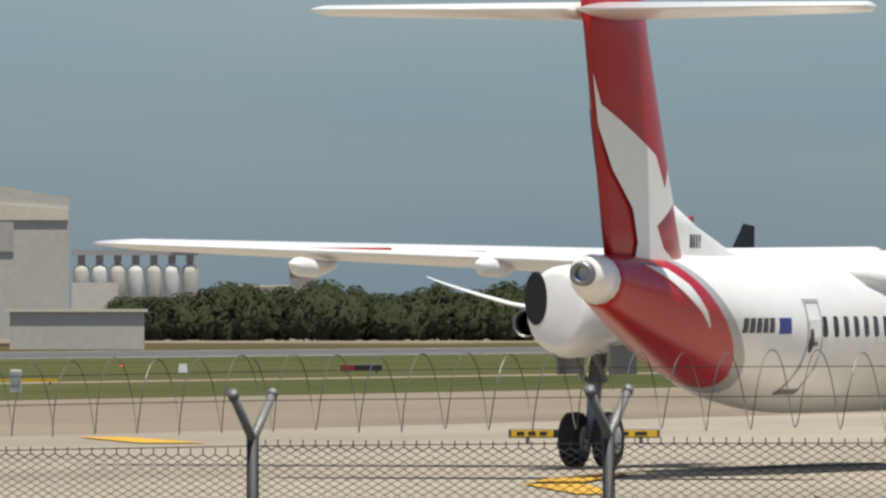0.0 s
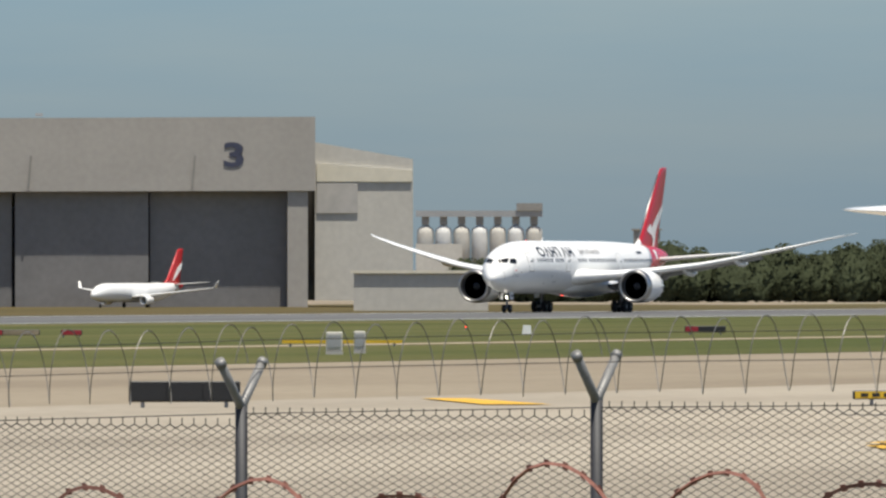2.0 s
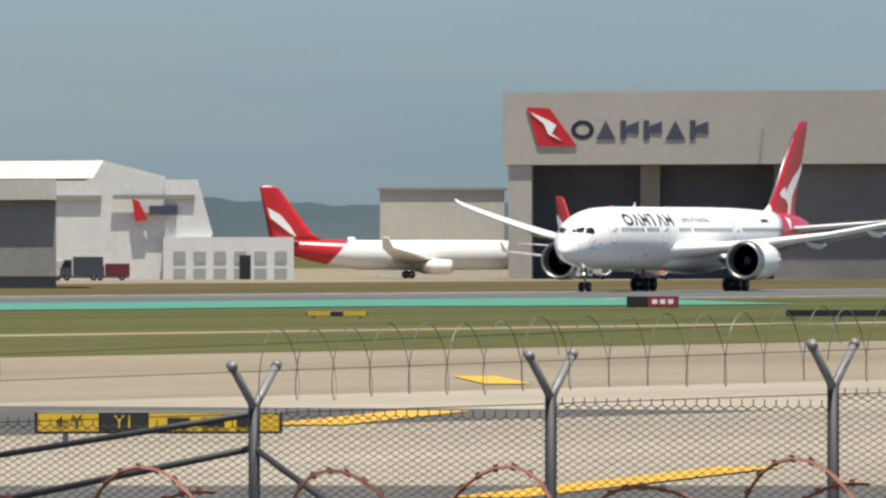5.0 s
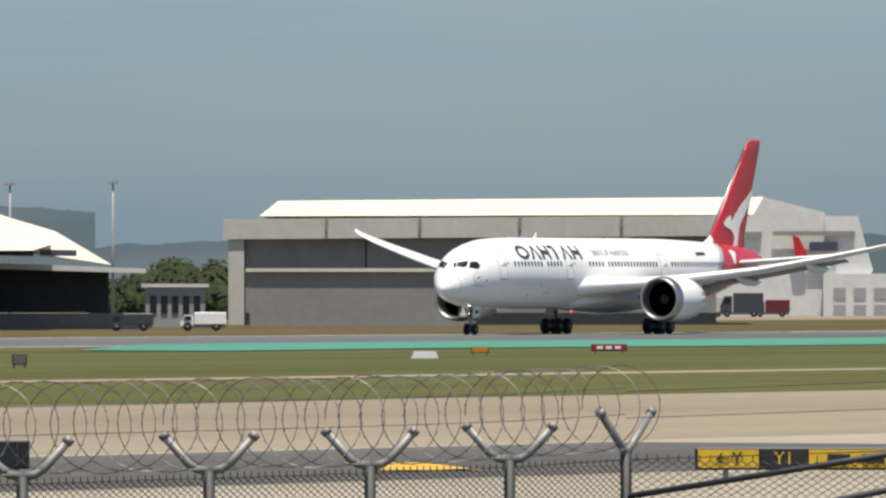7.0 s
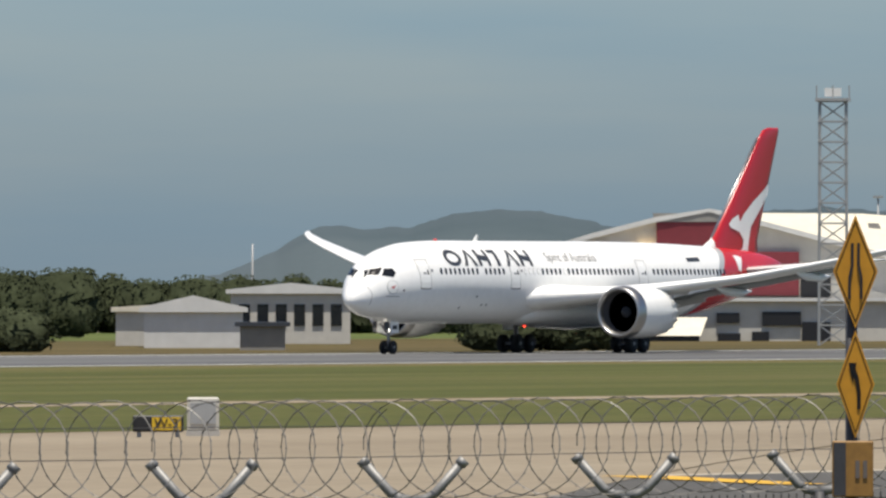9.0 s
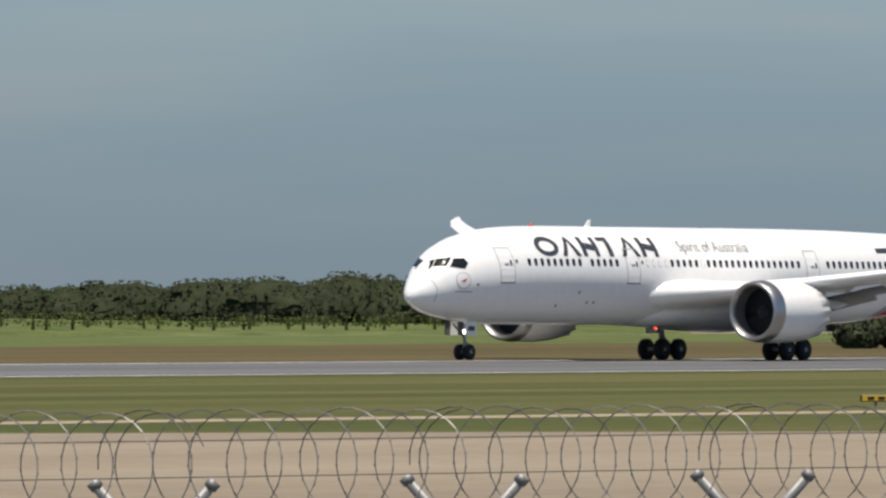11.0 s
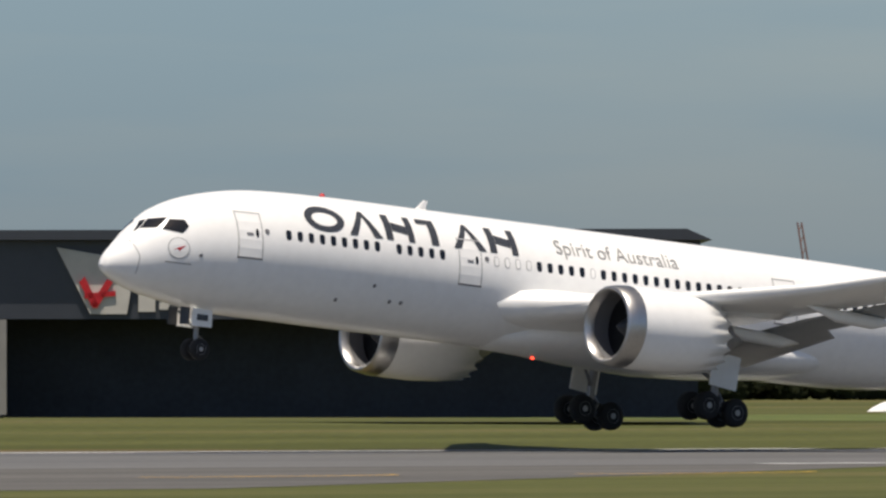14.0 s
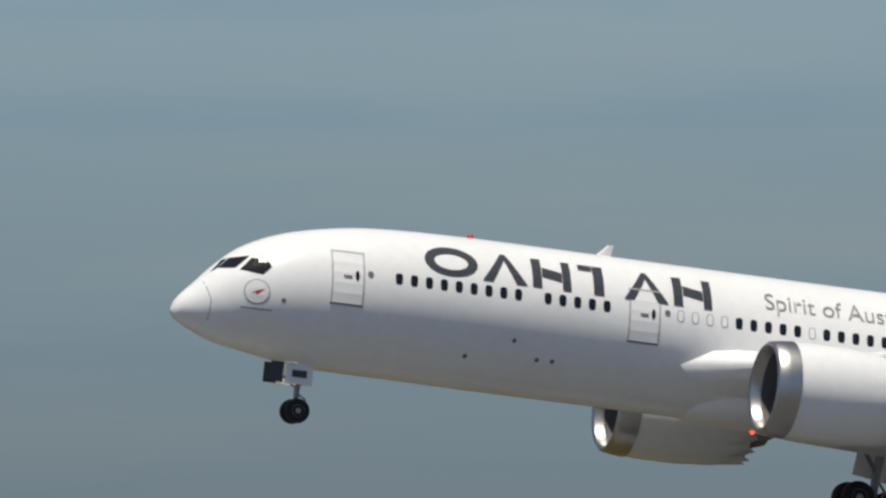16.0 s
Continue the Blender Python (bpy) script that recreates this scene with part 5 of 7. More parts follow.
boxed("rail", (-2.1, 2.1, 0, 0.1, 0.15, 0.4), BLACK, bar)
for lx in (-1.8, 0, 1.8):
    boxed("leg", (lx - 0.05, lx + 0.05, 0.02, 0.08, -0.05, 0.15), GEAR, bar)


# ---- road signs on the viewer's side of the fence ----
def diamond(bm, w, h, zc, y0, y1):
    prism(bm, [(-w, zc), (0, zc - h), (w, zc), (0, zc + h)], y0, y1)
    bmesh.ops.recalc_face_normals(bm, faces=bm.faces[:])


def arrow(bm, bend, s, zc, y):
    """A bent road arrow as a swept band with a head."""
    pts = [Vector((-0.16 * bend, 0, -0.42)), Vector((-0.17 * bend, 0, -0.15)), Vector((-0.08 * bend, 0, 0.08)), Vector((0.08 * bend, 0, 0.22))]
    w = 0.085
    rows_ = []
    for i, p in enumerate(pts):
        d = (pts[min(i + 1, 3)] - pts[max(i - 1, 0)]).normalized()
        n = Vector((-d.z, 0, d.x))
        rows_.append([p + n * w, p - n * w])
    for a, b in zip(rows_, rows_[1:]):
        bm.faces.new([bm.verts.new((v.x * s, y, zc + v.z * s)) for v in (a[0], a[1], b[1], b[0])])
    tip = [(-0.06 * bend, 0.36), (0.34 * bend, 0.36), (0.14 * bend, 0.04)]
    bm.faces.new([bm.verts.new((x * s, y, zc + z * s)) for x, z in tip])
    bmesh.ops.solidify(bm, geom=bm.faces[:], thickness=0.01)


def road_sign(bearing, d, label, plates, top):
    q = spot(bearing, d)
    g = level(q.x, q.y)
    s = thing("road_sign", (q.x, q.y, g), -bearing, label, "road sign", "road signs")
    bm = bmesh.new()
    tube(bm, [(-0.03, 0.06, -0.2), (-0.03, 0.06, top - g)], 0.045, 10)
    part("pole", bm, POSTDARK, s, smooth=True)
    for kind, x, zc, w, h in plates:
        zc -= g
        bm = bmesh.new()
        if kind == "speed":
            box(bm, x - w, x + w, -0.02, 0.01, zc - h, zc + h, 0.01)
        else:
            diamond(bm, w, h, zc, -0.02, 0.01)
        plate = part("plate", bm, DULLAMBER if kind == "speed" else AMBER, s, "amber sign plate")
        if kind == "speed":
            # dark strip down the left side of the plate
            boxed("border", (x - w + 0.012, x - w + 0.10, -0.03, -0.021, zc - h + 0.012, zc + h - 0.012), POSTDARK, plate)
            for dx in (0.02, 0.075):
                boxed("text_bar", (x + dx, x + dx + 0.03, -0.03, -0.021, zc - h * 0.32, zc + h * 0.30), RUSTSTEEL, plate)
            continue
        for sx in (-1, 1):
            for sz in (-1, 1):
                bm = bmesh.new()
                bm.faces.new([bm.verts.new(v) for v in ((sx * w * 0.9, -0.024, zc), (sx * w * 0.855, -0.024, zc), (0, -0.024, zc + sz * h * 0.855), (0, -0.024, zc + sz * h * 0.9))])
                bmesh.ops.solidify(bm, geom=bm.faces[:], thickness=0.004)
                part("border", bm, BLACK, plate)
        bm = bmesh.new()
        if kind == "narrow":
            for sx in (-1, 1):
                tube(bm, [(sx * w * 0.26, -0.03, zc - h * 0.48), (sx * w * 0.26, -0.03, zc - h * 0.1), (sx * w * 0.14, -0.03, zc + h * 0.12), (sx * w * 0.14, -0.03, zc + h * 0.5)], 0.014, 4)
        else:
            arrow(bm, 1 if kind == "right" else -1, h * 1.1, zc, -0.03)
            for v in bm.verts:
                v.co.x *= w / h
        part("symbol", bm, BLACK, plate)
    return s


road_sign(60.553, 92.0, "amber diamond warning signs stacked on a steel pole", [("narrow", 0, 4.65, 0.165, 0.42), ("left", 0, 3.82, 0.14, 0.40)], 4.86)
road_sign(60.553, 91.0, "amber square advisory plate on a steel pole", [("speed", -0.02, 3.21, 0.15, 0.205)], 3.34)
road_sign(30.524, 78.0, "amber diamond curve warning sign with black arrow", [("right", 0, 4.16, 0.27, 0.325)], 4.16)
road_sign(30.524, 77.5, "amber advisory plate below a curve sign", [("speed", 0.0, 3.69, 0.19, 0.1)], 3.75)


# ---- distant buildings ----
def slab(parent, name, outline, y0, y1, mat, label=""):
    bm = bmesh.new()
    prism(bm, outline, y0, y1)
    bmesh.ops.recalc_face_normals(bm, faces=bm.faces[:])
    return part(name, bm, mat, parent, label)


def pitched(parent, name, outline, y0, y1, mat, lean=3.0, label=""):
    """A roof seen from its eave: its upper edge lies farther back."""
    low = min(z for _, z in outline)
    bm = bmesh.new()
    prism(bm, outline, y0, y1)
    for v in bm.verts:
        v.co.y += (v.co.z - low) * lean
    bmesh.ops.recalc_face_normals(bm, faces=bm.faces[:])
    return part(name, bm, mat, parent, label)


def rect(a, b):
    return [(a[0], a[1]), (b[0], a[1]), (b[0], b[1]), (a[0], b[1])]


def openings(parent, name, a, b, n, m, mat, y=-0.12, fill=0.6, depth=0.1):
    """A row or grid of windows or panels inside a rectangle, each a part with a frame."""
    w, h = (b[0] - a[0]) / n, (b[1] - a[1]) / m
    for i in range(n):
        for j in range(m):
            x, z = a[0] + w * (i + 0.5), a[1] + h * (j + 0.5)
            boxed(name, (x - abs(w) * fill / 2, x + abs(w) * fill / 2, y, y + depth, z - abs(h) * 0.33, z + abs(h) * 0.33), mat, parent)


def seams(parent, a, b, n, mat=GREYPAINT, y=-0.1, w=0.12):
    for i in range(1, n):
        x = a[0] + (b[0] - a[0]) * i / n
        boxed("panel_seam", (x - w / 2, x + w / 2, y, y + 0.12, min(a[1], b[1]), max(a[1], b[1])), mat, parent)


def flat_mark(parent, x0, x1, zc, h, mat, y):
    """A wall mark of plain shapes: an oval ring and blocks."""
    w = (x1 - x0) / 6.0
    bm = bmesh.new()
    o, i = oval(x0 + w * 0.5, zc, w * 0.5, h / 2, 18), oval(x0 + w * 0.5, zc, w * 0.3, h * 0.28, 18)
    for k in range(18):
        bm.faces.new([bm.verts.new((p[0], y, p[1])) for p in (o[k], o[(k + 1) % 18], i[(k + 1) % 18], i[k])])
    bmesh.ops.solidify(bm, geom=bm.faces[:], thickness=0.1)
    part("mark_ring", bm, mat, parent)
    for j in range(5):
        a = x0 + w * (1.08 + j)
        if j in (0, 3):
            slab(parent, "mark_wedge", [(a, zc - h / 2), (a + w * 0.85, zc - h / 2), (a + w * 0.42, zc + h / 2)], y - 0.1, y, mat)
        else:
            slab(parent, "mark_block", [(a + w * 0.05, zc - h / 2), (a + w * 0.3, zc - h / 2), (a + w * 0.3, zc + h / 2), (a + w * 0.05, zc + h / 2)], y - 0.1, y, mat)
            slab(parent, "mark_block", [(a + w * 0.31, zc - h * 0.15), (a + w * 0.85, zc - h * 0.2), (a + w * 0.85, zc + h * 0.45), (a + w * 0.31, zc + h * 0.2)], y - 0.1, y, mat)


NAVY = material("navy_mark", (0.05, 0.055, 0.09), 0.6, 0, 0.1, 0.5)
# the great hangar
hg = facing("aircraft_hangar", 68.080, 1660.0, 0, "huge grey aircraft hangar with part-open sliding doors", "hangar")
slab(hg, "fascia", [(-47.18, 15.20), (47.18, 15.50), (47.18, 25.34), (-47.18, 24.89)], 0, 14, FASCIA)
slab(hg, "roof_block", [(-45.60, 13.69), (46.05, 13.69), (46.05, 24.96), (-45.60, 24.59)], 14.05, 70, GREYWALL)
slab(hg, "pier", [(-46.43, -0.13), (-43.35, -0.13), (-43.35, 15.16), (-46.43, 15.16)], 0.5, 14, FASCIA)
slab(hg, "pier", [(43.50, -0.13), (46.20, -0.13), (46.20, 15.46), (43.50, 15.46)], 0.5, 14, FASCIA)
slab(hg, "back_wall", [(-46.43, -0.13), (46.20, -0.13), (46.20, 13.69), (-46.43, 13.69)], 60, 61, BAYSHADE)
# dark sheets across the bays carry the shade of the hall behind
slab(hg, "open_bay_shade", [(-43.27, -0.05), (-29.07, -0.05), (-29.07, 15.16), (-43.27, 15.16)], 12, 12.5, BAYSHADE)
slab(hg, "inner_door", [(-29.00, -0.05), (-26.37, -0.05), (-26.37, 15.16), (-29.00, 15.16)], 8, 9, GREYWALL)
slab(hg, "glazed_bay", [(-26.29, -0.05), (-11.19, -0.05), (-11.19, 15.23), (-26.29, 15.23)], 11, 11.5, BAYSHADE)
slab(hg, "sliding_door", [(-11.12, -0.05), (6.84, -0.05), (6.84, 15.31), (-11.12, 15.31)], 3, 4, DOORGREY)
slab(hg, "sliding_door", [(7.29, -0.05), (25.02, -0.05), (25.02, 15.38), (7.29, 15.38)], 2, 3, DOORGREY)
slab(hg, "sliding_door", [(25.24, -0.05), (43.42, -0.05), (43.42, 15.42), (25.24, 15.42)], 3, 4, DOORGREY)
for k, o in enumerate(([(-12.77, 20.00), (-12.47, 20.00), (-12.85, 15.65), (-13.15, 15.65)], [(9.24, 20.15), (9.54, 20.15), (9.17, 15.72), (8.86, 15.72)], [(31.03, 20.15), (31.33, 20.15), (30.95, 15.72), (30.65, 15.72)])):
    slab(hg, "downpipe", o, -0.25, -0.01, GREYWALL)
slab(hg, "mark_panel", [(-43.95, 22.86), (-40.94, 22.71), (-37.34, 17.75), (-42.45, 17.68)], -0.25, -0.02, RED, "red tilted panel")
slab(hg, "mark_swoosh", [(-43.65, 22.26), (-40.94, 21.06), (-40.04, 20.46), (-40.64, 19.33), (-39.29, 18.35), (-41.09, 19.25), (-41.69, 20.61)], -0.4, -0.26, WHITE)
flat_mark(hg, (-38.09, 19.85)[0], (-19.61, 19.85)[0], (-38.09, 19.85)[1], 2.55, NAVY, -0.05)
lettering("bay_number", "3", 4.4, NAVY, hg, pose((36.36, 20.08)[0], -0.1, (36.36, 20.08)[1], 90, 0, 0) @ Matrix.Diagonal((1.45, 1, 1, 1)), None, "", 0.13)
slab(hg, "side_wing", [(47.25, 0.89), (60.33, 0.89), (60.33, 19.74), (47.25, 22.00)], 4, 50, PALEWALL)
slab(hg, "side_wing_band", [(47.48, 16.74), (60.17, 16.74), (60.17, 18.24), (47.48, 19.14)], 3.7, 3.95, CREAM)
slab(hg, "side_wing_panel", [(47.48, 12.53), (52.96, 12.53), (52.96, 16.59), (47.48, 16.59)], 3.75, 3.95, CONCRETE_TANK)
boxed("roof_vent", (-30, -29, 6, 7, (-23.06, 25.26)[1], (-23.06, 25.79)[1]), GREYPAINT, hg)
boxed("roof_vent", (10, 11, 6, 7, (-23.06, 25.26)[1] + 0.2, (-23.06, 25.86)[1]), GREYPAINT, hg)


def simple_building(name, b, d, hw, z0, z1, wall, label, roof=None, wins=None, depth=18.0, rise=0.0, doors=0, category="building"):
    e = facing(name, b, d, 0, label, category)
    boxed("wall", (-hw, hw, 0, depth, 0 if z0 > -3 else z0, z1), wall, e)
    bm = bmesh.new()
    ov = 0.4
    prism(bm, [(-hw - ov, z1 + 0.01), (hw + ov, z1 + 0.01), (hw + ov, z1 + 0.35), (0, z1 + 0.35 + rise), (-hw - ov, z1 + 0.35)], -ov, depth + ov)
    bmesh.ops.recalc_face_normals(bm, faces=bm.faces[:])
    part("roof", bm, roof or CREAM, e)
    if wins:
        n, m = wins
        openings(e, "window", (-hw * 0.92, z1 * 0.25), (hw * 0.92, z1 * 0.9), n, m, GLASS)
    for k in range(doors):
        x = -hw + 2 * hw * (k + 0.5) / doors
        boxed("door", (x - hw / doors * 0.7, x + hw / doors * 0.7, -0.1, 0, 0.02, z1 * 0.72), DOORGREY, e)
    return e


simple_building("store_building", 66.174, 1740, 8.66, -0.04, 12.17, PALEWALL, "plain pale concrete store building", GREYWALL)
simple_building("blast_wall", 70.193, 1500, 8.08, 1.86, 4.51, PALEWALL, "long low pale wall building on the apron", CREAM, None, 8)
simple_building("plant_building", 71.229, 2500, 2.66, 6.33, 13.12, GREYWALL, "small dark plant building above the trees", GREYWALL)
simple_building("plant_building", 71.055, 2500, 4.92, 6.33, 9.50, PALEWALL, "low pale plant building above the trees", CREAM)

# grain silos
si = facing("grain_silos", 70.460, 2300.0, 0, "row of pale grain silos under a conveyor gallery", "silos")
for k in range(7):
    x = -9.89 + k * 3.33
    bm = bmesh.new()
    loft(bm, [[(x + r * math.sin(a * math.tau / 20), r * math.cos(a * math.tau / 20), z) for a in range(20)] for r, z in ((1.56, 0), (1.56, 11.80), (1.46, 12.64), (0.4, 13.47))])
    bmesh.ops.recalc_face_normals(bm, faces=bm.faces[:])
    part("silo", bm, WHITEWALL if k % 2 else PALEWALL, si, smooth=True)
    boxed("hopper", (x - 0.7, x + 0.7, -0.7, 0.7, 13.47, 14.93), GREYWALL, si)
boxed("gallery", (-11.66, 11.66, -1.5, 1.5, 14.93, 16.07), GREYPAINT, si)
boxed("head_house", (6.87, 11.66, -2, 2, 16.07, 17.43), GREYWALL, si)
boxed("lower_wall", (-11.66, -3.12, -4, -3, 0, 9.93), PALEWALL, si)

# white airline works building
wb = facing("works_building", 64.793, 1640.0, 0, "white maintenance building with grey doors and ledges", "building")
slab(wb, "hall", [(-12.02, -1.93), (3.12, -1.93), (3.12, 13.58), (-5.57, 15.81), (-12.02, 13.58)], 2, 40, WHITEWALL)
slab(wb, "office", [(3.12, -1.93), (9.43, 5.94), (7.42, 13.14), (3.12, 13.14)], 1.5, 22, WHITEWALL)
slab(wb, "annex", [(2.89, -1.93), (20.04, -1.93), (20.04, 5.57), (2.89, 5.57)], 0, 14, WHITEWALL)
slab(wb, "ledge", [(-11.28, 10.32), (-5.20, 10.32), (-5.20, 11.06), (-11.28, 11.06)], 1.5, 1.95, GREYWALL)
slab(wb, "ledge", [(-3.71, 10.54), (7.05, 10.54), (7.05, 11.13), (-3.71, 11.13)], 1.0, 1.45, GREYWALL)
slab(wb, "mark_panel", [(-1.19, 10.61), (-0.30, 10.32), (0.89, 7.79), (-0.74, 7.65)], 0.8, 1.4, RED)
slab(wb, "mark_bar", [(1.04, 8.54), (4.75, 8.54), (4.75, 9.72), (1.04, 9.72)], 0.8, 1.4, NAVY)
openings(wb, "window", (3.71, -0.37), (19.67, 4.08), 6, 2, GREYPAINT, -0.12, 0.6)
boxed("door", ((12.91, -1.93)[0], (14.40, -1.93)[0], -0.15, 0, 0.02, 3.2), DARK, wb)

# cream-roofed hangar
ch = facing("long_hangar", 63.419, 1300.0, 0, "long grey hangar with cream metal roof", "hangar")
slab(ch, "front_beam", [(-29.00, 8.91), (22.36, 9.26), (22.36, 11.38), (-29.00, 11.02)], 0, 2, PALEWALL)
slab(ch, "pier", [(-28.47, -0.98), (-26.83, -0.98), (-26.83, 8.88), (-28.47, 8.88)], 0.3, 2, PALEWALL)
for o in ([(-26.71, 1.26), (-14.24, 1.26), (-14.24, 8.91), (-26.71, 8.91)], [(-14.06, 1.26), (-1.88, 1.26), (-1.88, 8.99), (-14.06, 8.99)], [(-1.71, 1.26), (10.47, 1.26), (10.47, 9.08), (-1.71, 9.08)], [(10.65, 1.26), (22.36, 1.26), (22.36, 9.17), (10.65, 9.17)]):
    slab(ch, "sliding_door", o, 1.2, 1.9, GREYWALL)
# near-black strip painted as the shade below the sliding doors
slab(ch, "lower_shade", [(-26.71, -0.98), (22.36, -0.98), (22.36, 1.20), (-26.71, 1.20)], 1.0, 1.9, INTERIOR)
slab(ch, "body", [(-28.12, -0.98), (22.24, -0.98), (22.24, 11.26), (-28.12, 10.91)], 2.05, 45, GREYWALL)
pitched(ch, "roof", [(-25.30, 11.32), (26.18, 11.49), (27.42, 13.38), (-23.36, 12.96)], 1.5, 50, CREAM)
for o in ([(-18.36, 9.73), (-18.06, 9.73), (-18.06, 11.08), (-18.36, 11.08)], [(-8.65, 9.79), (-8.35, 9.79), (-8.35, 11.14), (-8.65, 11.14)], [(1.76, 9.91), (2.06, 9.91), (2.06, 11.20), (1.76, 11.20)], [(12.35, 9.96), (12.65, 9.96), (12.65, 11.26), (12.35, 11.26)]):
    slab(ch, "bracket", o, -0.3, -0.01, GREYWALL)

# arched hangar with red doors
rh = facing("arched_hangar", 59.817, 1150.0, 0, "white arched hangar with dark red sliding doors", "hangar")
slab(rh, "gable", [(-12.49, 2.18), (19.00, 2.18), (19.00, 7.30), (2.86, 11.40), (1.30, 11.86), (-3.64, 10.92), (-9.37, 9.46), (-12.49, 8.42)], 0, 3, PALEWALL)
slab(rh, "side_gable", [(-26.02, 2.18), (-12.54, 2.18), (-12.54, 8.37), (-18.74, 6.60), (-26.02, 5.20)], 0.5, 3, PALEWALL)
slab(rh, "tall_door", [(-3.54, 4.16), (2.60, 4.16), (2.60, 10.92), (-3.54, 10.92)], -0.6, -0.02, DOORRED)
slab(rh, "side_door", [(-9.99, 4.16), (-3.64, 4.16), (-3.64, 8.11), (-9.99, 8.11)], -0.5, -0.02, DOORRED)
slab(rh, "side_door", [(2.71, 4.16), (9.58, 4.16), (9.58, 8.21), (2.71, 8.21)], -0.5, -0.02, DOORRED)
slab(rh, "low_door", [(-17.17, 3.48), (-10.41, 3.48), (-10.41, 4.88), (-17.17, 4.88)], -0.5, -0.02, DOORRED)
pitched(rh, "roof", [(1.04, 11.91), (15.61, 11.81), (26.02, 10.92), (30.71, 9.15), (31.75, 8.16), (29.14, 7.38), (19.00, 7.38), (2.86, 11.50)], 3.1, 60, CREAM)
slab(rh, "roof_edge", [(-26.02, 5.20), (-18.74, 6.60), (-9.37, 9.46), (-3.64, 10.92), (1.30, 11.86), (2.86, 11.44), (19.00, 7.25), (19.00, 7.70), (2.86, 11.91), (1.30, 12.17), (-3.64, 11.39), (-9.37, 9.93), (-18.74, 7.07), (-26.02, 5.66)], -0.8, 3, WHITEWALL)
slab(rh, "door_head", [(-3.85, 10.95), (2.86, 10.95), (2.86, 11.75), (-3.85, 11.75)], -0.7, -0.02, GREYWALL)
# no hole here: a near-black slab carries the opening's shade
slab(rh, "dark_opening", [(9.75, 3.98), (12.5, 3.98), (12.5, 6.0), (9.75, 6.0)], -0.3, -0.02, DARK)
slab(rh, "front_office", [(-8.33, -0.32), (22.90, -0.32), (22.90, 3.64), (-8.33, 3.64)], -9, -1.5, PALEWALL)
slab(rh, "office_roof", [(-8.54, 3.64), (23.16, 3.64), (23.16, 3.95), (-8.54, 3.95)], -9.6, -1.2, WHITEWALL)
slab(rh, "shed_wall", [(-7.6, -0.3), (0.4, -0.3), (0.4, 0.55), (-7.6, 0.55)], -13.6, -9.2, DARK)
pitched(rh, "shed_roof", [(-7.91, 0.51), (0.52, 0.51), (1.14, 2.18), (-7.49, 2.18)], -14, -13.85, CREAM, 2.2)
for o in ([(1.98, 1.66), (4.06, 1.66), (4.06, 2.59), (1.98, 2.59)], [(6.14, 1.40), (9.68, 1.40), (9.68, 2.70), (6.14, 2.70)], [(9.78, -0.22), (12.39, -0.22), (12.39, 1.76), (9.78, 1.76)], [(2.08, -0.11), (4.16, -0.11), (4.16, 0.72), (2.08, 0.72)], [(20.19, 0.10), (21.65, 0.10), (21.65, 2.59), (20.19, 2.59)], [(5.20, -0.22), (6.77, -0.22), (6.77, 0.88), (5.20, 0.88)]):
    slab(rh, "window", o, -9.3, -8.9, DARK)
for o in ([(16.03, 10.40), (17.17, 10.30), (16.97, 10.82), (15.93, 10.87)], [(18.11, 10.30), (19.26, 10.19), (19.05, 10.71), (18.01, 10.77)], [(20.19, 10.24), (21.34, 10.14), (21.13, 10.66), (20.09, 10.71)], [(22.27, 10.24), (23.42, 10.14), (23.21, 10.66), (22.17, 10.71)], [(24.36, 10.19), (25.50, 10.09), (25.29, 10.61), (24.25, 10.66)]):
    slab(rh, "roof_light", o, 2.95, 3.09, GREYWALL)
HLAMP = glow("hangar_lamp", (1.0, 0.75, 0.4), 5)
for o in ([(-5.20, 8.63), (-4.79, 8.63), (-4.79, 8.89), (-5.20, 8.89)], [(-4.37, 8.63), (-3.96, 8.63), (-3.96, 8.89), (-4.37, 8.89)], [(2.91, 8.58), (3.33, 8.58), (3.33, 8.84), (2.91, 8.84)], [(3.64, 8.58), (4.06, 8.58), (4.06, 8.84), (3.64, 8.84)]):
    slab(rh, "flood_lamp", o, -0.6, -0.02, HLAMP)

# glass-fronted hall beside it
gh = facing("terminal_hall", 61.318, 1180.0, 0, "cream-roofed hall with dark open front and white walls", "building")
slab(gh, "wall", [(-14.95, -0.31), (-6.30, -0.31), (-6.30, 7.96), (-14.95, 8.23)], 0, 20, WHITEWALL)
# flat dark sheet stands in for the shaded hall behind the front
slab(gh, "open_front_shade", [(-6.25, 1.56), (6.14, 1.56), (6.14, 5.72), (-6.25, 5.72)], 1, 3, INTERIOR)
slab(gh, "base", [(-6.25, -0.05), (9.61, -0.05), (9.61, 1.50), (-6.25, 1.50)], 0.5, 6, GREYWALL)
slab(gh, "canopy", [(-6.94, 5.78), (9.61, 5.29), (9.61, 5.72), (-6.94, 6.36)], -3, 3, WHITEWALL)
slab(gh, "mark_bar", [(-4.70, 7.00), (-0.96, 6.90), (-0.96, 7.54), (-4.70, 7.64)], -0.5, -0.02, NAVY)
slab(gh, "mark_bar", [(-0.43, 6.95), (3.10, 6.90), (3.10, 7.48), (-0.43, 7.54)], -0.5, -0.02, NAVY)
pitched(gh, "roof", [(-25.63, 8.23), (-6.94, 8.12), (6.41, 6.10), (1.07, 9.30), (-4.81, 11.06), (-18.16, 11.60), (-25.63, 11.60)], 0.02, 30, CREAM)
slab(gh, "door", [(-10.25, -0.21), (-7.69, -0.21), (-7.69, 2.73), (-10.25, 2.73)], -0.3, -0.02, DARK)
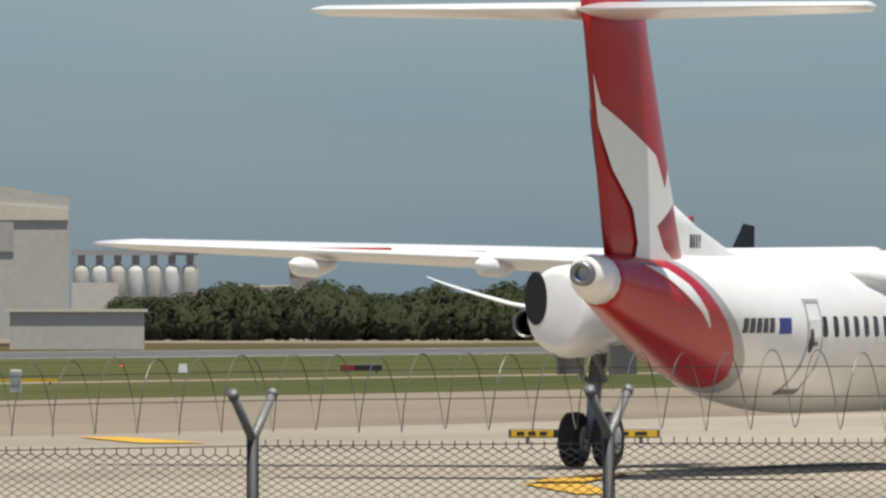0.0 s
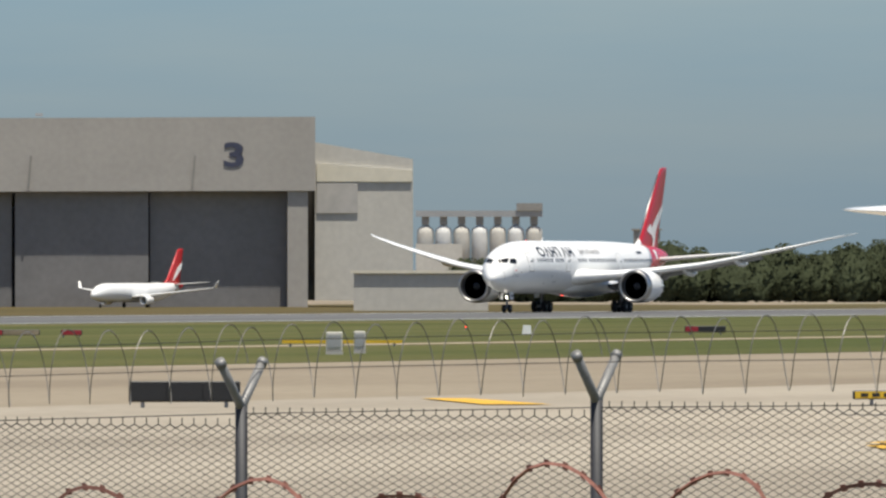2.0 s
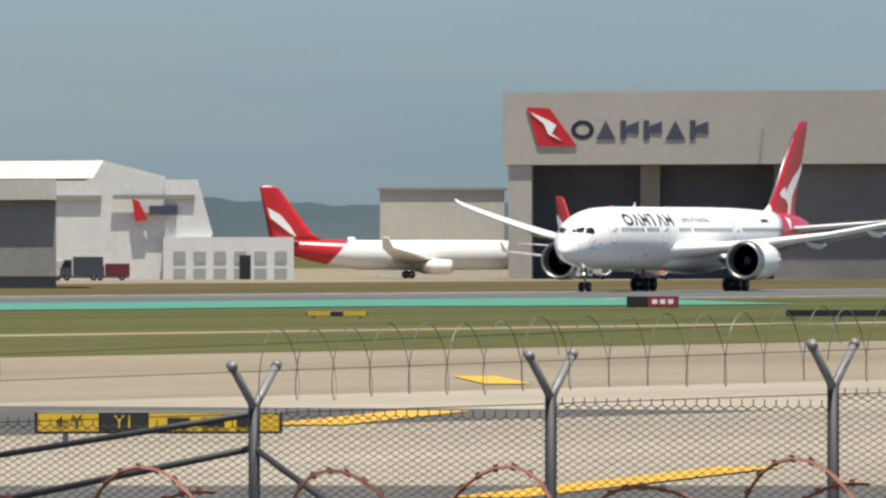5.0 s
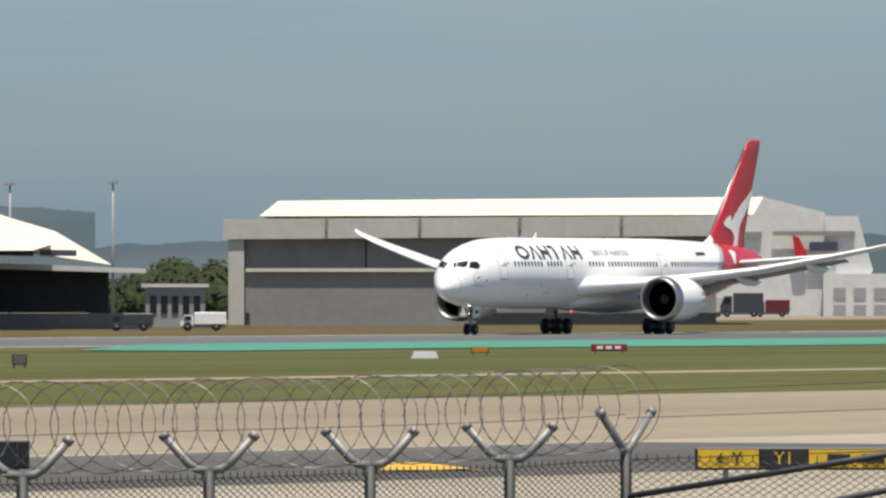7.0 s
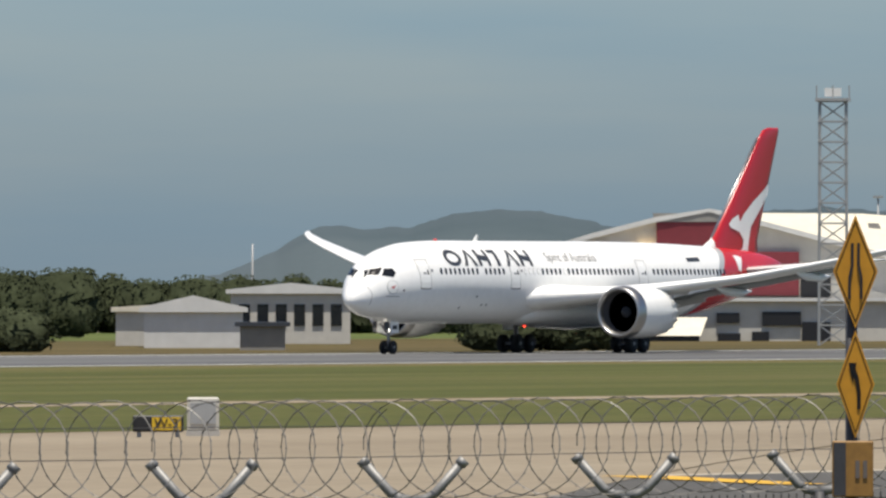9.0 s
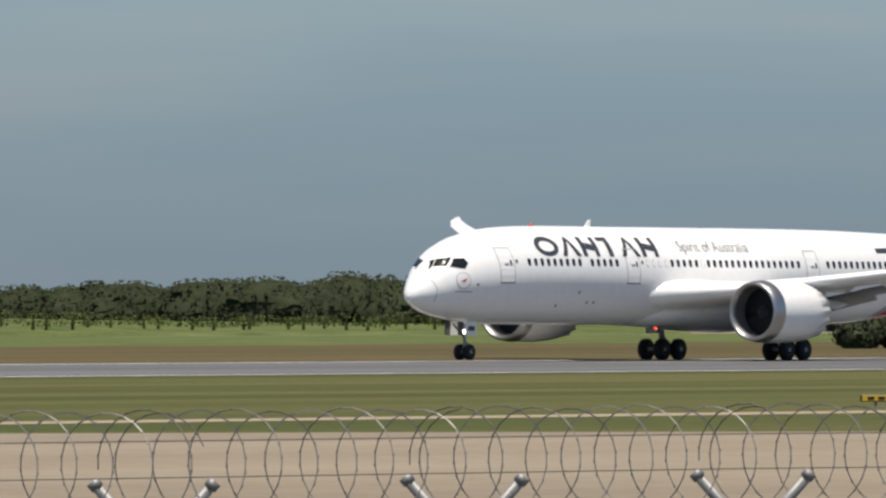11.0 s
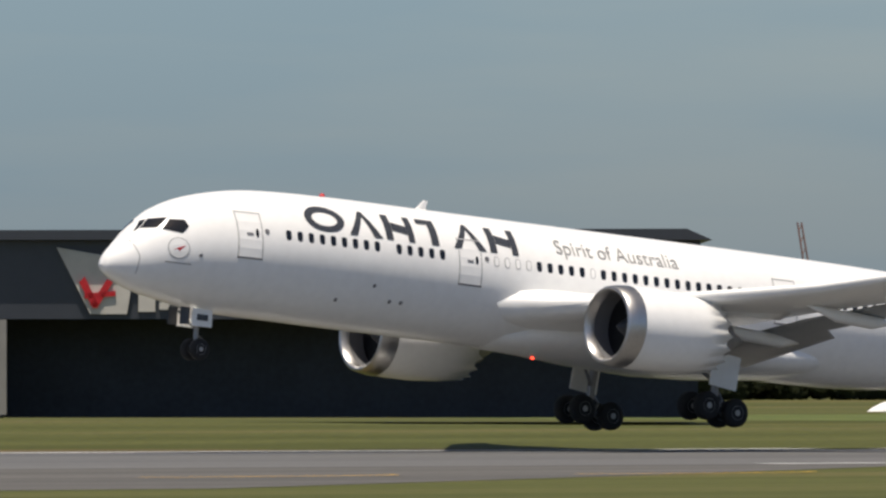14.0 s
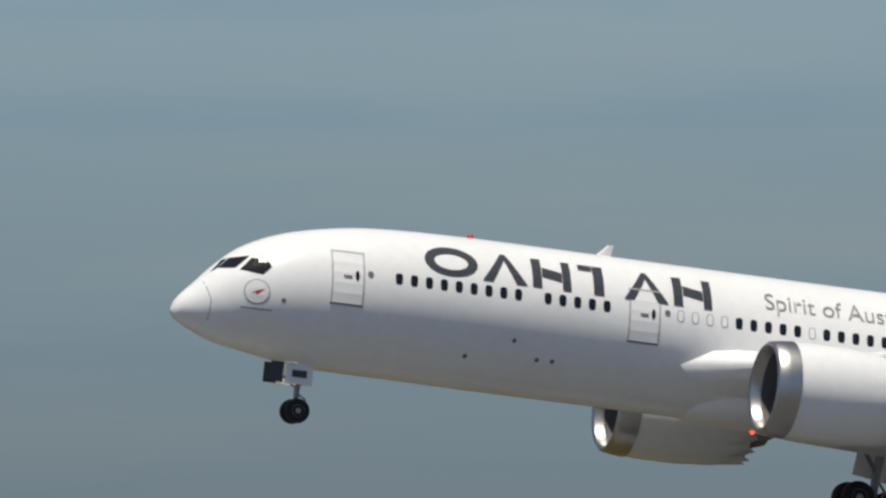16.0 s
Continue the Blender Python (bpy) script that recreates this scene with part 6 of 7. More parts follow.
simple_building("blue_shed", 61.921, 1220, 2.90, 0.08, 3.94, GREYPAINT, "low blue-grey portable shed", WHITEWALL, (5, 1), 5)

# steel lattice tower
tw = facing("radar_tower", 60.450, 1050.0, 0, "grey steel lattice radar tower with head platform", "tower")
TH, TWD = 20.53, 1.19
for sx in (-1, 1):
    for sy in (-1, 1):
        bm = bmesh.new()
        tube(bm, [(sx * TWD, sy * TWD, 0), (sx * TWD * 0.92, sy * TWD * 0.92, TH)], 0.13, 6)
        part("leg", bm, GREYPAINT, tw)
NB = 12
for k in range(NB):
    z0, z1 = TH * k / NB, TH * (k + 1) / NB
    for sy in (-1, 1):
        bm = bmesh.new()
        tube(bm, [(-TWD, sy * TWD, z0), (TWD, sy * TWD, z1)], 0.07, 4)
        tube(bm, [(TWD, sy * TWD, z0), (-TWD, sy * TWD, z1)], 0.07, 4)
        tube(bm, [(-TWD, sy * TWD, z1), (TWD, sy * TWD, z1)], 0.1, 4)
        tube(bm, [(sy * TWD, -TWD, z0), (sy * TWD, TWD, z1)], 0.07, 4)
        tube(bm, [(sy * TWD, -TWD, z1), (sy * TWD, TWD, z1)], 0.1, 4)
        part("bracing", bm, GREYPAINT, tw)
boxed("platform", (-TWD * 1.25, TWD * 1.25, -TWD * 1.25, TWD * 1.25, TH, TH + 0.25), GREYPAINT, tw)
for sx in (-1, 0, 1):
    bm = bmesh.new()
    tube(bm, [(sx * TWD * 1.15, -TWD, TH + 0.2), (sx * TWD * 1.15, -TWD, TH + 1.3)], 0.06, 5)
    part("rail_post", bm, GREYPAINT, tw)
boxed("radar_head", (-0.7, 0.7, -0.3, 0.3, TH + 0.4, TH + 1.1), WHITEWALL, tw)


def lamp_mast(bearing, d, z1, head=True):
    m = facing("lamp_mast", bearing, d, 0, "tall slim grey floodlight mast", "lamp mast", "lamp masts")
    bm = bmesh.new()
    tube(bm, [(0, 0, -0.3), (0, 0, z1)], 0.12, 8, True, [0.2, 0.1])
    part("mast", bm, GREYPAINT, m, smooth=True)
    if head:
        boxed("lamp_head", (-0.6, 0.6, -0.3, 0.3, z1 - 0.1, z1 + 0.2), GREYPAINT, m)


lamp_mast(61.163, 1350.0, 15.00)
lamp_mast(61.635, 1350.0, 15.18)
lamp_mast(60.657, 1500.0, 15.86)
lamp_mast(57.787, 1500.0, 10.26, False)
lamp_mast(38.992, 1300.0, 9.96)

# sheds along the far side
simple_building("white_shed", 57.516, 1000, 3.96, 0.06, 2.87, WHITEWALL, "white metal shed with shallow roof", WHITEWALL, None, 16, 1.0)
simple_building("white_shed", 57.425, 1040, 4.82, 0.96, 2.85, PALEWALL, "pale long shed wall behind trees", CREAM, None, 12, 0.3)
simple_building("flat_shed", 57.961, 1080, 5.18, 0.93, 4.35, PALEWALL, "pale flat-roofed works shed", WHITEWALL, (6, 1), 20, 0.6)
simple_building("dark_kiosk", 57.833, 960, 1.74, 0.37, 1.84, GREYWALL, "small dark-fronted kiosk beside white sheds", CHARCOAL, None, 6)
simple_building("cargo_shed", 55.358, 960, 13.36, -0.24, 3.84, PALEWALL, "long pale cargo shed with shallow roof", CREAM, None, 30, 0.5, 6)
simple_building("cargo_shed", 56.311, 970, 2.63, 1.03, 3.66, WHITEWALL, "white cargo shed bay with bright wall", WHITEWALL, None, 26, 0.3)
simple_building("long_shed", 54.164, 1000, 9.28, -0.71, 3.45, PALEWALL, "long pale airport shed with white canopies", WHITEWALL, None, 26, 0.3, 5)
simple_building("long_shed", 55.253, 1000, 9.73, -0.71, 3.91, PALEWALL, "long pale airport shed with white canopies", WHITEWALL, None, 26, 0.3, 5)
lk = facing("lookout_building", 54.514, 938.0, 0, "blue-grey two-storey lookout building with glazed top", "building")
TEALWALL = material("teal_grey_cladding", (0.13, 0.19, 0.20), 0.6, 0, 0.12, 0.3, fine=1.1)
slab(lk, "base", [(-3.48, -0.50), (3.65, -0.50), (3.65, 2.76), (-3.48, 2.76)], 0, 8, TEALWALL)
slab(lk, "glazed_storey", [(-3.39, 2.80), (2.26, 2.80), (2.26, 3.76), (-3.39, 3.76)], 0.3, 7, GLASS)
slab(lk, "roof", [(-3.65, 3.80), (2.52, 3.80), (2.52, 4.23), (-3.65, 4.23)], -0.5, 8, PALEWALL)
slab(lk, "roof_plant", [(-1.52, 4.28), (1.74, 4.28), (1.74, 4.63), (-1.52, 4.63)], 2, 5, WHITEWALL)
slab(lk, "mullion", [(-1.04, 2.80), (-0.70, 2.80), (-0.70, 3.76), (-1.04, 3.76)], 0.1, 0.28, PALEWALL)
for b, d, hw, z0, z1 in ((54.897, 940, 2.45, 0.67, 1.73), (53.799, 940, 1.96, 1.05, 2.16), (54.035, 940, 0.43, 1.05, 2.16)):
    c = facing("white_canopy", b, d, 0, "white fabric canopy on posts", "canopy", "white canopies")
    boxed("canopy_top", (-hw, hw, 0, 5, z0, z1), WHITEWALL, c, "", 0.05)
    for lx in (-hw * 0.9, hw * 0.9):
        boxed("post", (lx - 0.08, lx + 0.08, 0.2, 0.36, -0.05, z0), GREYPAINT, c)
simple_building("warehouse", 62.781, 1250, 11.31, -1.31, 5.48, GREYWALL, "dull grey warehouse block", CREAM)

# refinery
def stack(bearing, d, z1, r0, r1, label, ledges=5, mat=RUSTSTEEL):
    s = facing("refinery_stack", bearing, d, 0, label, "chimney", "refinery stacks")
    bm = bmesh.new()
    loft(bm, [[(r * math.sin(a * math.tau / 14), r * math.cos(a * math.tau / 14), z) for a in range(14)] for r, z in ((r0, -0.5), (r0, z1 * 0.3), (r1, z1 * 0.8), (r1, z1))])
    bmesh.ops.recalc_face_normals(bm, faces=bm.faces[:])
    part("shaft", bm, mat, s, smooth=True)
    for k in range(ledges):
        z = z1 * (k + 1) / (ledges + 0.3)
        bm = bmesh.new()
        loft(bm, [[(r * math.sin(a * math.tau / 14) + r1 * 0.25, r * math.cos(a * math.tau / 14), z + dz - 0.9) for a in range(14)] for r, dz in ((r1 * 1.05, 0), (r1 * 1.25, 0.2), (r1 * 1.25, 0.8), (r1 * 1.15, 0.9))])
        part("ledge", bm, mat, s)
    bm = bmesh.new()
    tube(bm, [(r1 * 1.5, -r1, 0), (r1 * 1.3, -r1, z1 * 0.97)], 0.25, 5)
    part("ladder", bm, mat, s)


stack(43.937, 2400, 55.42, 0.85, 0.62, "very tall slim dark refinery flare stack", 9)
stack(43.758, 2400, 29.35, 0.95, 0.62, "slim dark refinery stack", 2)
stack(43.273, 2400, 26.20, 1.1, 0.9, "dark refinery column with platforms", 4)
stack(43.032, 2400, 27.61, 2.4, 2.0, "broad rusty refinery column with platforms", 6)
stack(45.965, 2400, 25.22, 0.9, 0.8, "slim dark vent stack", 1)
stack(41.539, 2400, 47.16, 2.2, 1.4, "tall dark banded refinery stack", 8)
stack(41.798, 2400, 31.19, 2.4, 1.9, "rusty refinery column with pipework", 6)
stack(41.894, 2400, 17.62, 2.6, 1.4, "short rusty refinery column with platforms", 4)
stack(44.381, 2300, 22.69, 1.3, 1.3, "plain pale concrete stack", 0, CONCRETE_TANK)
for k, (b, d, hw, z0, z1) in enumerate(((42.068, 2380, 4.31, 7.28, 17.72), (41.524, 2380, 2.96, 7.28, 16.22), (41.771, 2390, 6.22, 7.29, 13.24))):
    fr = facing("process_frame", b, d, 0, "rusty open process steelwork with pipes", "refinery plant", "process frames")
    nx = 4
    for i in range(nx + 1):
        x = -hw + 2 * hw * i / nx
        boxed("column", (x - 0.25, x + 0.25, -0.25, 0.25, 0, z1 * (0.8 + 0.2 * ((i * 7 + k) % 3) / 2)), RUSTSTEEL, fr)
    for j in range(1, 6):
        z = z1 * j / 6
        boxed("deck", (-hw, hw, -1.5, 1.5, z - 0.2, z + 0.2), RUSTSTEEL, fr)
        boxed("vessel", (-hw + hw * 0.3 * j, -hw + hw * 0.3 * j + 1.8, -1, 1, z + 0.2, z + 2.2), CONCRETE_TANK if j % 2 else RUSTSTEEL, fr, "", 0.3)


def tank(bearing, d, hw, z0, z1, label):
    t = facing("storage_tank", bearing, d, 0, label, "tank", "storage tanks")
    bm = bmesh.new()
    loft(bm, [[(r * math.sin(a * math.tau / 36), hw + r * math.cos(a * math.tau / 36), z) for a in range(36)] for r, z in ((hw, 0), (hw, z1 - 0.6), (hw * 1.02, z1 - 0.5), (hw * 1.02, z1), (hw * 0.5, z1 + 0.6))])
    bmesh.ops.recalc_face_normals(bm, faces=bm.faces[:])
    part("shell", bm, CONCRETE_TANK, t)
    for k in range(9):
        a = (k / 8 - 0.5) * 2.4
        bm = bmesh.new()
        tube(bm, [(hw * 1.01 * math.sin(a), hw - hw * 1.01 * math.cos(a), 0), (hw * 1.01 * math.sin(a), hw - hw * 1.01 * math.cos(a), z1)], 0.12, 4)
        part("seam", bm, GREYPAINT, t)
    boxed("roof_fitting", (-0.8, 0.8, hw - 1, hw + 1, z1 + 0.5, z1 + 2.2), GREYPAINT, t)


tank(44.804, 2200, 4.63, 5.47, 20.91, "large pale grey storage tank")
tank(45.113, 2200, 7.22, 5.47, 21.50, "very large pale grey storage tank")
tank(44.570, 2100, 3.80, 5.43, 13.51, "smaller grey storage tank with roof rail")
pl = facing("pipeline", 44.082, 1700.0, 0, "long pale elevated pipeline above the reeds", "pipeline")
for k, (za, r) in enumerate(((4.33, 0.75), (3.17, 0.5))):
    bm = bmesh.new()
    tube(bm, [(-110, -k, za), (-30, -k, za + 0.3), (80, -k, za)], r, 10)
    part("pipe", bm, WHITEWALL, pl, smooth=True)
for k in range(14):
    boxed("trestle", (-105 + 13 * k, -104.2 + 13 * k, -1.5, 1.5, -0.3, 3.17), CONCRETE_TANK, pl)
simple_building("low_works", 43.836, 1650, 4.11, 0.00, 2.77, PALEWALL, "low pale works building by the pipeline", CREAM, (4, 1), 8)
simple_building("low_works", 43.304, 1650, 7.47, 0.38, 2.47, WHITEWALL, "low white works wall by the pipeline", CREAM, None, 8)
mt = facing("phone_mast", 41.347, 1500.0, 0, "grey mobile phone mast with panel antennas", "mast", "phone masts")
bm = bmesh.new()
tube(bm, [(0, 0, -0.3), (0, 0, 23.36)], 0.3, 8)
part("pole", bm, GREYPAINT, mt)
for zt, xs in ((20.98, (-2.1, -1.1, 0.55, 1.7)), (17.6, (-1.7, -0.6, 0.5, 1.4))):
    boxed("headframe", (-2.2, 2.3, -0.25, 0.25, zt + 0.7, zt + 0.95), GREYWALL, mt)
    for x in xs:
        boxed("antenna", (x, x + 0.55, -0.6, -0.26, zt, zt + 2.2), GREYWALL, mt)
mt2 = copy_thing(mt, pose(*spot(24.013, 1300.0, -9.0), 0, 0, -24.013))

# white hangar with a dark front
wh = facing("white_hangar", 39.791, 820.0, 0, "white-roofed hangar with pale walls and dark open front", "hangar")
slab(wh, "side_wall", [(-14.84, 0.60), (1.93, 0.60), (1.93, 4.01), (-14.84, 3.86)], 0, 2, GREYPAINT)
pitched(wh, "roof", [(-14.92, 3.79), (2.08, 4.05), (5.75, 5.79), (10.39, 7.87), (12.80, 8.50), (-0.74, 8.24), (-5.94, 7.94)], 0.3, 30, WHITEWALL)
slab(wh, "front_gable", [(1.97, 0.60), (22.64, 0.60), (22.64, 3.86), (18.55, 6.27), (15.59, 7.87), (12.80, 8.46), (10.39, 7.87), (5.75, 5.79), (1.97, 4.16)], 0.5, 25, PALEWALL)
# the open front is a dark sheet, its shade is in the colour
slab(wh, "open_front_shade", [(4.45, 0.63), (20.63, 0.63), (20.63, 4.38), (4.45, 4.38)], 0.1, 0.48, INTERIOR)
slab(wh, "gable_trim", [(1.97, 4.16), (5.75, 5.79), (10.39, 7.87), (12.80, 8.46), (15.59, 7.87), (18.55, 6.27), (22.64, 3.86), (22.64, 4.04), (18.55, 6.45), (15.59, 8.05), (12.80, 8.64), (10.39, 8.05), (5.75, 5.97), (1.97, 4.34)], 0.2, 0.49, RUSTSTEEL)
slab(wh, "gable_vent", [(11.43, 4.79), (13.66, 4.79), (13.66, 7.27), (11.43, 7.27)], 0.2, 0.48, DARK)
seams(wh, (-14.84, 0.60), (1.93, 3.86), 7, GREYWALL)
for o in ([(-5.75, 0.60), (-0.30, 0.60), (-0.30, 0.97), (-5.75, 0.97)],):
    slab(wh, "low_bench", o, -1.2, -0.2, WHITEWALL)

# dark hangar with a tilted panel
dh = facing("dark_hangar", 35.064, 800.0, 0, "black-fronted hangar with dark flat roof", "hangar")
slab(dh, "roof", [(-26.43, 11.88), (23.90, 11.88), (22.27, 12.60), (-26.43, 12.49)], -1, 30, CHARCOAL)
slab(dh, "fascia", [(-26.43, 6.81), (23.17, 6.81), (23.17, 11.84), (-26.43, 11.84)], 0, 2, CHARCOAL)
# dark sheet behind the fascia gives the shade of the hangar's depth
slab(dh, "open_front_shade", [(-21.43, 0.47), (23.17, 0.47), (23.17, 6.77), (-21.43, 6.77)], 6, 7, INTERIOR)
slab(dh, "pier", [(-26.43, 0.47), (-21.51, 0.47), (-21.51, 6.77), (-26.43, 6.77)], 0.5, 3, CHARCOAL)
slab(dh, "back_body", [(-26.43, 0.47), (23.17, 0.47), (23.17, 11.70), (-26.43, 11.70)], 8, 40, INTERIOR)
slab(dh, "mark_panel", [(-18.10, 11.41), (-13.03, 10.54), (-13.58, 7.13), (-15.93, 7.13)], -0.3, -0.02, PALEWALL)
for o in ([(-16.65, 9.16), (-16.29, 9.52), (-15.39, 7.71), (-15.75, 7.50)], [(-15.93, 7.71), (-15.50, 7.50), (-14.48, 9.16), (-14.84, 9.38)], [(-16.29, 8.44), (-14.30, 8.62), (-14.30, 8.29), (-16.29, 8.11)]):
    slab(dh, "mark_stroke", o, -0.45, -0.31, RED)
for o in ([(-12.85, 7.28), (-11.77, 7.28), (-11.77, 8.44), (-12.85, 8.44)], [(-11.51, 7.42), (-10.86, 7.42), (-10.86, 7.89), (-11.51, 7.89)]):
    slab(dh, "mark_block", o, -0.3, -0.02, PALEWALL)
slab(dh, "lattice_pier", [(-22.99, 0.69), (-21.25, 0.69), (-21.25, 6.77), (-22.99, 6.77)], -2, -1, GREYWALL)
slab(dh, "side_wall", [(-38.99, 0.62), (-22.99, 0.62), (-22.99, 6.66), (-25.52, 9.74), (-38.99, 10.54)], -1, 20, PALEWALL)
slab(dh, "eave", [(-40.37, 10.10), (-33.85, 9.02), (-34.58, 9.56), (-38.92, 10.61)], -2, 10, GREYWALL)

# small charter hangar
ah = facing("charter_hangar", 32.072, 760.0, 0, "low white hangar with dark open door", "hangar")
slab(ah, "gable", [(-3.27, 0.43), (11.63, 0.43), (11.63, 4.39), (3.78, 5.18), (-3.27, 4.84)], 0, 3, WHITEWALL)
# doorway's inner shade drawn as a near-black sheet on the gable
slab(ah, "open_front_shade", [(-3.10, 0.50), (10.94, 0.50), (10.94, 3.80), (-3.10, 3.80)], -0.4, -0.02, INTERIOR)
slab(ah, "mark_bar", [(0.34, 4.08), (4.13, 4.08), (4.13, 4.70), (0.34, 4.70)], -0.5, -0.05, NAVY)
slab(ah, "wing", [(-17.54, 0.43), (-3.30, 0.43), (-3.30, 4.63), (-17.54, 3.94)], 0.5, 20, WHITEWALL)
pitched(ah, "roof", [(-17.89, 3.94), (-3.30, 4.66), (3.78, 5.21), (1.72, 5.66), (-9.97, 5.32), (-17.89, 4.90)], -0.6, 20, WHITEWALL)
for o in ([(-9.84, 1.29), (-7.09, 1.29), (-7.09, 3.67), (-9.84, 3.67)], [(-6.67, 1.29), (-3.58, 1.29), (-3.58, 3.67), (-6.67, 3.67)]):
    slab(ah, "roller_door", o, 0.2, 0.48, GREYPAINT)
slab(ah, "awning", [(-15.65, 3.36), (-12.55, 3.36), (-12.55, 3.67), (-15.65, 3.67)], -2, 0.45, CREAM)
slab(ah, "shopfront", [(-16.51, 2.08), (-11.69, 2.08), (-11.69, 3.25), (-16.51, 3.25)], 0.2, 0.48, DARK)

# office block and open hangar
ob = facing("office_block", 28.421, 740.0, 0, "pale two-storey office block joined to a hangar", "building")
slab(ob, "wall", [(-14.40, -0.70), (5.93, -0.70), (5.93, 6.40), (-14.40, 6.40)], 0, 25, WHITEWALL)
slab(ob, "roof", [(-14.74, 6.40), (6.03, 6.40), (6.03, 7.07), (-4.69, 7.00), (-14.74, 6.67)], -0.8, 25, PALEWALL)
openings(ob, "window", (-12.73, 3.49), (-1.84, 6.00), 6, 1, GLASS, -0.15, 0.7)
openings(ob, "window", (-12.73, -0.03), (2.01, 2.65), 8, 1, GLASS, -0.15, 0.85)
slab(ob, "sign_board", [(-1.61, 3.15), (2.01, 3.15), (2.01, 4.59), (-1.61, 4.59)], -0.5, -0.02, WHITE)
openings(ob, "small_window", (3.18, 3.49), (5.19, 4.16), 2, 1, GLASS, -0.15, 0.6)
slab(ob, "hangar_frame", [(5.96, 6.00), (24.2, 5.5), (24.2, 7.3), (17.08, 8.0), (5.96, 7.34)], 0.5, 25, GREYWALL)
slab(ob, "hangar_shade", [(5.96, -0.70), (24.11, -0.70), (24.11, 5.9), (17.08, 6.4), (5.96, 6.2)], 8, 9, INTERIOR)
slab(ob, "hangar_wing", [(23.1, 0.47), (24.2, 0.47), (24.2, 5.48), (23.1, 5.48)], 0.6, 20, PALEWALL)
for o in ([(8.51, 3.55), (8.91, 3.55), (8.91, 3.69), (8.51, 3.69)], [(15.20, 3.72), (15.61, 3.72), (15.61, 3.86), (15.20, 3.86)], [(21.84, 3.89), (22.30, 3.89), (22.30, 4.02), (21.84, 4.02)]):
    slab(ob, "strip_lamp", o, 7.7, 7.95, HLAMP)

# big curved-roof hangar
bh = facing("curved_hangar", 26.888, 720.0, 0, "broad grey hangar with curved roof and panelled doors", "hangar")
slab(bh, "front", [(-14.99, -2.42), (15.64, -2.42), (15.64, 4.75), (9.78, 6.32), (5.87, 6.97), (0.00, 7.13), (-4.56, 6.77), (-9.12, 5.73), (-12.06, 4.59), (-14.99, 3.78)], 0, 3, PALEWALL)
pitched(bh, "roof", [(-26.72, 3.78), (-14.99, 3.81), (-12.06, 4.66), (-9.12, 5.80), (-4.56, 6.84), (0.00, 7.23), (-4.56, 7.23), (-9.78, 6.97), (-19.55, 6.55), (-26.72, 5.57)], 3.05, 40, CONCRETE_TANK)
slab(bh, "side_wall", [(-26.72, -2.42), (-15.02, -2.42), (-15.02, 3.74), (-26.72, 3.74)], 1.5, 30, PALEWALL)
slab(bh, "door_recess", [(-14.27, -2.42), (15.51, -2.42), (15.51, 3.25), (-14.27, 2.80)], -0.3, -0.02, GREYWALL)
for k in range(12):
    a, b = (-14.17, -2.25), (15.41, 2.64)
    w = (b[0] - a[0]) / 12
    boxed("door_leaf", (a[0] + w * k + 0.06, a[0] + w * (k + 1) - 0.06, -0.55, -0.32, a[1], b[1] + 0.02 * k), GREYPAINT, bh)
slab(bh, "gable_vent", [(-0.07, 3.97), (1.47, 3.97), (1.47, 4.98), (-0.07, 4.98)], -0.2, -0.02, GREYWALL)
slab(bh, "dark_bay", [(-19.36, -2.42), (-15.05, -2.42), (-15.05, 3.71), (-19.36, 3.71)], 1.1, 1.45, GREYWALL)
slab(bh, "shed_roof", [(-6.58, 1.30), (-1.96, 1.30), (0.49, 1.89), (-5.21, 1.76)], -9, -3, WHITEWALL)
slab(bh, "shed_wall", [(-6.19, -2.42), (-1.96, -2.42), (-1.96, 1.27), (-6.19, 1.27)], -8.5, -3.2, PALEWALL)
simple_building("gabled_store", 23.744, 700, 10.85, -1.72, 4.05, PALEWALL, "pale gabled store with a dark name board", CREAM, None, 25, 0.8)
nb = facing("name_board", 24.205, 699.0, 0, "dark name board with plain light bars", "sign")
slab(nb, "board", [(-2.37, 2.85), (2.44, 2.85), (2.44, 4.24), (-2.37, 4.24)], -0.4, -0.05, BLACK)
slab(nb, "text_bar", [(-0.76, 3.42), (1.96, 3.42), (1.96, 3.92), (-0.76, 3.92)], -0.5, -0.41, PALEWALL)
slab(nb, "board_post", [(-0.32, -1.71), (0.06, -1.71), (0.06, 2.82), (-0.32, 2.82)], -0.4, -0.2, GREYPAINT)


# ---- cranes ----
def crane(bearing, d, ztop, lean, label):
    c = facing("lattice_crane", bearing, d, 0, label, "crane", "cranes")
    for k, (x0, x1, z0, z1) in enumerate(((0, lean, 0, ztop), )):
        bm = bmesh.new()
        n = 14
        for s in (-0.5, 0.5):
            tube(bm, [(x0 + s, 0, z0), (x1 + s * 0.6, 0, z1)], 0.16, 5)
        for i in range(n):
            a, b = i / n, (i + 1) / n
            tube(bm, [(x0 + (x1 - x0) * a - 0.5, 0, z0 + (z1 - z0) * a), (x0 + (x1 - x0) * b + 0.4, 0, z0 + (z1 - z0) * b)], 0.1, 4)
        part("jib", bm, CRANE, c)
    boxed("cab", (-1.2, 1.6, -1, 1, 0, 3), CRANE, c)


crane(37.958, 1900.0, 30.02, -6.5, "tall red and grey lattice crane jib")
crane(37.893, 1950.0, 31.57, -7.0, "tall red lattice crane jib")
crane(37.297, 1900.0, 24.69, -4.0, "slim grey lattice crane jib")
tc = facing("tower_crane", 31.514, 1500.0, 0, "tower crane with long horizontal jib", "crane", "cranes")
bm = bmesh.new()
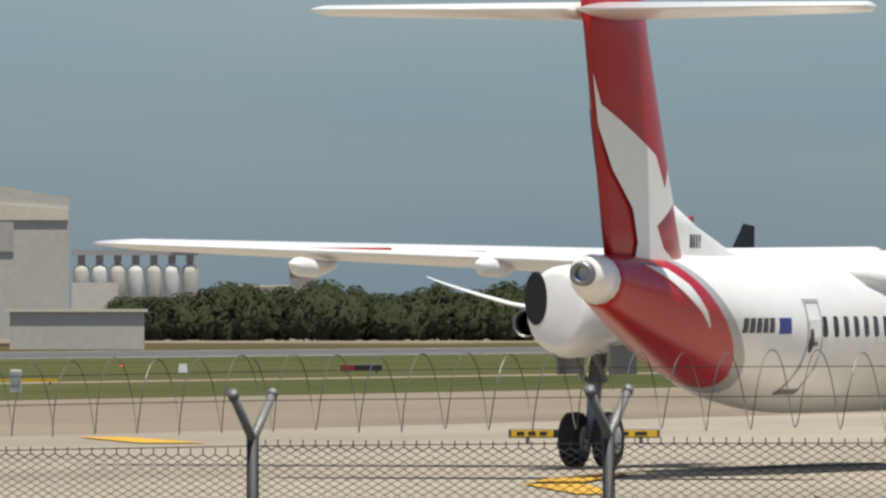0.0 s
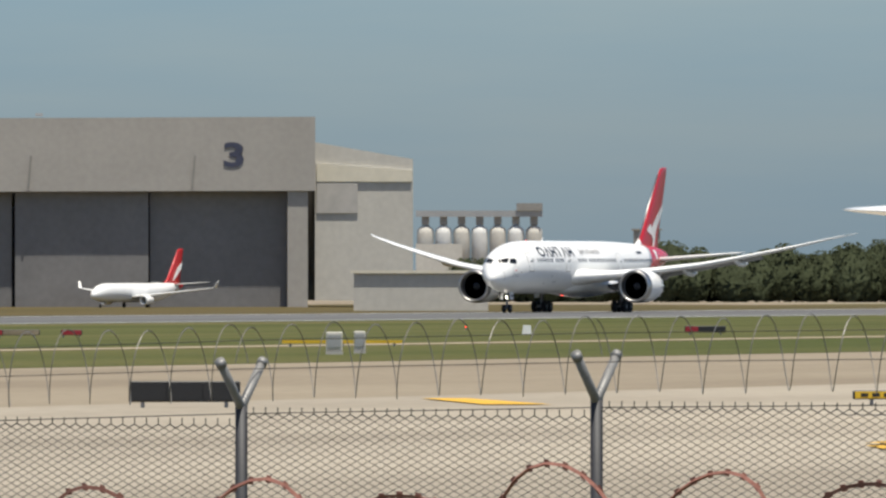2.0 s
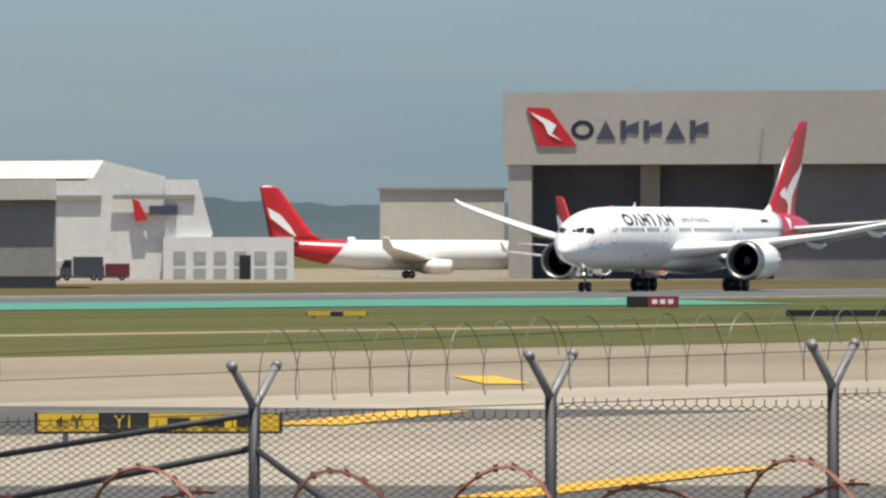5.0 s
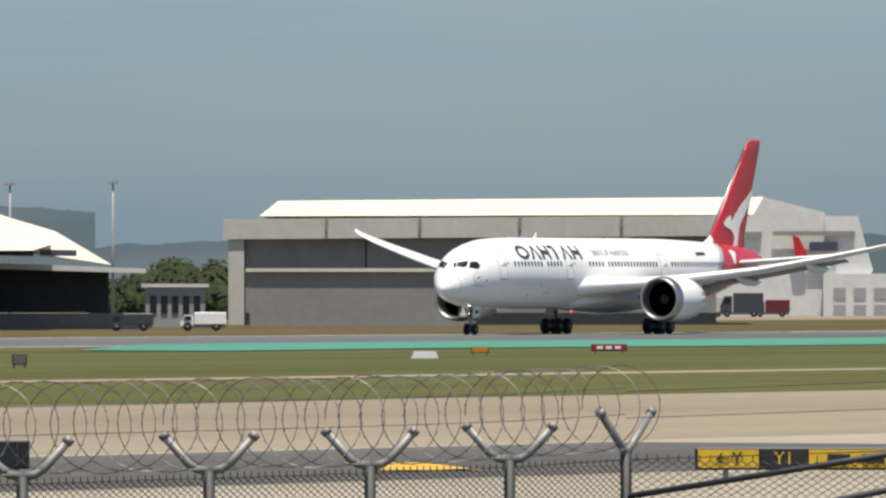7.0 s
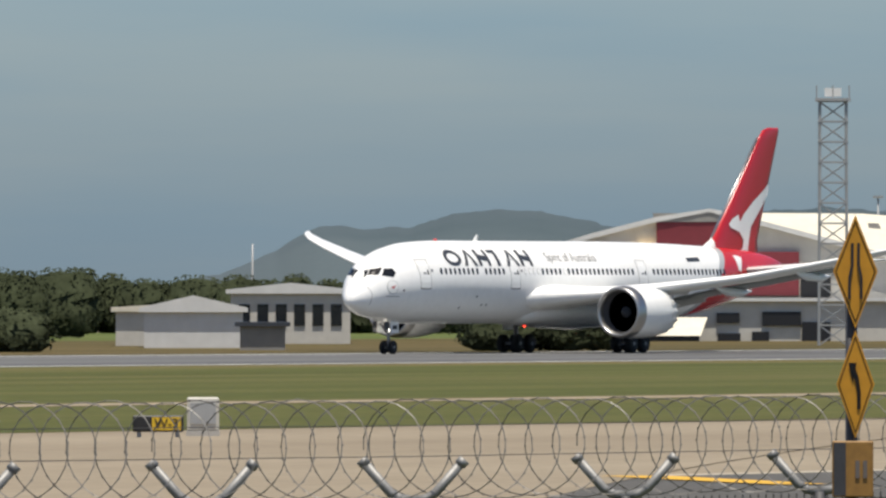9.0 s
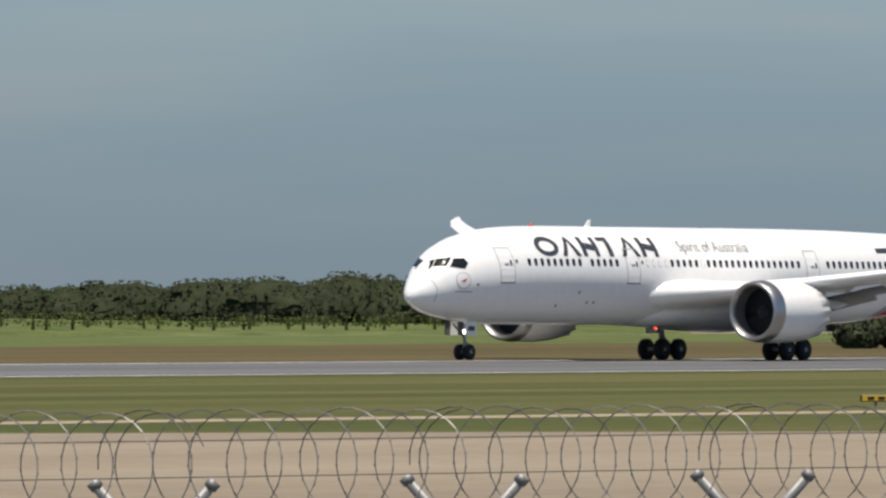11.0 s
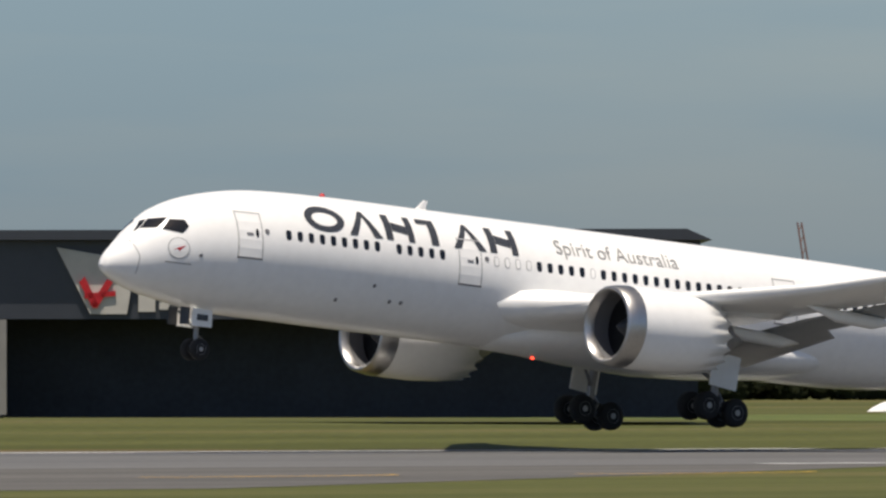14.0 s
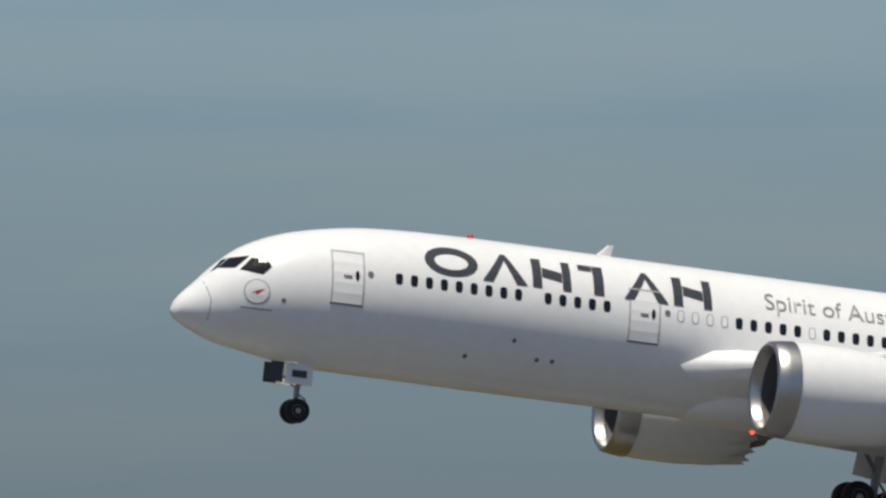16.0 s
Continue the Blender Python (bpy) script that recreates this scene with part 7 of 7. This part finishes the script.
for s in (-0.6, 0.6):
    tube(bm, [(s, 0, 0), (s, 0, 23.08)], 0.14, 4)
for i in range(14):
    z = 23.08 * i / 14
    tube(bm, [(-0.6, 0, z), (0.6, 0, z + 1.3)], 0.1, 4)
part("mast", bm, CRANE, tc)
bm = bmesh.new()
zj = 17.38
for dz in (0, 1.1):
    tube(bm, [(-7.5, 0, zj + dz), (22, 0, zj + dz)], 0.13, 4)
for i in range(26):
    tube(bm, [(-7 + i * 1.1, 0, zj), (-6.4 + i * 1.1, 0, zj + 1.1)], 0.08, 4)
part("jib", bm, CRANE, tc)
bm = bmesh.new()
tube(bm, [(0, 0, 23.08), (16, 0, zj + 1.1)], 0.07, 4)
tube(bm, [(0, 0, 23.08), (-7, 0, zj + 1.1)], 0.07, 4)
part("stay", bm, GREYPAINT, tc)


# ---- parked aircraft ----
def parked_jet(bearing, d, turn, scale, z, tail_mat, label, body_mat=WHITE, t_tail=False, band=None):
    e = thing("parked_airliner", spot(bearing, d, z), -bearing + turn, label, "aircraft", "parked aircraft")
    s = scale
    h = Hull([(x * s, zc * s, a * s, b * s) for x, zc, a, b in ((0, 2.6, 0.03, 0.03), (0.4, 2.65, 0.6, 0.6), (1.5, 2.85, 1.2, 1.2), (3.5, 3.1, 1.75, 1.8), (6, 3.2, 1.88, 2.0), (25, 3.2, 1.88, 2.0), (29, 3.5, 1.7, 1.75), (34, 4.1, 1.0, 1.1), (37.5, 4.5, 0.4, 0.5), (38.4, 4.6, 0.15, 0.2))], 18 * s).fine(2)
    body(h, body_mat, e)
    for side in (-1, 1):
        bm = bmesh.new()
        foil(bm, [(side * y * s, (x - 18) * s, c * s, zz * s, th * s) for y, x, c, zz, th in ((0.8, 13, 8, 2.2, 0.9), (5.5, 16.5, 4.8, 2.8, 0.5), (16.5, 22.6, 1.6, 4.2, 0.16), (17.0, 23.4, 0.9, 5.6, 0.1))], n=8)
        part("wing", bm, WHITE, e, smooth=True)
        bm = bmesh.new()
        zt = 9.6 if t_tail else 4.9
        foil(bm, [(side * 0.3 * s, (33 - 18) * s, 3.6 * s, zt * s, 0.3 * s), (side * 7 * s, (36.6 - 18) * s, 1.4 * s, (zt + 0.5) * s, 0.1 * s)], n=8)
        part("tailplane", bm, WHITE, e, smooth=True)
        bm = bmesh.new()
        ax, ay = ((13 - 18) * s, (side * 4.9 * s, 1.6 * s)) if not t_tail else ((26 - 18) * s, (side * 2.7 * s, 4.2 * s))
        revolve(bm, [(ax + 0.4 * s, 0.7 * s), (ax, 0.85 * s), (ax + 0.5 * s, 1.0 * s), (ax + 2.5 * s, 0.98 * s), (ax + 4 * s, 0.6 * s), (ax + 3.9 * s, 0.5 * s)], 18, ay)
        part("engine", bm, WHITE, e, smooth=True)
        wheel(e, 0.3 * s, side * 2.8 * s, 0.55 * s, 0.55 * s, 0.4 * s)
        bm = bmesh.new()
        tube(bm, [(0.3 * s, side * 2.8 * s, 0.5 * s), (0, side * 2.6 * s, 2.2 * s)], 0.15 * s, 6)
        part("gear_leg", bm, GEAR, e)
    bm = bmesh.new()
    foil(bm, [(4.6 * s, (29 - 18) * s, 8 * s, 0, 0.5 * s), (6.0 * s, (31.4 - 18) * s, 6 * s, 0, 0.4 * s), (12.2 * s, (36 - 18) * s, 2.6 * s, 0, 0.2 * s), (12.5 * s, (36.8 - 18) * s, 1.6 * s, 0, 0.1 * s)], "z", 8)
    f = part("fin", bm, tail_mat, e, smooth=True)
    for side in (-1, 1):
        if band:
            slab(f, "fin_mark", [((35.8 - 18) * s, 8.6 * s), ((37.6 - 18) * s, 9.6 * s), ((37.2 - 18) * s, 8.2 * s), ((34.6 - 18) * s, 6.2 * s), ((33.6 - 18) * s, 5.6 * s), ((34.6 - 18) * s, 7.2 * s)], side * 0.34 * s - 0.02, side * 0.34 * s + 0.02, band)
    wheel(e, (3.5 - 18) * s, 0, 0.4 * s, 0.4 * s, 0.3 * s)
    bm = bmesh.new()
    tube(bm, [((3.5 - 18) * s, 0, 0.3 * s), ((3.5 - 18) * s, 0, 2.2 * s)], 0.1 * s, 6)
    part("nose_leg", bm, GEAR, e)
    return e


PARKSKIN = zoned("parked_paint", (0.80, 0.80, 0.79), (0.50, 0.018, 0.022), 1.0, 0.9, 13.2, 0.28)
parked_jet(66.030, 1690.0, 188, 1.0, 0, RED, "white narrow-body airliner with red tail, parked", PARKSKIN, False, WHITE)
parked_jet(66.989, 1640.0, 118, 0.88, 0, RED, "white narrow-body airliner with red tail, parked by hangar", PARKSKIN, False, WHITE)
parked_jet(68.88, 1640.0, 60, 0.62, 0, RED, "white narrow-body airliner with red tail, parked by doors", PARKSKIN, False, WHITE)
BLUETAIL = material("bright_blue_paint", (0.02, 0.20, 0.55), 0.3, 0, 0.1, 0.4)
TEALSKIN = zoned("teal_paint", (0.80, 0.80, 0.79), (0.03, 0.38, 0.40), 1.0, -1.2, -4.0, 0.28)
parked_jet(42.244, 1000.0, 12, 0.58, -1.9, BLUETAIL, "white and teal regional jet with blue tail", TEALSKIN, True)
parked_jet(38.048, 1000.0, 14, 0.58, -2.0, PALEWALL, "white airliner with red scrawl on its tail", WHITE, False, RED)
parked_jet(32.279, 745.0, 20, 0.25, 0, WHITE, "small white aircraft parked outside a hangar", WHITE, True)
parked_jet(29.173, 725.0, 25, 0.42, 0, RED, "white regional aircraft parked before a hangar", WHITE, True)
parked_jet(30.158, 735.0, 15, 0.30, 0, WHITE, "small white aircraft parked before a hangar", WHITE, True)


# ---- trees, hills ----
def wood(name, b0, b1, d, tops, z0, mat, label, seed, leaf=0.6, per=26, depth=14.0, girth=1.0, core=1.04):
    """A far belt of trees: trunks and crowns of many small leaf sprays with an uneven outline."""
    rnd = random.Random(seed)
    verts, faces, normals = [], [], []
    leaf, per = leaf * 0.5, int(per * 3.2)
    width = radians(abs(b1 - b0)) * d
    n = max(4, int(width / 2.1))
    for i in range(n):
        u = (i + rnd.random()) / n
        b = b0 + (b1 - b0) * u
        top = float(np.interp(u, [k / (len(tops) - 1) for k in range(len(tops))], tops)) * rnd.uniform(0.80, 1.06)
        q = spot(b, d + rnd.uniform(0, depth))
        w = rnd.uniform(2.2, 4.4) * girth
        # trunk
        t = len(verts)
        for k in range(3):
            a = k * math.tau / 3
            verts += [(q.x + 0.22 * math.cos(a), q.y + 0.22 * math.sin(a), z0 - 0.3), (q.x + 0.08 * math.cos(a), q.y + 0.08 * math.sin(a), top * 0.8)]
        for k in range(3):
            faces.append((t + 2 * k, t + 2 * ((k + 1) % 3), t + 2 * ((k + 1) % 3) + 1, t + 2 * k + 1))
            normals += [(math.cos(k * 2.1 + 1), math.sin(k * 2.1 + 1), 0.0)] * 4
        # inner mass of the crown, lumpy, within the leaves
        if core > 0:
            t, tilts = len(verts), []
            m, ph = 11, rnd.random() * 6.0
            for r in range(8):
                h = 0.02 + 0.86 * r / 7
                for k in range(m):
                    a = k * math.tau / m + r * 0.3
                    bulge = 0.88 + 0.10 * math.sin(3 * a + ph + r) + rnd.uniform(-0.12, 0.12)
                    rr = core * w * math.sqrt(max(0.05, 1 - (2 * h - 0.85) ** 2 * 0.85)) * bulge
                    verts.append((q.x + rr * math.cos(a), q.y + rr * math.sin(a), z0 + (top - z0) * (h + rnd.uniform(-0.035, 0.035))))
                    tilts.append(tuple(Vector((math.cos(a), math.sin(a), 0.24 * r - 0.15 + rnd.gauss(0, 0.3))).normalized()))
            verts.append((q.x, q.y, z0 + (top - z0) * 0.95))
            tilts.append((0.0, 0.0, 1.0))
            for r in range(8):
                for k in range(m):
                    k1 = (k + 1) % m
                    f = (t + r * m + k, t + r * m + k1, t + r * m + m + k1, t + r * m + m + k) if r < 7 else (t + 7 * m + k, t + 7 * m + k1, t + 8 * m)
                    faces.append(f)
                    normals += [tilts[j - t] for j in f]
        for k in range(per * 3):
            h = rnd.random() ** 0.9 if k % 4 else rnd.random() * 0.35
            zc = z0 + (top - z0) * (0.06 + 0.94 * h)
            spread = rnd.uniform(0.80, 1.08) if core > 0 and k % 3 else math.sqrt(rnd.random())
            rr = w * math.sqrt(max(0.05, 1 - (2 * h - 0.9) ** 2 * 0.75)) * spread * (1.2 if k % 4 == 0 else 1.0)
            a = rnd.random() * math.tau
            c = Vector((q.x + rr * math.cos(a), q.y + rr * math.sin(a), zc))
            out = Vector((rr * math.cos(a) / w, rr * math.sin(a) / w, 1.3 * h - 0.25))
            face = (out.normalized() + Vector((rnd.gauss(0, 0.4), rnd.gauss(0, 0.4), rnd.gauss(0, 0.4)))).normalized()
            e1 = face.cross(Vector((rnd.gauss(0, 1), rnd.gauss(0, 1), rnd.gauss(0, 1)))).normalized()
            e2 = face.cross(e1)
            s1, s2 = leaf * rnd.uniform(0.6, 1.4), leaf * rnd.uniform(0.5, 1.1)
            t = len(verts)
            verts += [tuple(c + e1 * s1), tuple(c + e2 * s2), tuple(c - e1 * s1), tuple(c - e2 * s2)]
            faces.append((t, t + 1, t + 2, t + 3))
            out = out + Vector((rnd.gauss(0, 0.25), rnd.gauss(0, 0.25), rnd.gauss(0, 0.25)))
            normals += [tuple(out.normalized())] * 4
    me = bpy.data.meshes.new(name)
    me.from_pydata(verts, [], faces)
    for f in me.polygons:
        f.use_smooth = True
    me.normals_split_custom_set(normals)
    me.materials.append(mat)
    return tagged(new(name, me), label, "trees", "", "stuff")


WL = "belt of dark green trees with uneven crowns"
wood("tree_belt", 70.390, 73.955, 1950.0, [7.25, 9.63, 8.75, 9.81, 9.46, 10.34], 0, LEAF, WL, 3, 0.55, 90)
wood("tree_belt", 55.979, 58.98, 1350.0, [8.4, 7.6, 6.8, 6.3, 7.0, 6.6], 0, LEAF_DRY, WL, 4, 0.45, 85)
wood("tree_belt", 53.783, 56.895, 1200.0, [6.6, 7.0, 6.6, 7.2, 6.6], 0, LEAF_DRY, WL, 5, 0.42, 85)
wood("tree_belt", 49.329, 55.137, 1300.0, [4.6, 6.0, 7.4, 6.2, 6.9], 0, LEAF_DRY, WL, 6, 0.45, 80)
wood("tree_belt", 61.578, 62.252, 1450.0, [5.48, 7.12, 6.46], 0, LEAF, WL, 7, 0.7, 36)
wood("bush", 58.904, 59.441, 950.0, [3.10, 4.73, 4.90, 4.39], 0, LEAF, "rounded dark green bush", 8, 0.4, 90, 5.0, girth=0.9)
wood("bush", 53.322, 53.659, 930.0, [3.44, 3.19], 0, LEAF, "rounded dark green bush", 9, 0.4, 60, 5.0, girth=0.42)
wood("bush", 54.061, 54.302, 930.0, [3.02, 3.23], 0, LEAF, "dark green bush by a shed", 10, 0.4, 60, 4.0, girth=0.32)
wood("bush", 53.905, 54.009, 930.0, [3.36, 3.36], 0, LEAF, "slim dark green tree by a shed", 11, 0.4, 60, 3.0, girth=0.22)
wood("bush", 56.376, 56.812, 930.0, [1.80, 3.06, 3.27], 0, LEAF, "low dark green bush", 12, 0.4, 60, 4.0, girth=0.8)
wood("tree_belt", 41.821, 46.748, 1640.0, [2.63, 2.03, 2.48, 3.22, 2.48], 0, LEAF, "low scrub and reeds along a drain", 13, 0.5, 16)
wood("tree_belt", 46.618, 51.675, 1640.0, [2.63, 3.22, 4.11, 5.23, 4.85, 5.97], 0, LEAF_DRY, WL, 23, 0.5, 16)
wood("tree_belt", 41.230, 44.030, 2200.0, [9.46, 7.46, 7.96, 8.96], 0, LEAF_DRY, WL, 14, 0.8, 24)
wood("tree_belt", 35.974, 38.774, 1250.0, [5.45, 5.73, 6.13, 5.45], 0, LEAF_NEAR, WL, 15, 0.4, 85)
wood("tree_belt", 30.275, 31.662, 950.0, [6.21, 7.50, 7.37, 5.99], 0, LEAF_NEAR, WL, 16, 0.45, 60)
wood("tree_belt", 24.049, 25.138, 900.0, [4.86, 5.67, 6.49, 5.06], -3, LEAF_DRY, WL, 17, 0.45, 50)
wood("tree_belt", 18.796, 22.983, 700.0, [6.2, 7.2, 7.1, 6.7, 4.9], 0, LEAF_NEAR, WL, 18, 0.34, 240)
WEED = material("weed_green", (0.12, 0.14, 0.05), 0.9, 0, 0.35, 0.5, fine=1.7, spec=0.05)
translucent(WEED, 0.5)
wood("weeds", 30.905, 32.616, 520.0, [0.8, 1.7, 0.7, 1.4, 0.8, 1.5, 0.6, 1.2, 0.4], 0.0, WEED, "ragged clumps of tall weeds beside the taxiway", 19, 0.14, 30, 3.0, 0.5, 0)
wood("weeds", 30.988, 32.621, 508.0, [1.1, 0.6, 1.2, 0.7, 1.3, 0.7, 1.1, 0.5, 0.7], 0.0, WEED, "ragged clumps of tall weeds beside the taxiway", 20, 0.14, 30, 3.0, 0.5, 0)

# bank of tall green grass behind the runway strip
bm = bmesh.new()
bank = []
for i in range(161):
    b = 41.6 + 11.0 * i / 160
    e = smooth01(0, 14, i) * (1 - 0.45 * smooth01(70, 160, i))
    row = []
    for d, z in ((752, -0.2), (758, 0.5), (770, 0.9), (800, 1.3), (840, 1.75), (880, 2.0), (930, 1.7), (970, -0.2)):
        bump_z = noise.noise(Vector((i * 0.31, d * 0.02, 1))) * 0.28 + noise.noise(Vector((i * 1.3, d * 0.05, 7))) * 0.14
        row.append(bm.verts.new(spot(b, d / math.cos(radians(b)) , (z + (bump_z if z > 0 else 0)) * e - 0.05)))
    bank.append(row)
for p, q in zip(bank, bank[1:]):
    for k in range(7):
        bm.faces.new((p[k], p[k + 1], q[k + 1], q[k]))
bmesh.ops.recalc_face_normals(bm, faces=bm.faces[:])
tagged(part("grass_bank", bm, GRASS_TALL, None, smooth=True), "bank of tall green grass behind the runway", "grass", "", "structure")

# low grass rise in front of the charter hangars
bm = bmesh.new()
rise = []
for i in range(101):
    b = 20.0 + 21.0 * i / 100
    top = float(np.interp(b, [20, 33, 36, 39, 41], [1.0, 1.0, 0.68, 0.5, 0.0]))
    rise.append([bm.verts.new(spot(b, d, z * top - 0.02 + (noise.noise(Vector((i * 0.4, d * 0.03, 5))) * 0.05 if 0 < z else 0))) for d, z in ((585, -0.02), (610, 0.12), (640, 0.4), (670, 0.75), (690, 1.0), (698, -0.5))])
for p, q in zip(rise, rise[1:]):
    for k in range(5):
        bm.faces.new((p[k], p[k + 1], q[k + 1], q[k]))
bmesh.ops.recalc_face_normals(bm, faces=bm.faces[:])
tagged(part("grass_rise", bm, GRASS, None, smooth=True), "low mown grass rise before the hangars", "grass", "", "structure")


TRUCKRED = material("truck_red", (0.12, 0.018, 0.024), 0.5, 0, 0.15, 1.5)


# ---- ground vehicles by the far buildings ----
def service_truck(bearing, d, length, height, mat, label, turn=0.0, box_mat=None):
    t = facing("service_truck", bearing, d, 0, label, "truck", "service trucks", turn)
    h = height
    slab(t, "cab", [(-length / 2, 0.45), (-length * 0.22, 0.45), (-length * 0.22, h * 0.86), (-length * 0.40, h * 0.86), (-length * 0.47, h * 0.55), (-length / 2, h * 0.5)], -1.0, 1.0, mat)
    slab(t, "side_window", [(-length * 0.44, h * 0.56), (-length * 0.26, h * 0.56), (-length * 0.26, h * 0.8), (-length * 0.39, h * 0.8)], -1.04, -1.01, GLASS)
    boxed("cargo_body", (-length * 0.20, length / 2, -1.1, 1.1, 0.6, h), box_mat or mat, t, "", 0.05)
    boxed("chassis", (-length * 0.48, length * 0.48, -0.8, 0.8, 0.3, 0.6), GEAR, t)
    for wx in (-0.34, 0.28):
        for wy in (-0.95, 0.95):
            wheel(t, wx * length, wy, 0.42, 0.42, 0.28)


for tb, td, tl, th_, tm, tx in ((55.69, 946, 3.6, 2.0, WHITE, "small white service truck by the cargo shed"), (55.79, 945, 3.4, 1.7, TRUCKRED, "dark red service truck by the cargo shed"), (55.93, 946, 3.8, 1.7, TRUCKRED, "dark red box truck by the cargo shed"),
                                (53.86, 935, 3.4, 1.7, CHARCOAL, "dark parked van under a canopy"), (64.20, 1590, 6.0, 3.0, CHARCOAL, "dark ground-service truck by the works building"), (64.36, 1592, 5.0, 2.6, GREYPAINT, "grey baggage truck by the works building"),
                                (64.52, 1588, 5.5, 3.1, CHARCOAL, "dark catering truck by the works building"), (64.66, 1594, 4.5, 2.2, TRUCKRED, "dull red tow truck by the works building"), (62.05, 1140, 4.2, 1.7, WHITE, "white utility truck beside the terminal hall"), (61.72, 1138, 4.0, 1.6, CHARCOAL, "dark utility truck beside the terminal hall")):
    service_truck(tb, td, tl, th_, tm, tx, 0.0, PALEWALL if tm is GREYPAINT else None)

wood("tall_grass", 42.3, 51.5, 1150.0, [2.3, 2.6, 2.2, 2.8, 2.3, 2.7, 2.2, 2.5, 2.0, 2.2], 0.9, WEED, "ragged tall grass and reeds on the bank", 31, 0.3, 9, 60.0, 0.8, 0)
# distance haze over the wooded hills is put into this blue-grey colour
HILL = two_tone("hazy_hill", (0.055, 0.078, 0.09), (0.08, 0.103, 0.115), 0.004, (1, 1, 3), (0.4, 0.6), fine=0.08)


def hill(b0, b1, d, tops, label):
    bm = bmesh.new()
    n = 160
    rows_ = []
    for i in range(n + 1):
        u = i / n
        b = b0 + (b1 - b0) * u
        z = float(np.interp(u, [k / (len(tops) - 1) for k in range(len(tops))], tops))
        z += noise.noise(Vector((i * 0.23, d, 0))) * 1.2 + noise.noise(Vector((i * 0.9, 3, 0))) * 0.5
        rows_.append([bm.verts.new(spot(b, d + dd, zz)) for dd, zz in ((0, -3), (60, z * 0.7), (160, z), (500, -3))])
    for p, q in zip(rows_, rows_[1:]):
        for k in range(3):
            bm.faces.new((p[k], p[k + 1], q[k + 1], q[k]))
    bmesh.ops.recalc_face_normals(bm, faces=bm.faces[:])
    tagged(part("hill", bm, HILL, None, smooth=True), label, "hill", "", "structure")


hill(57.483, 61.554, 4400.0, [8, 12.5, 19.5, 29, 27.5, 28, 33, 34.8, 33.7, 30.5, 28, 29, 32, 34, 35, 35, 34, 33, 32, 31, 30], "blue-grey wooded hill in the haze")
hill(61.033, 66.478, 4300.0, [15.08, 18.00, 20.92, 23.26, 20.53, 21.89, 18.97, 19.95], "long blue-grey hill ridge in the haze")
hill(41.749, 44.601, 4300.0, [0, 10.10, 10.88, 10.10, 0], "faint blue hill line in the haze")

motions()
